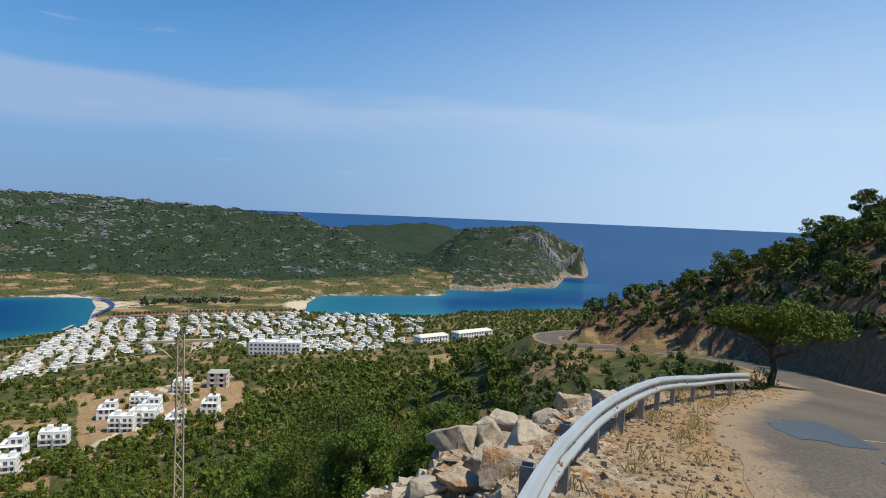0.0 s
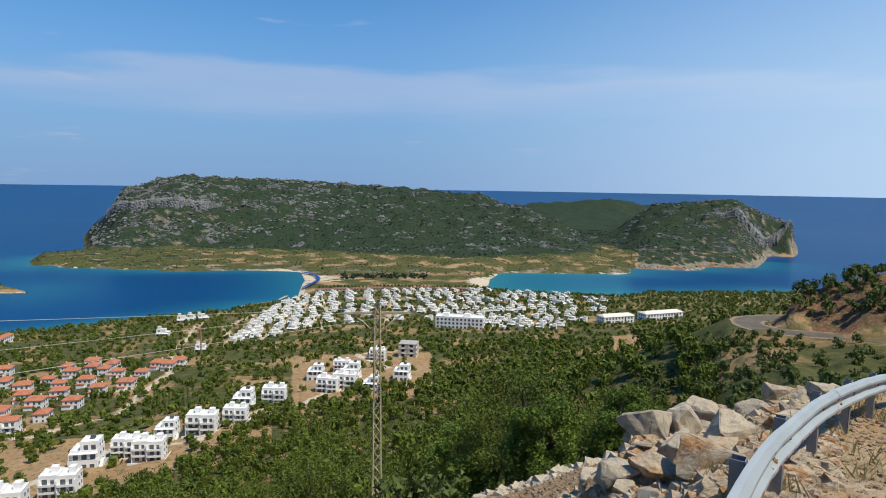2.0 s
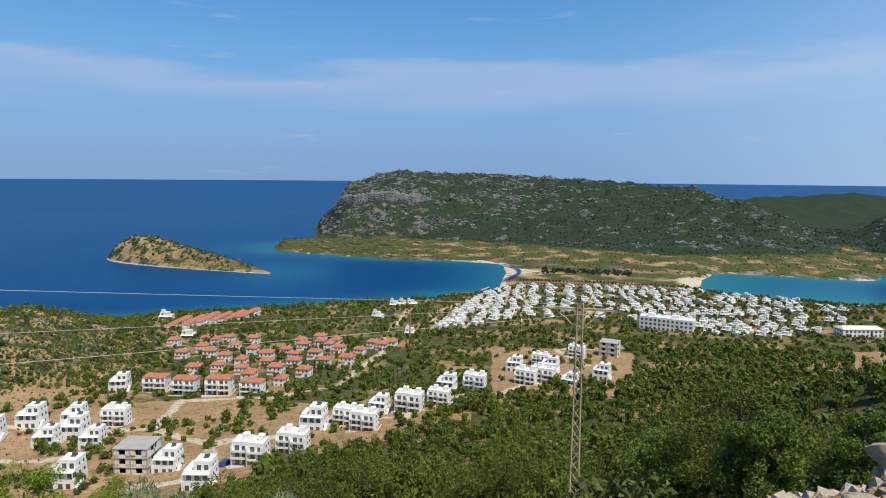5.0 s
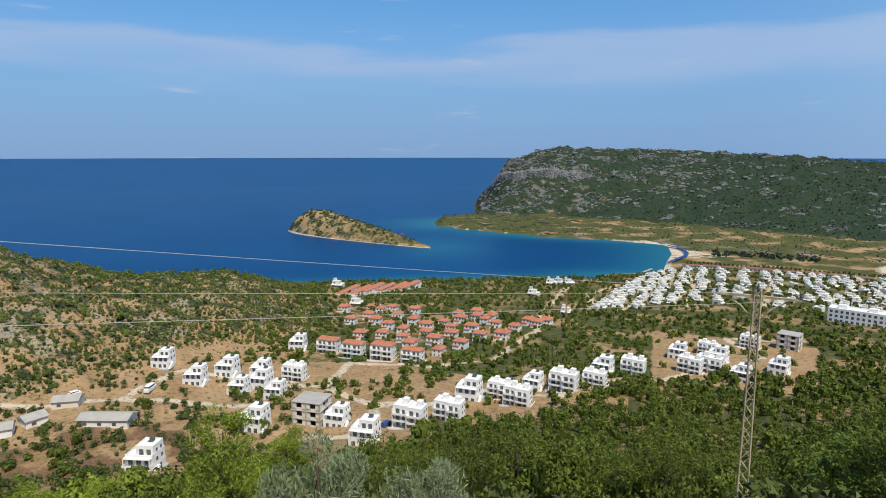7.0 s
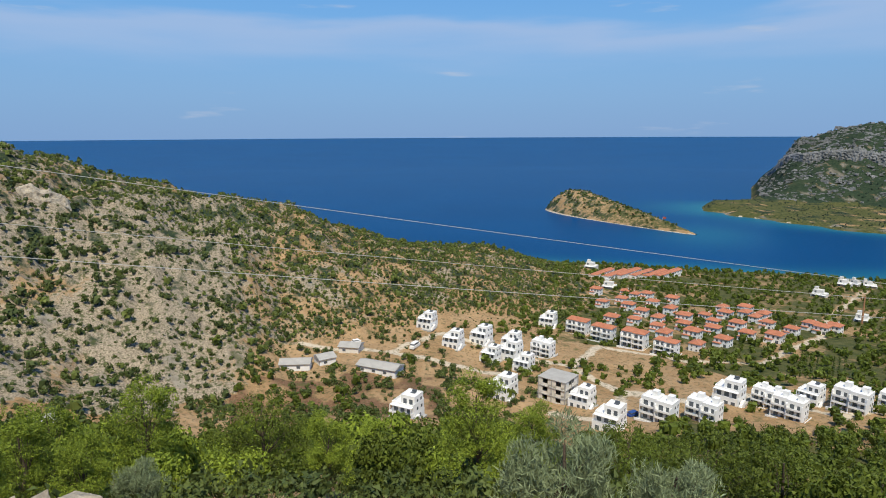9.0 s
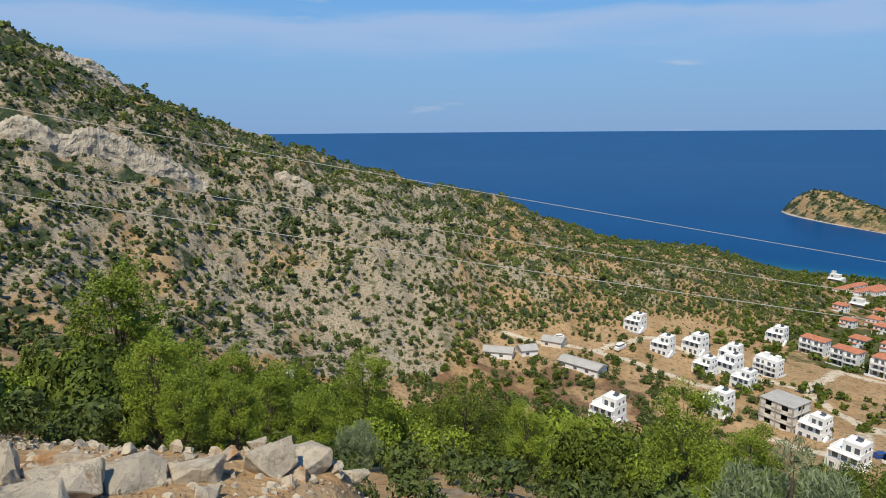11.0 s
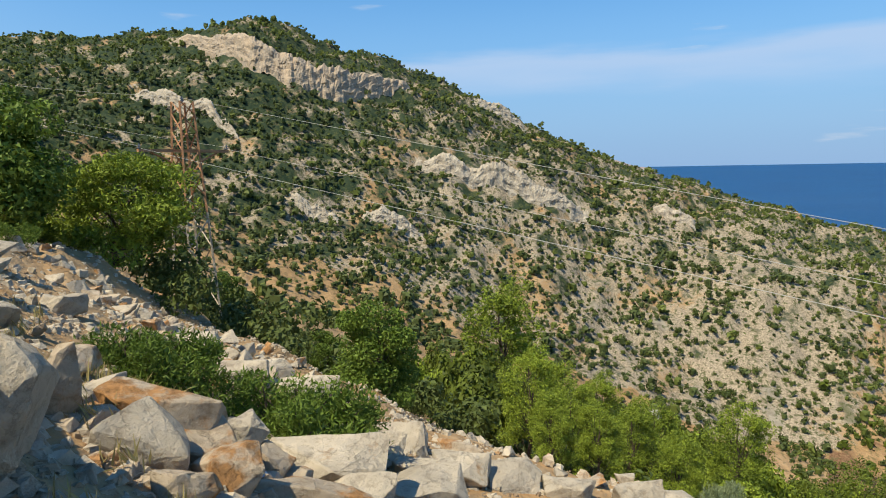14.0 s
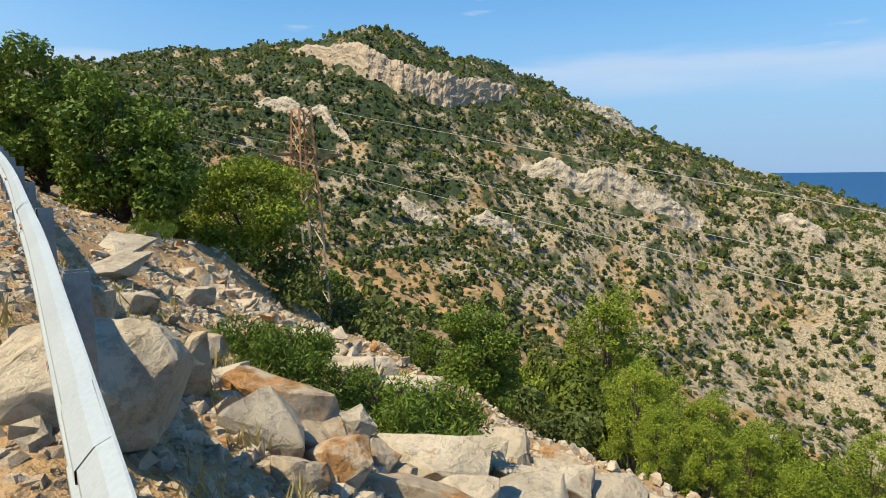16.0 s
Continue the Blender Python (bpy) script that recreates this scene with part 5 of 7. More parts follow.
def parapet(w, d, h=0.9, t=0.2, x=0.0, y=0.0, z=0.0, material=None):
    """A low wall round a flat roof or terrace."""
    a, b = w / 2, d / 2
    return join_boxes("parapet", [(x - a, y - b, z, x + a, y - b + t, z + h), (x - a, y + b - t, z, x + a, y + b, z + h), (x - a, y - b + t, z, x - a + t, y + b - t, z + h), (x + a - t, y - b + t, z, x + a, y + b - t, z + h)], material or WHITE)


def stepped_villa(m, label="white cubic three-storey villa with stepped roof terraces", wall=None, glass=True):
    wall = wall or WHITE
    v = thing("villa", label, "villa", m, "white villas")
    part("plinth", join_boxes("plinth", [(-5.6, -6.6, -3.5, 5.6, 5.6, 0.05)], CONCRETE), v)
    part("lower_storey", box(9.4, 10, 3.0, wall, base=(0, 0, 0)), v)
    part("middle_storey", box(9.2, 7.8, 3.0, wall, base=(0, 1.0, 3.0)), v)
    part("upper_storey", box(6.0, 6.2, 2.9, wall, base=(1.4, 1.6, 6.0)), v)
    part("parapet", parapet(9.4, 2.4, 0.9, 0.18, 0, -3.8, 3.0, wall), v)
    part("parapet", parapet(9.2, 7.8, 0.8, 0.18, 0, 1.0, 6.0, wall), v)
    part("parapet", parapet(6.0, 6.2, 0.5, 0.18, 1.4, 1.6, 8.9, wall), v)
    part("canopy", join_boxes("canopy", [(-4.6, -4.6, 5.9, 4.6, -2.9, 6.08), (-4.6, -4.6, 3.05, -4.35, -4.35, 5.9), (4.35, -4.6, 3.05, 4.6, -4.35, 5.9)], wall), v)
    prof = [(-5.5, -0.2)] + [p for k in range(8) for p in ((-5.5 + k * 0.6, 0.35 * (k + 1)), (-4.9 + k * 0.6, 0.35 * (k + 1)))] + [(-0.7, -0.2)]
    n = len(prof)
    part("stairway", mesh_from("stairway", [(x, y, z) for x in (5.0, 6.2) for y, z in prof], [tuple(range(n)), tuple(range(2 * n - 1, n - 1, -1))] + [((k + 1) % n, k, n + k, n + (k + 1) % n) for k in range(n)], wall), v)
    for x in (-2.6, 0.6, 3.2):
        window(v, x, -5.02, 0.6, 1.5, 1.9, 0)
    for x in (-2.8, 0, 2.8):
        window(v, x, -2.92, 3.3, 1.7, 2.2, 0)
    for x in (0.3, 2.8):
        window(v, x, -1.52, 6.2, 1.5, 2.0, 0)
    for y, z in ((-2.5, 0.9), (1.8, 0.9), (0.0, 3.9), (3.0, 3.9)):
        window(v, 4.7 if z < 3 else 4.62, y, z, 1.2, 1.3, 90)
        window(v, -4.7 if z < 3 else -4.62, y, z, 1.2, 1.3, -90)
    for y in (0.4, 3.0):
        window(v, 4.42, y, 6.8, 1.1, 1.2, 90)
        window(v, -1.62, y, 6.8, 1.1, 1.2, -90)
    part("water_heater", join_boxes("water_heater", [(0.5, 2.0, 9.0, 2.3, 3.2, 9.25), (0.5, 3.2, 9.0, 2.3, 3.7, 9.9)], GLASS), v, "dark rooftop solar panel and tank")
    return v


def twin_villa(m, roofed=False, label=""):
    """Two joined three-storey blocks with recessed balconies."""
    v = thing("twin_villa", label or ("white twin villa with orange hipped tile roofs" if roofed else "white twin villa with recessed balconies and flat roof"), "villa", m, "roofed twin villas" if roofed else "white twin villas")
    part("plinth", join_boxes("plinth", [(-7.4, -6.5, -3.5, 7.4, 5, 0.05)], CONCRETE), v)
    for sx, dy in ((-1, 0.0), (1, -0.9)):
        x = sx * 3.25
        b = part("block", join_boxes("block", [(x - 3.2, -2.8 + dy, 0, x + 3.2, 4.4 + dy, 8.6), (x - 3.2, -4.4 + dy, 0, x - 2.9, -2.8 + dy, 8.0), (x + 2.9, -4.4 + dy, 0, x + 3.2, -2.8 + dy, 8.0)], WHITE), v)
        for z in (2.8, 5.6):
            part("balcony", join_boxes("balcony", [(x - 2.9, -4.6 + dy, z, x + 2.9, -2.8 + dy, z + 0.16), (x - 2.9, -4.6 + dy, z + 0.16, x + 2.9, -4.48 + dy, z + 0.95)], WHITE), b)
        for z in (0.3, 3.0, 5.8):
            window(b, x - 1.2, -2.82 + dy, z, 1.8, 2.1, 0)
            window(b, x + 1.4, -2.82 + dy, z, 1.2, 1.9, 0)
            window(b, sx * 6.45, 0.3 + dy, z + 0.6, 1.1, 1.3, 90 * sx)
            window(b, sx * 6.45, 2.8 + dy, z + 0.6, 1.1, 1.3, 90 * sx)
        if roofed:
            part("roof", roof_hip(6.2, 7.2, 1.7, 0.5, TILES), b, "orange tile roof", pose(x, 0.8 + dy, 8.6))
        else:
            part("parapet", parapet(6.4, 7.2, 0.7, 0.18, x, 0.8 + dy, 8.6), b)
            part("stair_head", box(2.4, 2.6, 2.3, WHITE, base=(x + 0.8, 2.2 + dy, 8.6)), b)
    part("garden_wall", join_boxes("garden_wall", [(-7.4, -6.6, 0, 7.4, -6.4, 1.0), (7.2, -6.4, 0, 7.4, 5, 1.0)], WHITE), v)
    return v


def tile_house(m):
    v = thing("tile_roofed_house", "small white two-storey house with orange tile roof", "house", m, "orange-roofed houses")
    part("wall", join_boxes("wall", [(-4.3, -3.6, -2, 4.3, 3.6, 5.3), (-4.3, -5.2, -2, 0.2, -3.6, 2.7)], WHITE), v)
    part("roof", roof_hip(8.6, 7.2, 1.9, 0.5, TILES, ridge=0.5), v, at=pose(0, 0, 5.3))
    part("porch_roof", join_boxes("porch_roof", [(-4.6, -5.6, 2.7, 0.5, -3.6, 2.9)], TILES), v)
    part("chimney", box(0.6, 0.6, 1.3, WHITE, base=(2.0, 1.2, 6.2)), v)
    for x in (-2.4, 0.4, 2.8):
        window(v, x, -3.62, 3.2, 1.1, 1.3, 0, False)
    window(v, 2.4, -3.62, 0.3, 1.6, 2.0, 0, False)
    for y in (-1.6, 1.6):
        for z in (0.9, 3.4):
            window(v, 4.32, y, z, 1.0, 1.2, 90, False)
            window(v, -4.32, y, z, 1.0, 1.2, -90, False)
    return v


def flat_house(m, kind):
    """White flat-roofed holiday houses of the town."""
    v = thing("town_house", "white flat-roofed two-storey holiday house", "house", m, "white town houses")
    if kind == 0:
        boxes, top = [(-4, -4, -2, 4, 4, 5.6)], [(-0.5, 0.2, 5.6, 3.6, 3.8, 8.0)]
        par = parapet(8, 8, 0.7, 0.2, 0, 0, 5.6)
    elif kind == 1:
        boxes, top = [(-5.5, -3.5, -2, 5.5, 4, 3.0), (-5.5, -1.2, 3.0, 2.2, 4, 6.0)], [(-5.0, 1.0, 6.0, -2.2, 3.6, 8.2)]
        par = parapet(11, 7.5, 0.7, 0.2, 0, 0.25, 3.0)
    else:
        boxes, top = [(-3.6, -5, -2, 3.6, 5, 5.8), (3.6, -2, -2, 5.6, 4, 3.0)], [(-3.2, 1.4, 5.8, 0.2, 4.6, 8.1)]
        par = parapet(7.2, 10, 0.7, 0.2, 0, 0, 5.8)
    part("wall", join_boxes("wall", boxes, (TOWN_WHITE, TOWN_WHITE, CREAM)[kind]), v)
    part("stair_head", join_boxes("stair_head", top, TOWN_WHITE), v)
    part("parapet", par, v)
    x0, y0 = boxes[0][0], boxes[0][1]
    window(v, x0 + 1.6, y0 - 0.02, 0.4, 1.8, 1.9, 0, False)
    window(v, x0 + 2.2, (y0 if kind != 1 else -1.2) - 0.02, 3.5, 1.5, 1.6, 0, False)
    part("pergola", join_boxes("pergola", [(x0, y0 - 2.2, 2.6, -x0, y0, 2.75), (x0, y0 - 2.2, -2, x0 + 0.25, y0 - 1.95, 2.6), (-x0 - 0.25, y0 - 2.2, -2, -x0, y0 - 1.95, 2.6)], WHITE), v)
    return v


def terrace_row(m, n, label="row of white terraced houses with orange tile roofs"):
    v = thing("terrace_row", label, "terraced houses", m, "terraced rows by the shore")
    for k in range(n):
        x = (k - (n - 1) / 2) * 6.2
        u = part("unit", join_boxes("unit", [(x - 3.05, -4, -2, x + 3.05, 4, 5.2)], WHITE), v)
        part("roof", roof_hip(6.0, 8.2, 1.6, 0.3, TILES, ridge=0.75), u, "orange tile roof", pose(x, 0, 5.2))
        for z in (0.6, 3.1):
            window(u, x - 1.2, -4.02, z, 1.2, 1.4, 0, False)
            window(u, x + 1.4, -4.02, z, 1.2, 1.4, 0, False)
    return v


def long_block(m, length, storeys, label, roof=None):
    v = thing("long_building", label, "building", m)
    h = 3.0 * storeys
    part("wall", join_boxes("wall", [(-length / 2, -6, -3, length / 2, 6, h)], WHITE), v)
    if roof:
        part("roof", roof_hip(length, 12, 2.0, 0.4, roof, ridge=0.86), v, at=pose(0, 0, h))
    else:
        part("parapet", parapet(length, 12, 0.8, 0.25, 0, 0, h), v)
        for x in (-length * 0.3, length * 0.15):
            part("roof_hut", box(5, 4, 2.4, WHITE, base=(x, 1, h)), v)
    n = int(length // 3.1)
    for s in range(storeys):
        for k in range(n):
            x = (k - (n - 1) / 2) * 3.1
            window(v, x, -6.02, s * 3 + 0.7, 1.6, 1.7, 0, False)
    for s in range(storeys):
        for y in (-3, 0, 3):
            window(v, length / 2 + 0.02, y, s * 3 + 0.8, 1.3, 1.4, 90, False)
            window(v, -length / 2 - 0.02, y, s * 3 + 0.8, 1.3, 1.4, -90, False)
    return v


def raw_frame_house(m):
    """Unfinished concrete house: slabs, columns and block infill with empty openings."""
    v = thing("unfinished_house", "unfinished grey concrete house with empty openings", "house", m)
    for k in range(3):
        part("floor_slab", join_boxes("floor_slab", [(-5.5, -5, k * 3.0 - 0.2, 5.5, 5, k * 3.0 + 0.05)], CONCRETE), v)
    part("roof_slab", join_boxes("roof_slab", [(-5.5, -5, 8.8, 5.5, 5, 9.05)], CONCRETE), v)
    for k in range(3):
        z = k * 3.0 + 0.05
        for x in (-5.2, 0, 5.2):
            for y in (-4.7, 0, 4.7):
                part("column", join_boxes("column", [(x - 0.2, y - 0.2, z, x + 0.2, y + 0.2, z + 2.75)], CONCRETE), v)
        part("infill", join_boxes("infill", [(-5.0, -4.7, z, -3.6, -4.5, z + 2.75), (-1.6, -4.7, z, -0.2, -4.5, z + 2.75), (0.2, -4.7, z, 1.6, -4.5, z + 2.75), (3.6, -4.7, z, 5, -4.5, z + 2.75), (-5, -4.7, z, 5, -4.52, z + 0.9),
                                             (5.0, -4.5, z, 5.2, -1.8, z + 2.75), (5.0, 1.8, z, 5.2, 4.5, z + 2.75), (5.0, -1.8, z, 5.2, 1.8, z + 0.9), (-5, 4.5, z, 5, 4.7, z + 2.75), (-5.2, -4.5, z, -5.0, 4.5, z + 2.75)], CREAM), v)
    return v


def barn(m, length, label, walls=None):
    v = thing("farm_shed", label, "shed", m, "farm sheds")
    w = walls or WHITE
    part("wall", join_boxes("wall", [(-length / 2, -3.5, -1.5, length / 2, 3.5, 2.8)], w), v)
    a = length / 2 + 0.4
    part("roof", mesh_from("roof", [(-a, -4, 2.75), (a, -4, 2.75), (a, 4, 2.75), (-a, 4, 2.75), (-a, -4, 2.9), (a, -4, 2.9), (a, 4, 2.9), (-a, 4, 2.9), (-a, 0, 4.2), (a, 0, 4.2)],
                           [(3, 2, 1, 0), (0, 1, 5, 4), (2, 3, 7, 6), (4, 5, 9, 8), (6, 7, 8, 9), (1, 2, 6, 9, 5), (3, 0, 4, 8, 7)], CONCRETE), v, "grey corrugated roof")
    for k in range(int(length // 5)):
        window(v, -length / 2 + 2.5 + k * 5, -3.52, 0.9, 1.4, 1.0, 0, False)
    return v


def seat_at(az, d, turn, sink=0.15, reach=4.0):
    """Pose on the ground at a bearing and distance, its front turned from the lookout by turn degrees."""
    x, y = spot(az, d)
    zs = ground_height(np.array((x, x + reach, x - reach, x, x)), np.array((y, y, y, y + reach, y - reach)))
    return pose(x, y, float(zs.mean()) - sink, 0, 0, az + turn)


def set_all(make, places, *args, size=1.0, low=1.0):
    """Build the first thing of a kind and copy it to the other places (bearing, distance, turn)."""
    first = make(seat_at(*places[0]) @ Matrix.Diagonal((size, size, size * low, 1)), *args)
    out = [first]
    for k, p in enumerate(places[1:]):
        s = (1.0, 1.05, 0.92, 0.98, 1.08, 0.9, 1.03)[k % 7]
        out.append(copy_thing(first, seat_at(*p) @ Matrix.Diagonal((s, s, s, 1))))
    return out


set_all(stepped_villa, ((74.2, 298, -28), (71.7, 272, -25), (69.0, 283, -30), (68.1, 258, -28), (66.1, 281, -24), (66.2, 264, -30), (64.9, 247, -26), (62.7, 333, -20),
                        (76.3, 177, -32), (66.9, 210, -30), (59.3, 206, -25), (56.7, 178, -22), (46.6, 222, -18), (40.5, 240, -20), (34.1, 271, -16), (27.7, 318, -12), (24.4, 317, -14), (22.5, 272, -15), (19.7, 304, -12)), size=0.82)
set_all(twin_villa, ((63.1, 272, -25), (48.5, 199, -20), (52.3, 193, -22), (43.6, 228, -18), (41.9, 216, -18), (37.6, 236, -16), (34.8, 243, -14), (31.4, 276, -12), (26.6, 281, -14), (25.0, 285, -12), (25.3, 337, -10), (22.0, 366, -12)), size=0.75)
set_all(twin_villa, ((59.9, 325, -22), (57.6, 314, -22), (54.8, 304, -20), (52.0, 293, -20)), True, size=0.86)
raw_frame_house(seat_at(61.6, 212, -28))
raw_frame_house(seat_at(19.1, 376, -12))

TILE_SPOTS = ((57.8, 399), (56.1, 414), (55.5, 394), (55.0, 436), (53.4, 411), (51.8, 428), (55.8, 446), (58.4, 439), (53.9, 440), (56.9, 355), (54.9, 354), (52.9, 361), (50.7, 372), (49.0, 384), (47.4, 396), (45.9, 402), (44.5, 401), (52.9, 340),
              (50.7, 351), (49.9, 333), (48.3, 370), (48.3, 349), (47.4, 325), (46.4, 367), (45.1, 392), (45.6, 344), (43.5, 344), (42.3, 366), (41.0, 387), (40.2, 381), (39.4, 386), (49.5, 307), (47.7, 412), (45.9, 420), (44.1, 377), (52.3, 323), (54.3, 378), (51.9, 391))
_r = random.Random(4)
set_all(tile_house, [(a, d, _r.choice((-22, -18, 68))) for a, d in TILE_SPOTS], size=0.82)
set_all(terrace_row, ((58.0, 520, 63), (56.8, 525, 63), (55.7, 536, 63), (54.5, 542, 63), (53.4, 545, 63), (52.3, 552, 63)), 7, size=0.8)
set_all(flat_house, ((57.2, 470, -20), (40.6, 517, -15), (39.0, 590, -10), (38.3, 600, -30), (37.4, 596, 10), (58.9, 560, -20), (37.5, 432, -10)), 1, size=0.85)
long_block(seat_at(14.3, 484, -8), 38, 3, "long white three-storey hotel block in the town")
long_block(seat_at(-3.6, 580, 40), 40, 2, "long white terraced block with pale pitched roof", CREAM)
long_block(seat_at(0.2, 548, 35), 30, 2, "long white two-storey block in the town", CREAM)


def build_town():
    """Holiday houses in close bent rows along lanes that fan out to the shore."""
    rnd = random.Random(11)
    spots = []
    for az0, az1, d0, d1 in ((34.6, 31.6, 455, 625), (33.0, 30.6, 470, 665), (31.4, 29.5, 475, 695), (29.8, 28.5, 490, 714), (28.2, 27.3, 505, 716), (26.5, 25.9, 512, 720), (24.8, 24.4, 518, 720), (23.2, 22.8, 535, 722)):
        n, turn = int((d1 - d0) / 11), rnd.choice((-24, -16, 66, 74))
        for k in range(n):
            f = (k + rnd.uniform(-0.3, 0.3)) / (n - 1)
            if rnd.random() < 0.86:
                spots.append((az0 + (az1 - az0) * f + rnd.uniform(-0.35, 0.35), d0 + (d1 - d0) * f, turn + rnd.uniform(-8, 8), rnd.choice((0, 1, 1, 2))))
    for row, d in enumerate(np.arange(478, 752, 15.5)):
        a = 0.4 + rnd.uniform(0, 1)
        turn = rnd.choice((-20, -10, 70))
        while a < 21.9:
            near, far = np.interp(a, (0, 3, 6, 10, 14, 18, 22), (560, 515, 485, 475, 500, 510, 540)), np.interp(a, (0, 5, 12, 22), (690, 742, 756, 725))
            e = d + 5 * math.sin(a * 0.9 + row) + rnd.uniform(-3, 3)
            green = math.sin(a * 1.7 + row * 0.55) + math.sin(a * 0.63 - row * 0.9)
            if near < e < far and rnd.random() < (0.2 if green > 0.8 else 0.78) * (0.5 if a < 4 else 1) and not (12.6 < a < 16.0 and e < 506):
                spots.append((a, e, turn + rnd.uniform(-10, 10), rnd.choice((0, 1, 1, 2))))
            a += math.degrees(rnd.uniform(8.5, 13.5) / d)
    for kind in range(3):
        set_all(flat_house, [q[:3] for q in spots if q[3] == kind], kind, size=(0.72, 0.70, 0.68)[kind], low=0.8)


def bungalow(m):
    v = thing("bungalow", "low cream bungalow block with brown tile roof", "bungalow", m, "bungalows at the town's edge")
    part("wall", join_boxes("wall", [(-9, -3.2, -1.5, 9, 3.2, 2.7)], CREAM), v)
    part("roof", roof_hip(18, 6.4, 1.5, 0.5, BROWN_TILES, ridge=0.85), v, at=pose(0, 0, 2.7))
    for k in range(5):
        window(v, -7.2 + k * 3.6, -3.22, 0.6, 1.4, 1.5, 0, False)
    return v


BROWN_TILES = mat("brown_roof_tiles", (0.26, 0.13, 0.085), 0.9, scale=0.6, fine=10, bump=0.4, var=0.35)
set_all(bungalow, [(14.6 + k * 1.55, 741 + 2 * math.sin(k * 1.3), 2 + 5 * math.sin(k)) for k in range(9)])
build_town()
barn(seat_at(86.7, 246, -10), 12, "white farm shed with grey roof")
barn(seat_at(78.8, 232, -30), 17, "long white farm shed with grey roof")
barn(seat_at(81.5, 262, -20), 9, "small grey farm shed", CREAM)
barn(seat_at(84.0, 250, 20), 7, "small white farm shed with grey roof")
barn(seat_at(107.5, 146, -20), 6, "small shack with pale walls among trees", CREAM)


# ---- roadside: rail, rocks, pylons ----
RAIL = smooth_line(((-5.4, -48), (-4.5, -34), (-3.07, -20), (-1.88, -11), (-1.12, -6), (-0.63, -3), (0.14, 1.3), (1.05, 4.75), (2.1, 7.45), (3.2, 9.75), (5.6, 14.25), (7.3, 16.75), (11.2, 21.5)), 8)


def build_rail():
    v = thing("crash_barrier", "galvanised steel roadside crash barrier with worn white paint", "crash barrier")
    n = len(RAIL)
    d = np.gradient(RAIL, axis=0)
    d /= np.linalg.norm(d, axis=1)[:, None]
    nrm = np.stack([-d[:, 1], d[:, 0]], 1)          # to the valley
    _, base, _ = near_line(RAIL[:, 0], RAIL[:, 1], ROAD_LINE, ROAD_Z)
    # corrugated section: out from the post, height above the ground
    prof = [(0.0, 0.44), (-0.035, 0.455), (-0.075, 0.50), (-0.075, 0.53), (-0.015, 0.575), (-0.015, 0.625), (-0.075, 0.67), (-0.075, 0.70), (-0.035, 0.745), (0.0, 0.76)]
    back = [(o + 0.006, h) for o, h in prof[::-1]]
    ring = prof + back
    dip = 0.004 * np.sin(np.arange(n) * 0.9)
    vs = [(RAIL[i, 0] + nrm[i, 0] * o, RAIL[i, 1] + nrm[i, 1] * o, base[i] + h + dip[i]) for i in range(n) for o, h in ring]
    k = len(ring)
    f = [(i * k + j, i * k + (j + 1) % k, (i + 1) * k + (j + 1) % k, (i + 1) * k + j) for i in range(n - 1) for j in range(k)]
    beam = mesh_from("beam", vs, f, STEEL, True)
    beam.set_sharp_from_angle(angle=radians(22))
    part("beam", beam, v)
    s = np.concatenate([[0], np.cumsum(np.linalg.norm(np.diff(RAIL, axis=0), axis=1))])
    me = join_boxes("post", [(-0.05, 0.012, -0.6, -0.042, 0.11, 0.78), (0.042, 0.012, -0.6, 0.05, 0.11, 0.78), (-0.05, 0.012, -0.6, 0.05, 0.02, 0.78)], STEEL_POST)
    bolt = bpy.data.meshes.new("bolt")
    bm = bmesh.new()
    bmesh.ops.create_cone(bm, cap_ends=True, segments=8, radius1=0.022, radius2=0.018, depth=0.02)
    bm.to_mesh(bolt)
    bm.free()
    bolt.materials.append(RUST)
    for q in np.arange(1.0, s[-1], 2.0):
        x, y, z = np.interp(q, s, RAIL[:, 0]), np.interp(q, s, RAIL[:, 1]), np.interp(q, s, base)
        i = min(int(np.searchsorted(s, q)), n - 1)
        ang = math.degrees(math.atan2(d[i, 1], d[i, 0]))
        po = part("post", me, v, "grey steel channel post", pose(x, y, z, 0, 0, ang))
        part("bolt", bolt, po, at=pose(0, -0.03, 0.60, 90, 0, 0))
    # splice plates where the beams overlap
    for q in np.arange(1.8, s[-1], 4.0):
        i = int(np.searchsorted(s, q))
        if 2 < i < n - 2:
            seg = [(RAIL[i, 0] + d[i, 0] * e + nrm[i, 0] * (o - 0.005), RAIL[i, 1] + d[i, 1] * e + nrm[i, 1] * (o - 0.005), base[i] + h + dip[i] + (base[i + 1] - base[i]) / max(s[i + 1] - s[i], 0.01) * e) for e in (-0.17, 0.17) for o, h in prof]
            kk = len(prof)
            plate = part("splice_plate", mesh_from("splice_plate", seg, [(j, j + 1, kk + j + 1, kk + j) for j in range(kk - 1)], STEEL), v)
            ang = math.degrees(math.atan2(d[i, 1], d[i, 0]))
            for e in (-0.1, 0.1):
                for o, h in ((-0.045, 0.55), (-0.045, 0.65)):
                    part("bolt", bolt, plate, at=pose(RAIL[i, 0] + d[i, 0] * e + nrm[i, 0] * (o - 0.012), RAIL[i, 1] + d[i, 1] * e + nrm[i, 1] * (o - 0.012), base[i] + h + dip[i], 90, 0, ang))
    # sprayed red marks on the lower ridge of the beam
    rs = np.random.RandomState(6)
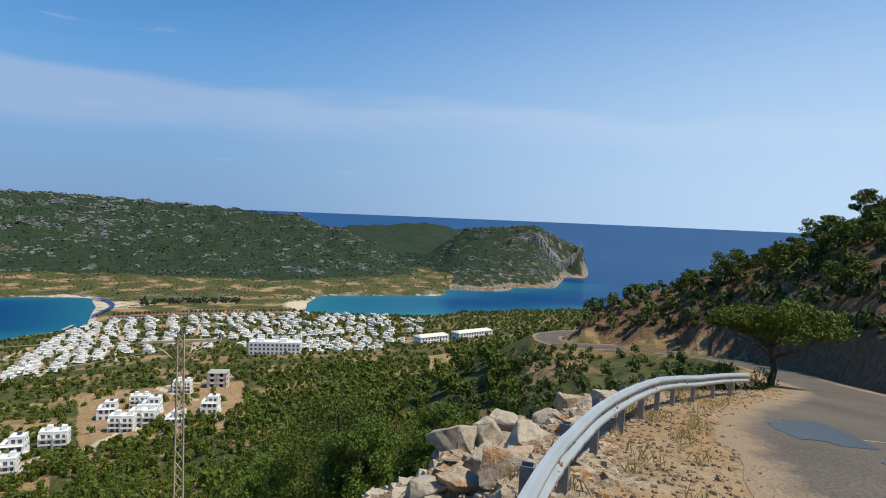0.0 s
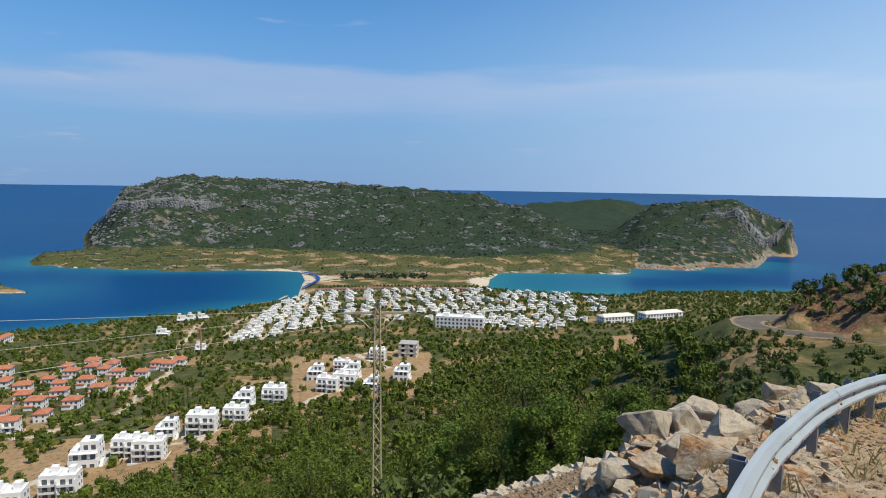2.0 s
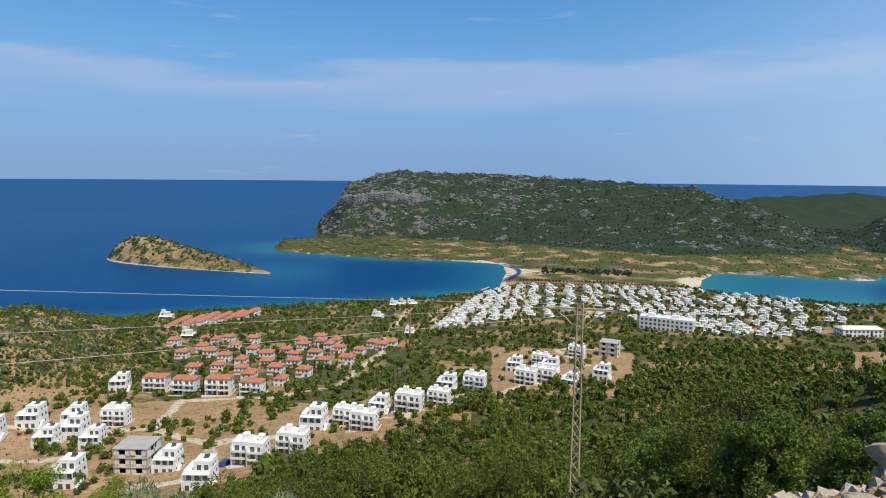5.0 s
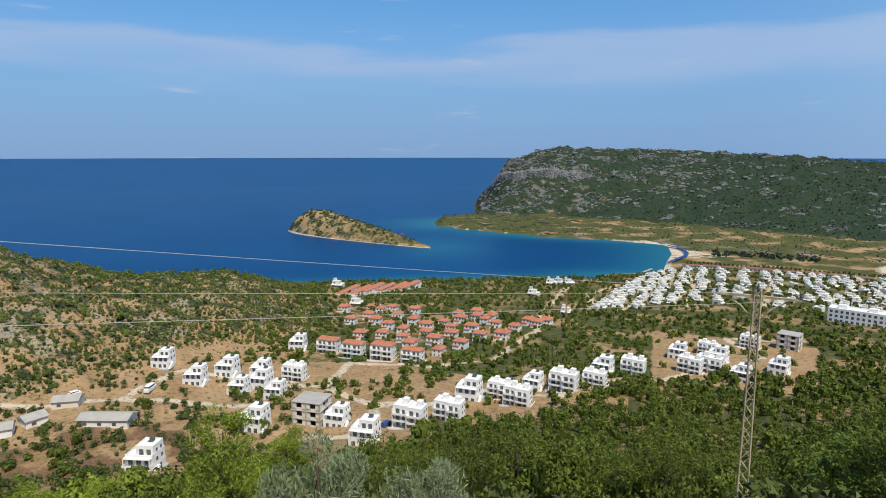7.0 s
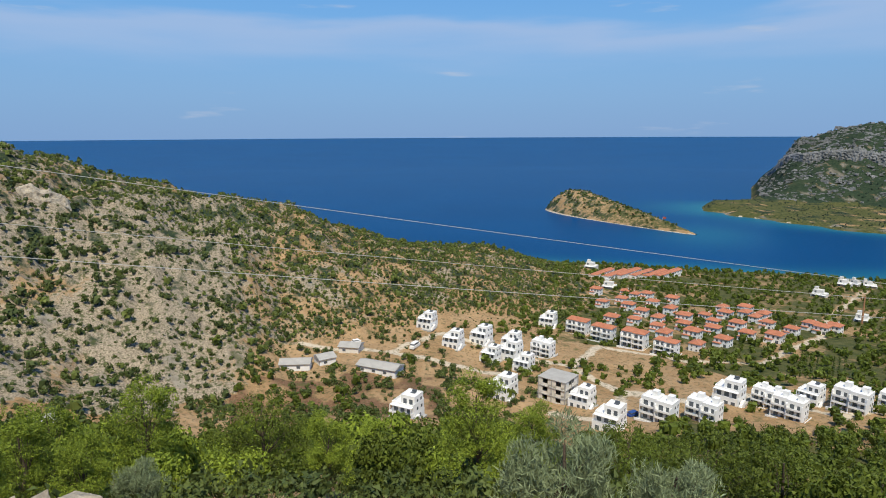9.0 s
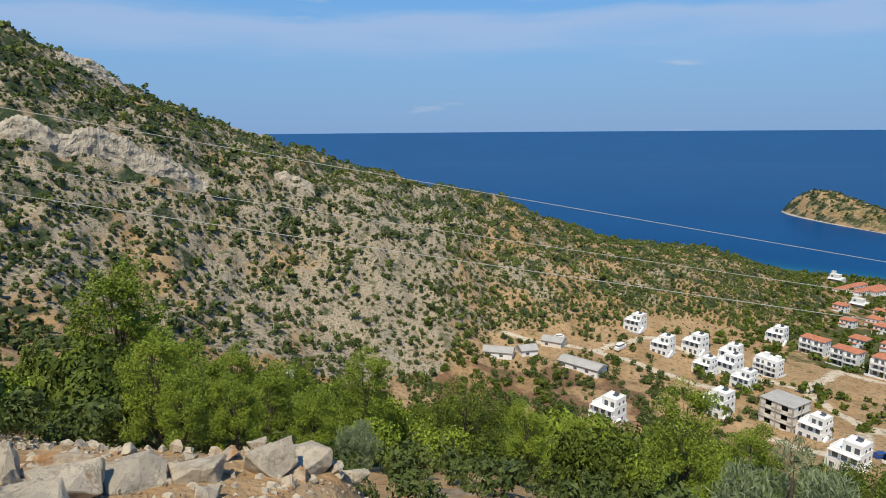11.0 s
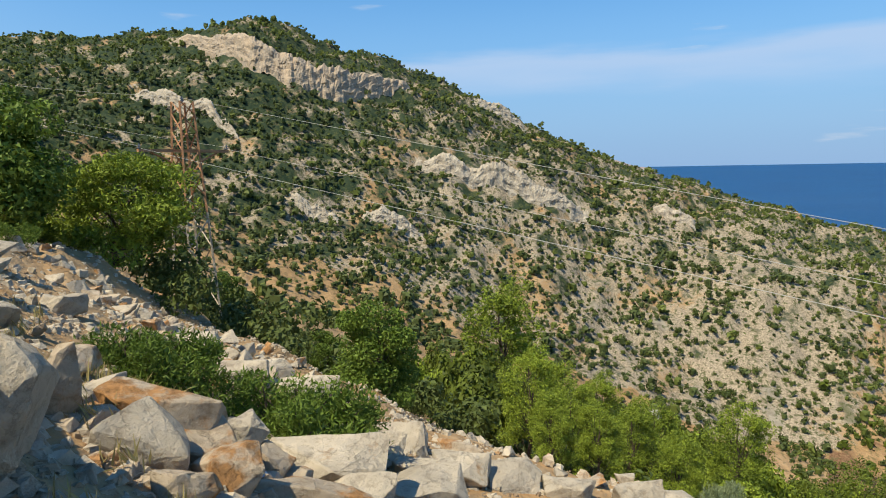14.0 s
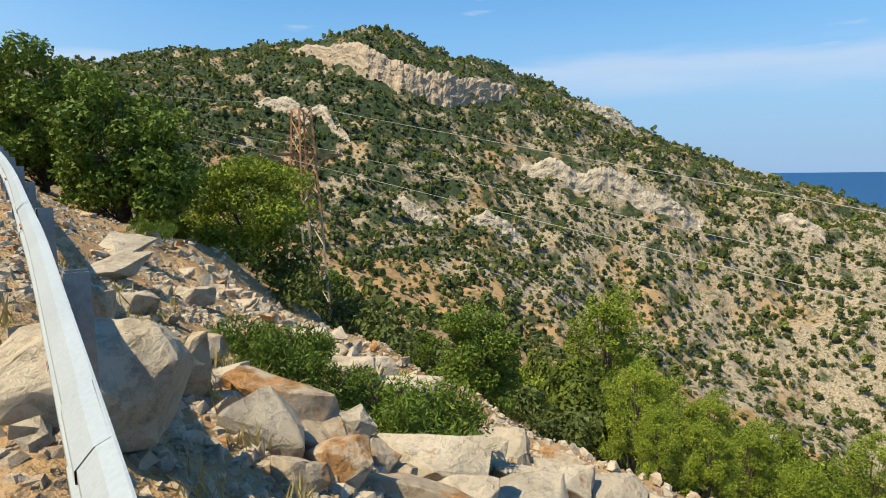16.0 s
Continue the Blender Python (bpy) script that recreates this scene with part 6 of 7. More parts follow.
    for q, w in ((s_at, w) for s_at, w in zip(list(np.arange(52.0, 56.6, 0.42)) + [45.3, 45.36], [0.05, 0.12, 0.06, 0.1, 0.04, 0.14, 0.07, 0.05, 0.11, 0.06, 0.09, 0.1, 0.07])):
        i = min(int(np.searchsorted(s, q)), n - 2)
        g = (q - s[i - 1]) / max(s[i] - s[i - 1], 0.01)
        c, cz = RAIL[i - 1] * (1 - g) + RAIL[i] * g, base[i - 1] * (1 - g) + base[i] * g
        skew = rs.uniform(-0.04, 0.04)
        quad = [(c[0] + d[i, 0] * e + nrm[i, 0] * o, c[1] + d[i, 1] * e + nrm[i, 1] * o, cz + h) for e, o, h in ((-w / 2, -0.0795, 0.503), (w / 2, -0.0795, 0.503), (w / 2 + skew, -0.0795, 0.527), (-w / 2 + skew, -0.0795, 0.527))]
        part("paint_mark", mesh_from("paint_mark", quad, [(0, 1, 2, 3)], PAINT), v, "faded red spray paint mark")
    return v


build_rail()


def rock_mesh(rs, sx, sy, sz, material, rough=0.05, n=13, cuts=2):
    """A broken block: hull of random corners, its edges worn off, its faces pitted and stepped."""
    bm = bmesh.new()
    p = rs.uniform(-1, 1, (n, 3))
    if n > 20:
        p /= np.linalg.norm(p, axis=1)[:, None]
    else:
        p /= np.maximum(np.abs(p).max(axis=1), 0.35)[:, None]
    p *= rs.uniform(0.74 if n < 20 else 0.92, 1.0, (n, 1))
    for q in p:
        bm.verts.new((q[0] * sx / 2, q[1] * sy / 2, q[2] * sz / 2))
    ret = bmesh.ops.convex_hull(bm, input=bm.verts)
    bmesh.ops.delete(bm, geom=[g for g in ret["geom_interior"] if isinstance(g, bmesh.types.BMVert)], context='VERTS')
    bmesh.ops.dissolve_limit(bm, angle_limit=radians(14), verts=bm.verts, edges=bm.edges)
    s = min(sx, sy, sz)
    bmesh.ops.bevel(bm, geom=bm.edges, offset=0.022 * s, segments=1, affect='EDGES')
    bmesh.ops.triangulate(bm, faces=bm.faces)
    for _ in range(2):
        long_edges = [e for e in bm.edges if e.calc_length() > max(sx, sy, sz) / (2.2 * cuts)]
        if long_edges:
            bmesh.ops.subdivide_edges(bm, edges=long_edges, cuts=1)
            bmesh.ops.triangulate(bm, faces=bm.faces)
    off = Vector((sx * 31, sy * 17, sz * 11))
    for v in bm.verts:
        q = v.co / max(s, 0.1)
        k = noise.noise_vector(q * 1.7 + off) + 0.55 * noise.noise_vector(q * 4.3 + off) + 0.3 * noise.noise_vector(q * 9.0 + off)
        v.co += k * s * rough * 1.5
        # bedding steps
        v.co.z += 0.5 * rough * s * math.sin(q.z * 7.0 + 2.0 * noise.noise(q * 1.2 + off))
    me = bpy.data.meshes.new("boulder")
    bm.to_mesh(me)
    bm.free()
    me.materials.append(material)
    return me


def boulder(az, d, sx, sy, sz, yaw, material, label, tilt=0.0, sink=0.3, seed=0, lift=0.0):
    rs = np.random.RandomState(seed)
    x, y = spot(az, d)
    ob = new("boulder", rock_mesh(rs, sx, sy, sz, material, 0.045, 46 if az == 166.6 else 14, 4))
    ob.matrix_basis = pose(x, y, hz(x, y) + sz * (0.5 - sink) + lift, tilt, tilt * 0.5, az + yaw)
    return tagged(ob, label, "boulder", "boulders beside the road")


PALE = "pale angular limestone boulder on the rubble bank"
GREYB = "grey angular limestone boulder on the rubble bank"
RUSTB = "rust-stained limestone block on the rubble bank"
for k, (az, d, sx, sy, sz, yaw, kind, tilt) in enumerate((
        (-9.6, 9.0, 1.0, 0.8, 0.85, 10, 0, 12), (-8.2, 11.2, 1.0, 0.7, 0.65, 0, 0, 5), (-3.3, 9.4, 1.1, 0.6, 0.55, -12, 1, -6), (-16.6, 13.6, 0.8, 0.6, 0.6, 30, 0, 8), (0.8, 8.6, 0.5, 0.5, 0.45, 0, 0, 5),
        (-1.6, 8.0, 0.9, 0.7, 0.55, 20, 1, -10), (6.0, 7.0, 0.8, 0.6, 0.5, 40, 0, 12), (-6.5, 9.6, 0.75, 0.6, 0.6, 60, 0, -8), (1.9, 6.9, 1.1, 0.7, 0.5, 15, 1, 6), (-4.8, 7.9, 0.9, 0.6, 0.5, -30, 2, 14))):
    boulder(az, d, 0.8 * sx, 0.8 * sy, 0.85 * sz, yaw, (ROCK, ROCK_GREY, ROCK_RUST)[kind], (PALE, GREYB, RUSTB)[kind], tilt, 0.22, 40 + k)
for k, (az, d, sx, sy, sz, yaw, kind, tilt) in enumerate((
        (-8.8, 7.8, 0.7, 0.6, 0.5, 0, 2, 5), (-11.6, 11.6, 0.6, 0.5, 0.5, 20, 0, 5), (-14.0, 14.2, 0.9, 0.7, 0.6, 0, 2, 8), (-6.0, 8.6, 0.6, 0.5, 0.5, 45, 1, 10), (4.0, 6.2, 0.9, 0.7, 0.5, 10, 1, 8))):
    boulder(az, d, sx, sy, sz, yaw, (ROCK, ROCK_GREY, ROCK_RUST)[kind], (PALE, GREYB, RUSTB)[kind], tilt, 0.25, 60 + k)
# the bank past the lookout: blocks big and small, from the rail outwards
for k, (az, d, sx, sy, sz, yaw, kind, tilt) in enumerate((
        (166.6, 4.1, 1.2, 0.85, 0.85, 10, 0, 4), (159.4, 5.55, 0.36, 0.34, 0.85, 10, 2, 12), (165.9, 6.6, 0.62, 0.5, 0.6, 20, 2, 8), (152.6, 5.7, 1.0, 0.7, 0.75, -35, 2, 20), (149.3, 5.6, 0.9, 0.7, 0.6, -15, 2, 16), (151.0, 4.55, 0.55, 0.45, 0.4, 15, 2, 10),
        (146.3, 6.2, 0.5, 0.42, 0.6, 30, 1, 10), (154.5, 5.15, 0.7, 0.55, 0.55, 0, 1, 6), (139.1, 6.6, 1.55, 0.95, 0.6, -8, 0, 5), (140.8, 5.35, 1.15, 0.7, 0.5, 15, 2, 8), (131.0, 7.1, 1.45, 0.9, 0.55, 12, 1, -6),
        (129.0, 8.5, 1.1, 0.8, 0.55, -15, 1, 8), (126.0, 8.7, 0.95, 0.7, 0.55, 0, 0, 8), (121.0, 9.0, 1.0, 0.7, 0.5, 25, 1, 10), (116.0, 9.1, 0.9, 0.7, 0.5, -20, 1, 6), (110.0, 9.3, 1.0, 0.75, 0.55, 10, 1, -8), (106.0, 9.8, 0.8, 0.65, 0.5, 30, 1, 10),
        (102.0, 10.2, 0.7, 0.55, 0.45, 0, 0, 8), (164.6, 10.3, 0.75, 1.9, 0.35, -30, 1, 8), (162.7, 8.5, 0.5, 0.45, 0.4, 25, 1, 6), (161.8, 6.5, 0.4, 0.4, 0.4, 0, 1, 10), (163.4, 14.0, 0.9, 2.3, 0.4, -25, 1, 8), (157.5, 7.4, 0.6, 0.5, 0.4, 40, 2, 8),
        (147.4, 5.0, 0.6, 0.5, 0.45, 20, 2, 8), (156.3, 6.2, 0.55, 0.5, 0.4, 0, 0, 6), (143.6, 6.0, 0.45, 0.4, 0.4, 50, 2, 8), (135.6, 6.0, 0.7, 0.55, 0.4, 0, 0, 8), (134.5, 8.8, 1.3, 0.8, 0.6, 20, 0, 6), (145.5, 11.8, 1.2, 0.8, 0.75, 0, 1, 8),
        (140.5, 11.4, 1.5, 0.8, 0.7, -10, 0, 6), (137.2, 10.6, 1.1, 0.7, 0.6, 20, 0, 8), (131.2, 10.0, 1.0, 0.7, 0.6, 0, 1, 6), (125.6, 10.0, 0.9, 0.7, 0.5, 30, 2, 8), (148.5, 13.5, 1.0, 0.8, 0.6, 0, 0, 8), (142.5, 14.8, 1.2, 0.8, 0.6, 15, 0, 10), (158.0, 11.5, 0.8, 0.6, 0.5, 0, 1, 6))):
    boulder(az, d, sx, sy, sz, yaw, (ROCK, ROCK_GREY, ROCK_RUST)[kind], (PALE, GREYB, RUSTB)[kind], tilt * 1.2, 0.28, 80 + k)


def build_rubble():
    rs = np.random.RandomState(77)
    # loose blocks that can be told apart
    made = []
    mats = (ROCK, ROCK_RUST, ROCK_RUST, ROCK_GREY)
    for k in range(16):
        made.append(rock_mesh(rs, 1.0, rs.uniform(0.6, 0.95), rs.uniform(0.5, 0.85), mats[k % 4], 0.06, 11, 1))

    def block(az, d, s):
        x, y = spot(az, d)
        k = rs.randint(16)
        ob = new("loose_rock", made[k])
        ob.matrix_basis = pose(x, y, hz(x, y) + s * 0.16, rs.uniform(-18, 18), rs.uniform(-18, 18), rs.uniform(0, 360)) @ Matrix.Diagonal((s, s, s, 1))
        tagged(ob, (PALE, RUSTB, RUSTB, GREYB)[k % 4].replace("boulder", "loose rock").replace("block", "loose rock"), "rock", "loose rocks on the bank")

    for _ in range(85):
        az = rs.uniform(-17, 11)
        rail_d = np.interp(az, (-17, -11, -5, 4, 12), (11.5, 7.2, 6.2, 5.6, 5))
        block(az, rs.uniform(rail_d, np.interp(az, (-17, 0, 12), (16, 10, 8.2))), rs.uniform(0.18, 0.55) ** 1.0)
    for _ in range(110):
        az = rs.uniform(103, 167)
        d = np.interp(az, (103, 125, 140, 150, 167), (10.5, 10.5, 12, 14, 12)) + rs.normal() * np.interp(az, (103, 125, 150, 167), (0.9, 1.6, 4.5, 6))
        d = max(d, np.interp(az, (103, 140, 160, 167), (8.5, 6, 5.5, 6)))
        block(az, d, rs.uniform(0.12, 0.45))
    # the pale stream of stones further down the bank
    for _ in range(150):
        az = rs.uniform(139, 161)
        d = np.interp(az, (139, 147, 155, 161), (14, 15, 18, 23)) + rs.normal() * 2.6
        block(az, d, rs.uniform(0.2, 0.62))

    # gravel and chippings, far too many to count
    tv = np.array([(-1, -0.8, -0.3), (0.9, -1, -0.3), (1, 0.8, -0.3), (-0.8, 1, -0.3), (-0.6, -0.5, 0.55), (0.6, -0.6, 0.7), (0.55, 0.5, 0.5), (-0.5, 0.6, 0.75)])
    tf = np.array([(4, 5, 6, 7), (0, 1, 5, 4), (1, 2, 6, 5), (2, 3, 7, 6), (3, 0, 4, 7)])

    def chips(name, spots, lo, hi, material, label):
        n = len(spots)
        s = rs.uniform(lo ** 0.5, hi ** 0.5, n) ** 2
        a = rs.rand(n) * 6.283
        shape = rs.uniform(0.6, 1.2, (n, 1, 3)) * (tv[None] + rs.uniform(-0.2, 0.2, (n, 8, 3)))
        x = (shape[:, :, 0] * np.cos(a)[:, None] - shape[:, :, 1] * np.sin(a)[:, None]) * s[:, None] + spots[:, 0:1]
        y = (shape[:, :, 0] * np.sin(a)[:, None] + shape[:, :, 1] * np.cos(a)[:, None]) * s[:, None] + spots[:, 1:2]
        z = shape[:, :, 2] * s[:, None] + spots[:, 2:3]
        f = (tf[None] + (np.arange(n) * 8)[:, None, None]).reshape(-1, 4)
        tagged(new(name, mesh_from(name, np.stack([x, y, z], -1).reshape(-1, 3), f, material)), label, "gravel", kind="stuff")

    p, az, d = sow(rs, 22000, -40, 12, 3, 30, lambda az, d, x, y: np.clip(9.0 / d, 0, 1))
    dist, _, side = near_line(p[:, 0], p[:, 1], ROAD_LINE, ROAD_Z)
    ok = (dist > 2.0 + 1.4 * rs.rand(len(p)) ** 0.5) & (side > 0)
    chips("shoulder_gravel", p[ok], 0.012, 0.06, GRAVEL, "loose gravel and stone chips on the road shoulder")
    p, az, d = sow(rs, 24000, 98, 174, 3, 30, lambda az, d, x, y: np.clip(10.0 / d, 0, 1) * np.where(az < 125, d < 13, 1))
    chips("bank_rubble", p[::2], 0.015, 0.10, ROCK, "pale broken limestone rubble on the bank")
    chips("bank_chips", p[1::2], 0.008, 0.05, GRAVEL, "brown stone chips and grit on the bank")
    p, az, d = sow(rs, 6500, 128, 176, 2.6, 11, lambda az, d, x, y: np.clip(6.0 / d, 0, 1) * (0.55 + 0.6 * fract(x, y, 3, 95)))
    dist, _, _ = near_line(p[:, 0], p[:, 1], ROAD_LINE, ROAD_Z)
    p = p[dist > 5.0]
    chips("foot_rubble", p[::2], 0.012, 0.085, ROCK_RUST, "rust-stained stones packed between the boulders")
    chips("foot_rubble", p[1::3], 0.015, 0.09, ROCK, "pale broken stones packed between the boulders")
    p, az, d = sow(rs, 7000, -18, 13, 4.5, 16, lambda az, d, x, y: (d < np.interp(az, (-17, 0, 12), (16, 10.5, 9))) * 1.0)
    chips("pile_rubble", p, 0.02, 0.14, ROCK_RUST, "broken stained limestone rubble among boulders")
    p, az, d = sow(rs, 5000, -20, 12, 14, 60, lambda az, d, x, y: 0.5 + 0 * x)
    dist, _, side = near_line(p[:, 0], p[:, 1], ROAD_LINE, ROAD_Z)
    chips("slope_rubble", p[dist > 5], 0.05, 0.3, ROCK, "stones scattered down the bank below the road")


build_rubble()


def tube(pts, r0, r1, sides=6):
    """Vertices and faces of a tapered tube along points."""
    p = np.array(pts, float)
    n = len(p)
    d = np.gradient(p, axis=0)
    d /= np.linalg.norm(d, axis=1)[:, None] + 1e-9
    up = np.where(np.abs(d[:, 2:3]) > 0.9, np.array([[1.0, 0, 0]]), np.array([[0, 0, 1.0]]))
    a = np.cross(d, up)
    a /= np.linalg.norm(a, axis=1)[:, None] + 1e-9
    b = np.cross(d, a)
    r = np.linspace(r0, r1, n)[:, None, None]
    th = np.linspace(0, 2 * np.pi, sides, endpoint=False)
    ring = p[:, None] + r * (a[:, None] * np.cos(th)[None, :, None] + b[:, None] * np.sin(th)[None, :, None])
    f = [(i * sides + j, i * sides + (j + 1) % sides, (i + 1) * sides + (j + 1) % sides, (i + 1) * sides + j) for i in range(n - 1) for j in range(sides)]
    f.append(tuple(range(sides))[::-1])
    f.append(tuple((n - 1) * sides + j for j in range(sides)))
    return ring.reshape(-1, 3), f


def tubes_mesh(name, list_of, material, sides=5):
    V, F, n = [], [], 0
    for pts, r0, r1 in list_of:
        v, f = tube(pts, r0, r1, sides)
        V.append(v)
        F += [tuple(i + n for i in q) for q in f]
        n += len(v)
    return mesh_from(name, np.vstack(V), F, material)


def lattice_pylon(m, height, base_w, top_w, arm, arm_z, label, low_mat, top_mat, swap, thick):
    """Square lattice mast of angle steel with a crossarm on struts, insulators at the ends."""
    v = thing("lattice_pylon", label, "pylon", m, "lattice pylons")

    def corner(z, k):
        w = (base_w + (top_w - base_w) * z / height) / 2
        return ((-w, w, w, -w)[k], (-w, -w, w, w)[k], z)

    for k in range(4):
        for z0, z1, mt in ((0, swap, low_mat), (swap, height, top_mat)):
            part("leg", tubes_mesh("leg", [([corner(z0, k), corner((z0 + z1) / 2, k), corner(z1, k)], thick, thick * 0.9)], mt, 4), v)
    z = 0.6
    while z < height - 0.3:
        step = max(0.55, (base_w + (top_w - base_w) * z / height) * 1.05)
        z1 = min(z + step, height)
        for k in range(4):
            q = (k + 1) % 4
            a, b = (corner(z, k), corner(z1, q)) if int(z * 3) % 2 else (corner(z, q), corner(z1, k))
            part("brace", tubes_mesh("brace", [([a, tuple((i + j) / 2 for i, j in zip(a, b)), b], thick * 0.55, thick * 0.55)], low_mat if z < swap else top_mat, 4), v)
        z = z1
    part("crossarm", join_boxes("crossarm", [(-arm, -0.09, arm_z, arm, 0.09, arm_z + 0.06 * arm)], top_mat), v)
    for s in (-1, 1):
        part("strut", tubes_mesh("strut", [([(s * arm * 0.75, 0, arm_z), (s * arm * 0.4, 0, arm_z - 0.4), (s * top_w * 0.5, 0, arm_z - 1.0)], 0.02 * arm, 0.02 * arm)], top_mat, 4), v)
    for x, z in ((-arm * 0.97, arm_z + 0.06 * arm), (arm * 0.97, arm_z + 0.06 * arm), (0, height)):
        ins = [([(x, 0, z), (x, 0, z + 0.12), (x, 0, z + 0.28)], 0.05, 0.04), ([(x, 0, z + 0.05), (x, 0, z + 0.09)], 0.11, 0.09), ([(x, 0, z + 0.15), (x, 0, z + 0.19)], 0.1, 0.08)]
        part("insulator", tubes_mesh("insulator", ins, GLASS, 8), v, "dark ceramic insulator")
    return v


DULL_STEEL = mat("dull_weathered_steel", (0.62, 0.56, 0.40), 0.7, metal=0.1, scale=2, fine=9, bump=0.2, dark=(0.26, 0.19, 0.11))
PA, PB = spot(21.7, 31.0), spot(148.1, 36.0)
ZA, ZB = hz(*PA) - 0.3, hz(*PB) - 0.3
HA, HB = 123.9 - ZA, 133.6 - ZB
WIRE_YAW = math.degrees(math.atan2(PB[1] - PA[1], PB[0] - PA[0])) - 90
lattice_pylon(pose(*PA, ZA, 0, 0, WIRE_YAW + 28), HA, 0.46, 0.27, 1.75, HA - 0.35, "slim lattice power pylon with dull weathered paint", DULL_STEEL, DULL_STEEL, HA * 0.82, 0.046)
lattice_pylon(pose(*PB, ZB, 0, 0, WIRE_YAW + 8), HB, 1.7, 0.75, 2.6, HB - 2.6, "rusty lattice power pylon with pale lower legs", PALE_STEEL, RUST, HB * 0.5, 0.075)


def wire(name, a, b, sag, label, r=0.007):
    pts = [(a[0] + (b[0] - a[0]) * t, a[1] + (b[1] - a[1]) * t, a[2] + (b[2] - a[2]) * t - 4 * sag * t * (1 - t)) for t in np.linspace(0, 1, 25)]
    tagged(new(name, tubes_mesh(name, [(pts, r, r)], WIRE, 5)), label, "cable", "power cables")


def arm_end(pt, z, yaw, off):
    return (pt[0] + math.cos(radians(yaw)) * off, pt[1] + math.sin(radians(yaw)) * off, z)


for off_a, off_b, za, zb in ((-1.7, -2.5, 123.6, 131.2), (1.7, 2.5, 123.6, 131.2), (0, 0, 123.85, 133.8)):
    wire("power_cable", arm_end(PA, za, WIRE_YAW + 28, off_a), arm_end(PB, zb, WIRE_YAW + 8, off_b), 0.15, "thin bare power cable between two pylons")
# the line runs on up the hill past the pylon
far_x, far_y = spot(172, 95)
for off in (-2.5, 2.5, 0):
    wire("power_cable", arm_end(PB, 133.85 if off == 0 else 131.3, WIRE_YAW + 8, off), (far_x + off, far_y, hz(far_x, far_y) + 11), 1.2, "thin bare power cable running on up the slope")
far_x, far_y = spot(37.6, 424)
wood = thing("utility_pole", "tall brown utility pole beside a valley lane", "utility pole", pose(far_x, far_y, hz(far_x, far_y) - 0.3))
part("shaft", tubes_mesh("shaft", [([(0, 0, 0), (0, 0, 8), (0, 0, 17)], 0.55, 0.4)], RUST, 8), wood)


# ---- single trees and bushes near the road ----
def limb_line(rs, a, b, wob, n=5):
    t = np.linspace(0, 1, n)[:, None]
    p = np.array(a) * (1 - t) + np.array(b) * t
    p[1:-1] += rs.normal(size=(n - 2, 3)) * wob
    return [tuple(q) for q in p]


def tree_parts(v, seed, height, radius, crown_low, leaf, aspect, material, lumps, per, flat=0.7, lean=0.0, up=0.0, trunk=0.14, hollow=0.4):
    """Trunk, limbs and a crown of leaf clumps carried at the limbs' ends."""
    rs = np.random.RandomState(seed)
    top = (lean, lean * 0.4, height * 0.86)
    tl = limb_line(rs, (0, 0, -0.4), top, 0.05 * height ** 0.5, 7)
    part("trunk", tubes_mesh("trunk", [(tl, trunk, trunk * 0.3)], BARK, 7), v)
    limbs, V, F, n = [], [], [], 0
    for k in range(lumps):
        th = k * 2.4 + rs.rand()
        hz_ = rs.uniform(crown_low, 1.0)
        wide = radius * (0.35 + 0.65 * math.sin(math.pi * min(1.0, 0.18 + 0.82 * (1 - (hz_ - crown_low) / (1 - crown_low + 1e-6)) ** 0.8) * 0.62)) * rs.uniform(0.45, 0.95)
        c = np.array((lean * hz_ + wide * math.cos(th), lean * 0.4 * hz_ + wide * math.sin(th), height * hz_ - radius * 0.1))
        r = radius * rs.uniform(0.26, 0.42)
        root = np.array(tl[min(5, max(1, int(hz_ * 5)))])
        limbs.append((limb_line(rs, root * 0.9 + np.array((0, 0, -0.2)), c, 0.06 * radius, 4), trunk * 0.2, 0.01))
        p = ball_points(rs, per, hollow)
        q = rand_tris(rs, c + p * r * np.array((1, 1, flat)), leaf, aspect, up, p, 0.0 if up else 0.42)
        V.append(q)
        F.append(np.arange(len(q)).reshape(-1, 3) + n)
        n += len(q)
    for lb in limbs[:8]:
        part("limb", tubes_mesh("limb", [lb], BARK, 5), v)
    part("twig_frame", tubes_mesh("twig_frame", limbs[8:], BARK, 4), v)
    part("crown", mesh_from("crown", np.vstack(V), np.vstack(F), material), v)
    return v


def plant(name, label, category, az, d, seed, height, radius, low, leaf, aspect, material, lumps, per, group="", turn=0.0, **kw):
    x, y = spot(az, d)
    v = thing(name, label, category, pose(x, y, hz(x, y), 0, 0, turn), group)
    return tree_parts(v, seed, height, radius, low, leaf, aspect, material, lumps, per, **kw)


def repeat(ob, places):
    for az, d, turn, s in places:
        x, y = spot(az, d)
        c = copy_thing(ob, pose(x, y, hz(x, y), 0, 0, turn))
        c.scale = (s, s, s)


# pines on the bank below, seen from close by
pine_a = plant("pine_tree", "young pine with bright green needles on the slope", "pine tree", 121, 44, 1, 12.5, 3.0, 0.2, 0.21, 0.42, PINE_LIGHT, 46, 300, "pines below the road", trunk=0.2, flat=0.8)
repeat(pine_a, ((69.5, 27, 60, 0.5), (84, 32, 200, 0.42), (116, 33, 140, 0.5), (100, 40, 30, 0.62), (64, 40, 300, 0.55), (112, 46, 15, 0.62), (79.5, 38, 80, 0.4), (107, 36, 250, 0.5), (118.5, 24, 20, 0.4), (114.5, 27, 90, 0.38), (116.5, 21, 160, 0.26), (112, 24, 220, 0.32), (109, 29, 10, 0.42), (105, 26, 300, 0.34)))
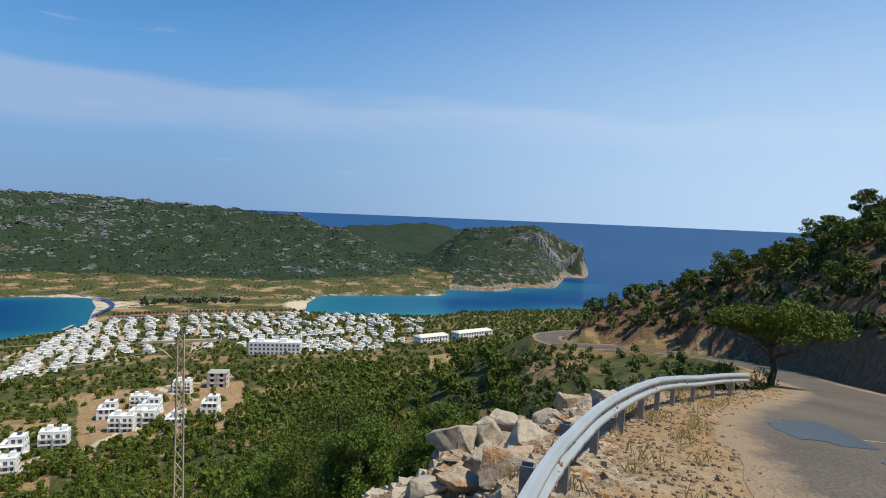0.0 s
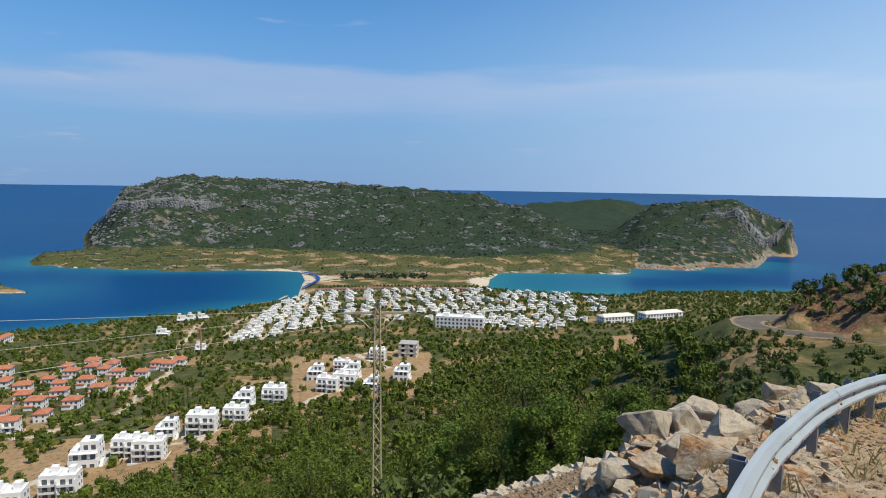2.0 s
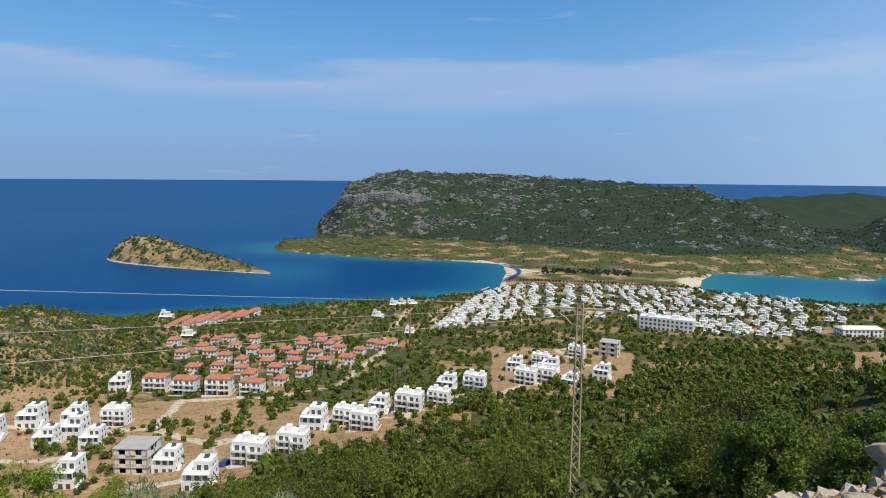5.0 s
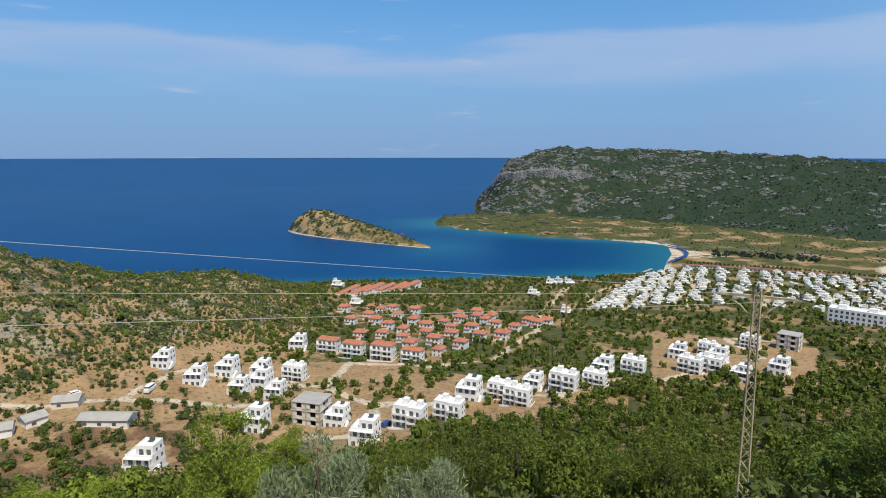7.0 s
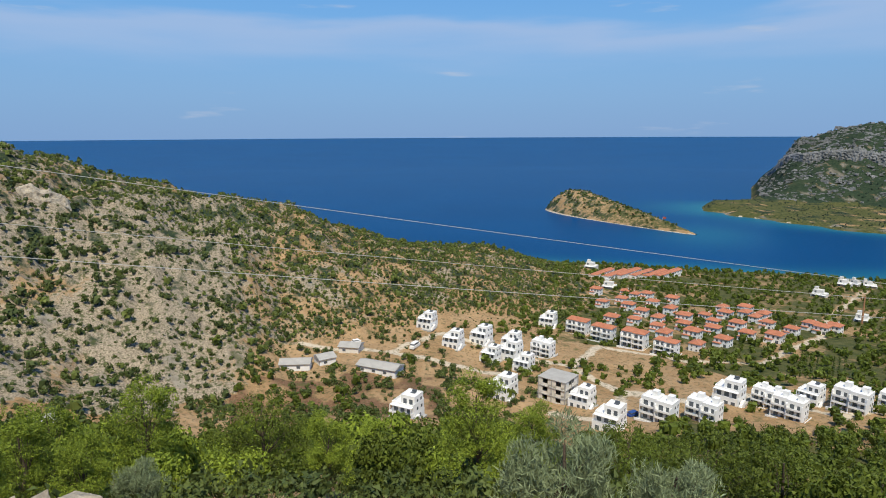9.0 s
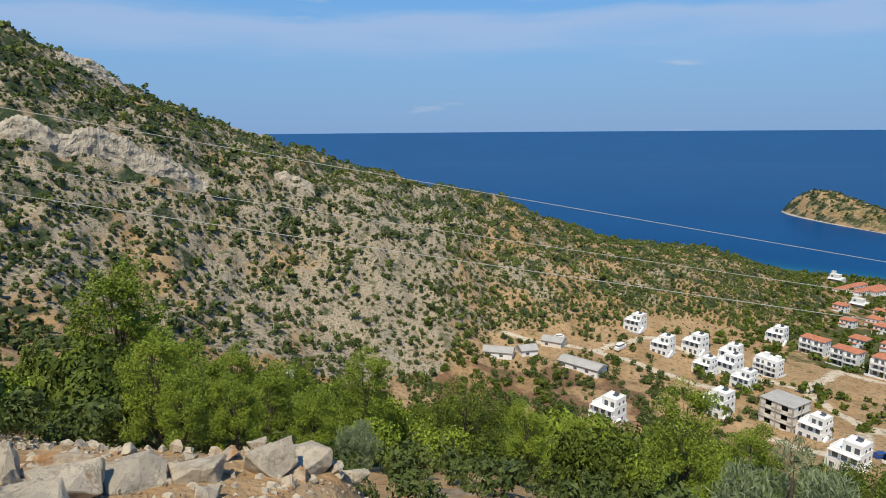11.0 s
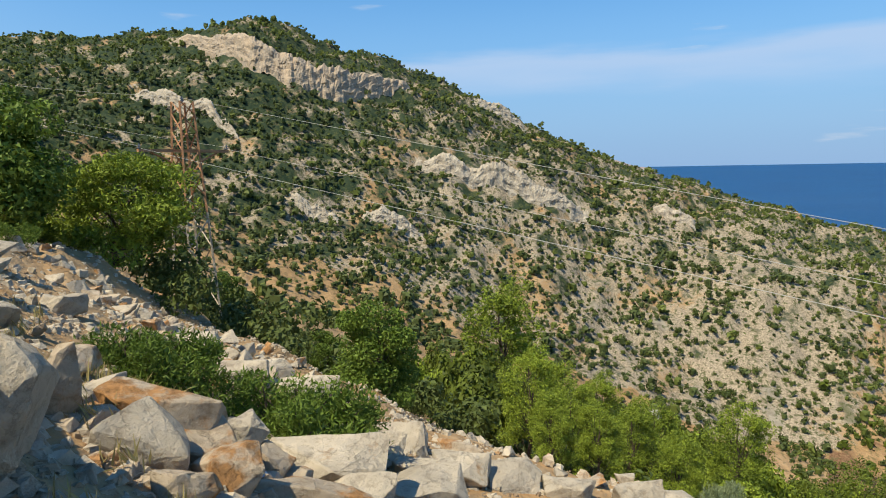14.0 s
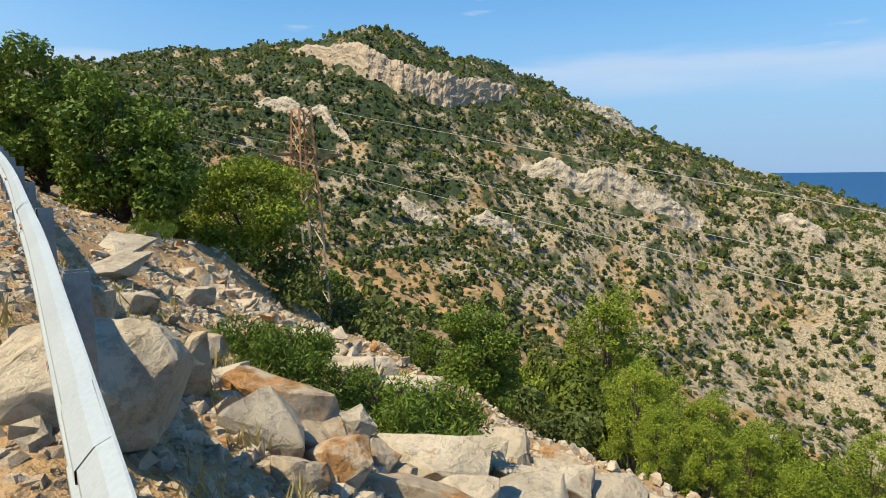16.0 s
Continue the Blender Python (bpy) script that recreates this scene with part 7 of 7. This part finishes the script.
pine_b = plant("pine_tree", "spreading dark green pine on the slope", "pine tree", 35, 48, 2, 7.5, 3.3, 0.35, 0.20, 0.36, PINE, 34, 230, "pines below the road", trunk=0.2, flat=0.6)
repeat(pine_b, ((12, 40, 90, 1.0), (22, 52, 40, 1.0), (28, 40, 10, 0.9), (42, 44, 200, 1.0), (5, 46, 120, 1.1),  (17, 60, 77, 1.1), (48, 36, 33, 0.9), (55, 45, 140, 1.0), (90, 42, 50, 0.9), (33, 62, 260, 1.1), (8, 30, 170, 0.8), (-3, 78, 20, 1.1), (-2, 88, 90, 1.2), (69, 50, 310, 1.0), (0, 56, 60, 1.1)))
plant("pine_tree", "low spreading bright green pine beside the pylon", "pine tree", 155.0, 28, 3, 4.4, 2.7, 0.22, 0.17, 0.4, PINE_LIGHT, 40, 480, turn=155, lean=1.7, flat=0.62, trunk=0.17)
plant("pine_tree", "flat-topped umbrella pine beside the road bend", "pine tree", -29.2, 34, 4, 4.2, 2.7, 0.68, 0.15, 0.42, PINE, 34, 520, flat=0.34, trunk=0.2)
hill_pine = plant("pine_tree", "pine on the shaded hill above the road", "pine tree", -25.6, 134, 5, 6.5, 3.4, 0.4, 0.42, 0.45, PINE, 20, 130, "pines on the roadside hill", flat=0.5, trunk=0.18)
repeat(hill_pine, ((-30, 120, 40, 0.9), (-33, 110, 100, 1.0), (-35.5, 96, 220, 0.6), (-32, 135, 10, 1.0), (-28.4, 128, 310, 0.9), (-35, 120, 170, 1.0), (-37, 85, 90, 0.45), (-22.5, 136, 60, 0.7), (-34, 84, 15, 0.7)))
# broad-leaved trees and bushes
broad = plant("broadleaf_tree", "dense dark green broadleaf tree at the roadside", "tree", 162.6, 25, 6, 5.4, 2.2, 0.15, 0.15, 0.65, BROAD, 46, 420, "roadside broadleaf trees", trunk=0.2, flat=0.85)
repeat(broad, ((168.0, 29, 120, 1.0), (159.6, 31, 260, 0.5), (170.5, 38, 30, 0.9), (132.8, 19, 75, 0.6), (137, 34, 15, 0.5), (6, 26, 15, 0.7), (14, 30, 190, 0.7), (-1, 27, 90, 0.6), (146, 42, 110, 0.7)))
bush = plant("bush", "leafy green bush among the boulders", "bush", 141.0, 8.0, 7, 0.85, 0.95, 0.1, 0.08, 0.42, BROAD, 26, 230, "bushes among boulders", trunk=0.04, flat=0.8, up=0.25)
repeat(bush, ((138.2, 8.3, 80, 0.8), (143.8, 8.2, 200, 0.75), (152.6, 8.3, 10, 0.8), (150.3, 8.3, 140, 0.72), (154.2, 8.6, 60, 0.6), (-21.5, 30, 20, 1.9), (-18, 31, 80, 1.6), (-26.5, 33.5, 40, 2.0), (-15, 28, 140, 1.3), (-23.7, 32, 250, 1.8), (-12.5, 40, 30, 1.5), (-16, 48, 75, 1.4), (-20, 55, 130, 1.5), (-24, 60, 260, 1.6), (-13, 70, 310, 1.6), (133.5, 22, 130, 1.2), (161, 20, 10, 0.7)))
olive = plant("olive_tree", "silvery grey-green olive tree below the road", "olive tree", 50.6, 17.0, 8, 3.4, 1.5, 0.35, 0.19, 0.20, OLIVE, 30, 330, "olive trees", trunk=0.12, flat=1.0, up=0.6, hollow=0.35)
repeat(olive, ((61.0, 15.8, 130, 1.0), (101, 31, 60, 0.85)))


def build_grass():
    """Dry tufts at the foot of the rail and among the stones."""
    rs = np.random.RandomState(31)
    p1, a, d = sow(rs, 70, 150, 176, 3.0, 10, lambda az, d, x, y: 0.5 + 0 * x)
    p2, a, d = sow(rs, 420, -32, -6, 3.5, 26, lambda az, d, x, y: 0.4 + 0 * x)
    p = np.vstack([p1, p2])
    dist, _, side = near_line(p[:, 0], p[:, 1], ROAD_LINE, ROAD_Z)
    p = p[(dist > 3.3) & (side > 0)]
    n = len(p) * 22
    c = np.repeat(p, 22, axis=0) + rs.normal(size=(n, 3)) * np.array((0.09, 0.09, 0.02)) + np.array((0, 0, 0.09))
    v = rand_quads(rs, c, 0.24, 0.06, 0.9)
    tagged(new("dry_grass", mesh_from("dry_grass", v, np.arange(len(v)).reshape(-1, 4), STRAW)), "dry yellow grass tufts by the barrier", "grass", kind="stuff")


STRAW = foliage("dry_grass_blades", (0.22, 0.17, 0.06), (0.42, 0.36, 0.15))
build_grass()


# ---- small things of the valley ----
def vehicle(az, d, turn, length, width, height, material, label, name):
    v = thing(name, label, "vehicle", seat_at(az, d, turn, 0.0, 2.0))
    part("body", box(length, width, height * 0.55, material, "body", (0, 0, 0.3), 0.12), v)
    part("cabin", box(length * 0.66, width * 0.9, height * 0.42, material, "cabin", (-length * 0.05, 0, 0.3 + height * 0.55), 0.1), v)
    part("glazing", box(length * 0.68, width * 0.92, height * 0.22, GLASS, "glazing", (-length * 0.05, 0, 0.36 + height * 0.6)), v, "dark window band")
    for sx in (-1, 1):
        for sy in (-1, 1):
            part("wheel", tubes_mesh("wheel", [([(sx * length * 0.3, sy * (width / 2 - 0.1), 0.33), (sx * length * 0.3, sy * (width / 2 + 0.04), 0.33)], 0.33, 0.33)], GLASS, 10), v)


BLUE = mat("blue_car_paint", (0.03, 0.07, 0.25), 0.3, scale=1, bump=0, var=0.1)
vehicle(75.4, 266, 60, 6.5, 2.1, 2.6, WHITE, "white minibus parked on a dirt plot", "minibus")
vehicle(54.6, 196, 50, 4.3, 1.8, 1.5, BLUE, "blue car parked beside a villa", "car")
vehicle(81.0, 272, 20, 4.3, 1.8, 1.5, WHITE, "white car parked beside farm sheds", "car")


def build_pier():
    x, y = spot(30.6, 716)
    v = thing("pier", "low concrete pier at the beach", "pier", pose(x, y, 0, 0, 0, 100))
    part("deck", box(26, 3, 0.4, CONCRETE, "deck", (0, 0, 1.0)), v)
    for k in range(6):
        part("pile", box(0.5, 0.5, 4.0, CONCRETE, "pile", (-11 + k * 4.4, 0, -3)), v)


build_pier()


def build_flag():
    """A red flag on a mast on the islet's back."""
    x, y = spot(53.0, 912)
    v = thing("flag_mast", "red flag on a pale mast on the islet", "flag", pose(x, y, 7.5, 0, 0, 53))
    part("mast", tubes_mesh("mast", [([(0, 0, -1), (0, 0, 3), (0, 0, 7)], 0.14, 0.1)], WHITE, 6), v)
    cloth = [(0.1 + 0.55 * i, 0.25 * math.sin(i * 1.1), 4.2 + 2.6 * j - 0.06 * i) for i in range(9) for j in (0, 1)]
    part("cloth", mesh_from("cloth", cloth, [(2 * i, 2 * i + 2, 2 * i + 3, 2 * i + 1) for i in range(8)], PAINT, True), v, "red flag cloth")


build_flag()


def litter(az, d, size, material, label, seed):
    """A crumpled plastic bag."""
    rs = np.random.RandomState(seed)
    x, y = spot(az, d)
    bm = bmesh.new()
    bmesh.ops.create_icosphere(bm, subdivisions=2, radius=size / 2)
    for q in bm.verts:
        q.co = q.co * rs.uniform(0.6, 1.15)
        q.co.z *= 0.6
    me = bpy.data.meshes.new("plastic_bag")
    bm.to_mesh(me)
    bm.free()
    me.materials.append(material)
    ob = new("plastic_bag", me)
    ob.matrix_basis = pose(x, y, hz(x, y) + size * 0.25, 0, 0, 40 * seed)
    tagged(ob, label, "litter", "litter on the bank")


PLASTIC = mat("pale_blue_plastic", (0.30, 0.48, 0.68), 0.4, scale=15, fine=4, bump=0.1, var=0.3)
litter(145.2, 5.55, 0.16, PLASTIC, "crumpled pale blue plastic bag between boulders", 1)
litter(144.6, 5.7, 0.1, WHITE, "crumpled white plastic bag between boulders", 2)


def build_sunshades():
    """Blue sunshades in a line along the curved beach."""
    first = thing("beach_sunshade", "blue sunshade standing on the beach", "sunshade", None, "beach sunshades")
    part("canopy", roof_hip(5.0, 5.0, 1.0, 0.0, BLUE, "canopy", 0.02), first, at=pose(0, 0, 2.1))
    part("pole", tubes_mesh("pole", [([(0, 0, -0.3), (0, 0, 2.4)], 0.06, 0.06)], WHITE, 6), first)
    spots = [(28.0 + 0.55 * math.sin(t * 3.14) * -1 + 0.9 * (t - 0.5) ** 2 * 4, 770 + t * 145) for t in np.linspace(0, 1, 26)]
    x, y = spot(*spots[0])
    first.matrix_basis = pose(x, y, hz(x, y))
    for a, d in spots[1:]:
        x, y = spot(a, d)
        copy_thing(first, pose(x, y, hz(x, y), 0, 0, a))


build_sunshades()


def build_orchard():
    rs = np.random.RandomState(8)
    p = []
    for i in range(9):
        for j in range(12):
            a, d = 41.4 - i * 0.38, 276 + j * 4.4
            p.append((*spot(a, d), 0))
    p = np.array(p)
    p[:, 2] = ground_height(p[:, 0], p[:, 1])
    r = rs.uniform(0.5, 0.9, len(p))
    scatter("orchard", p, r, r * 1.4, SHRUBS, MAQUIS, "young orchard planted in rows on brown soil", "orchard", 3)
    # line of trees between the town and the open flat
    q = np.array([(*spot(a, 765 + 3 * math.sin(a)), 0) for a in np.arange(13.5, 27.5, 0.33)])
    q[:, 2] = ground_height(q[:, 0], q[:, 1])
    r = rs.uniform(1.6, 2.4, len(q))
    scatter("tree_row", q, r, r * 1.7, PINES_FAR, MAQUIS, "row of dark trees along the town's edge", "trees", 3)
    # thicket on the isthmus, in the haze-tinted leaf colour
    t, az, d = sow(rs, 260, 17.5, 25.5, 845, 885, lambda az, d, x, y: 0.5 + 0 * x)
    r = rs.uniform(2.0, 3.2, len(t))
    scatter("thicket", t, r, r * 1.2, PINES_FAR, MAQUIS_HAZED, "dark thicket on the grassy isthmus", "trees", 3)


build_orchard()


def build_plot_bushes():
    """Round dark bushes between the sheds and villas and at the hill's foot."""
    rs = np.random.RandomState(19)
    p, az, d = sow(rs, 5200, 62, 108, 128, 300, lambda az, d, x, y: np.clip(0.2 + 1.6 * fract(x, y, 26, 61) + 0.5 * ((az > 73) & (az < 92) & (d > 188) & (d < 238)), 0, 1) * np.where(az < 70, 0.25, 0.8))
    homes = [o.matrix_basis.translation for o in scene.objects if o.parent is None and o.name.split(".")[0] in ("villa", "twin_villa", "raw_frame_house", "barn", "minibus", "car", "farm_shed", "house", "shack")]
    free = np.ones(len(p), bool)
    for h in homes:
        free &= np.hypot(p[:, 0] - h[0], p[:, 1] - h[1]) > 8.5
    # open ground before the lowest villa, and the lanes
    free &= ~((az > 73.5) & (az < 79.0) & (d > 130) & (d < 182))
    for ln in LANES:
        q = np.array([spot(a, e) for a, e in ln])
        free &= near_line(p[:, 0], p[:, 1], q, np.zeros(len(q)))[0] > 3.0
    p = p[free]
    p = p[thin(p, 2.6)]
    r = rs.uniform(0.9, 2.3, len(p))
    scatter("plot_bushes", p - np.array((0, 0, 0.2)), r, r * rs.uniform(1.0, 1.4, len(p)), SHRUBS_MID, MAQUIS, "round dark green bushes on dry earth between sheds", "bushes", 23)

    # thick scrub down the bank, past the stones
    q, az, d = sow(rs, 900, 124, 151, 23, 75, lambda az, d, x, y: 0.75 + 0 * x)
    q = q[thin(q, 2.0)][:230]
    r = rs.uniform(0.9, 2.0, len(q))
    scatter("bank_scrub", q - np.array((0, 0, 0.2)), r, r * rs.uniform(0.9, 1.4, len(q)), SHRUBS_DENSE, MAQUIS, "dark evergreen scrub down the bank below the stones", "scrub", 24)


build_plot_bushes()
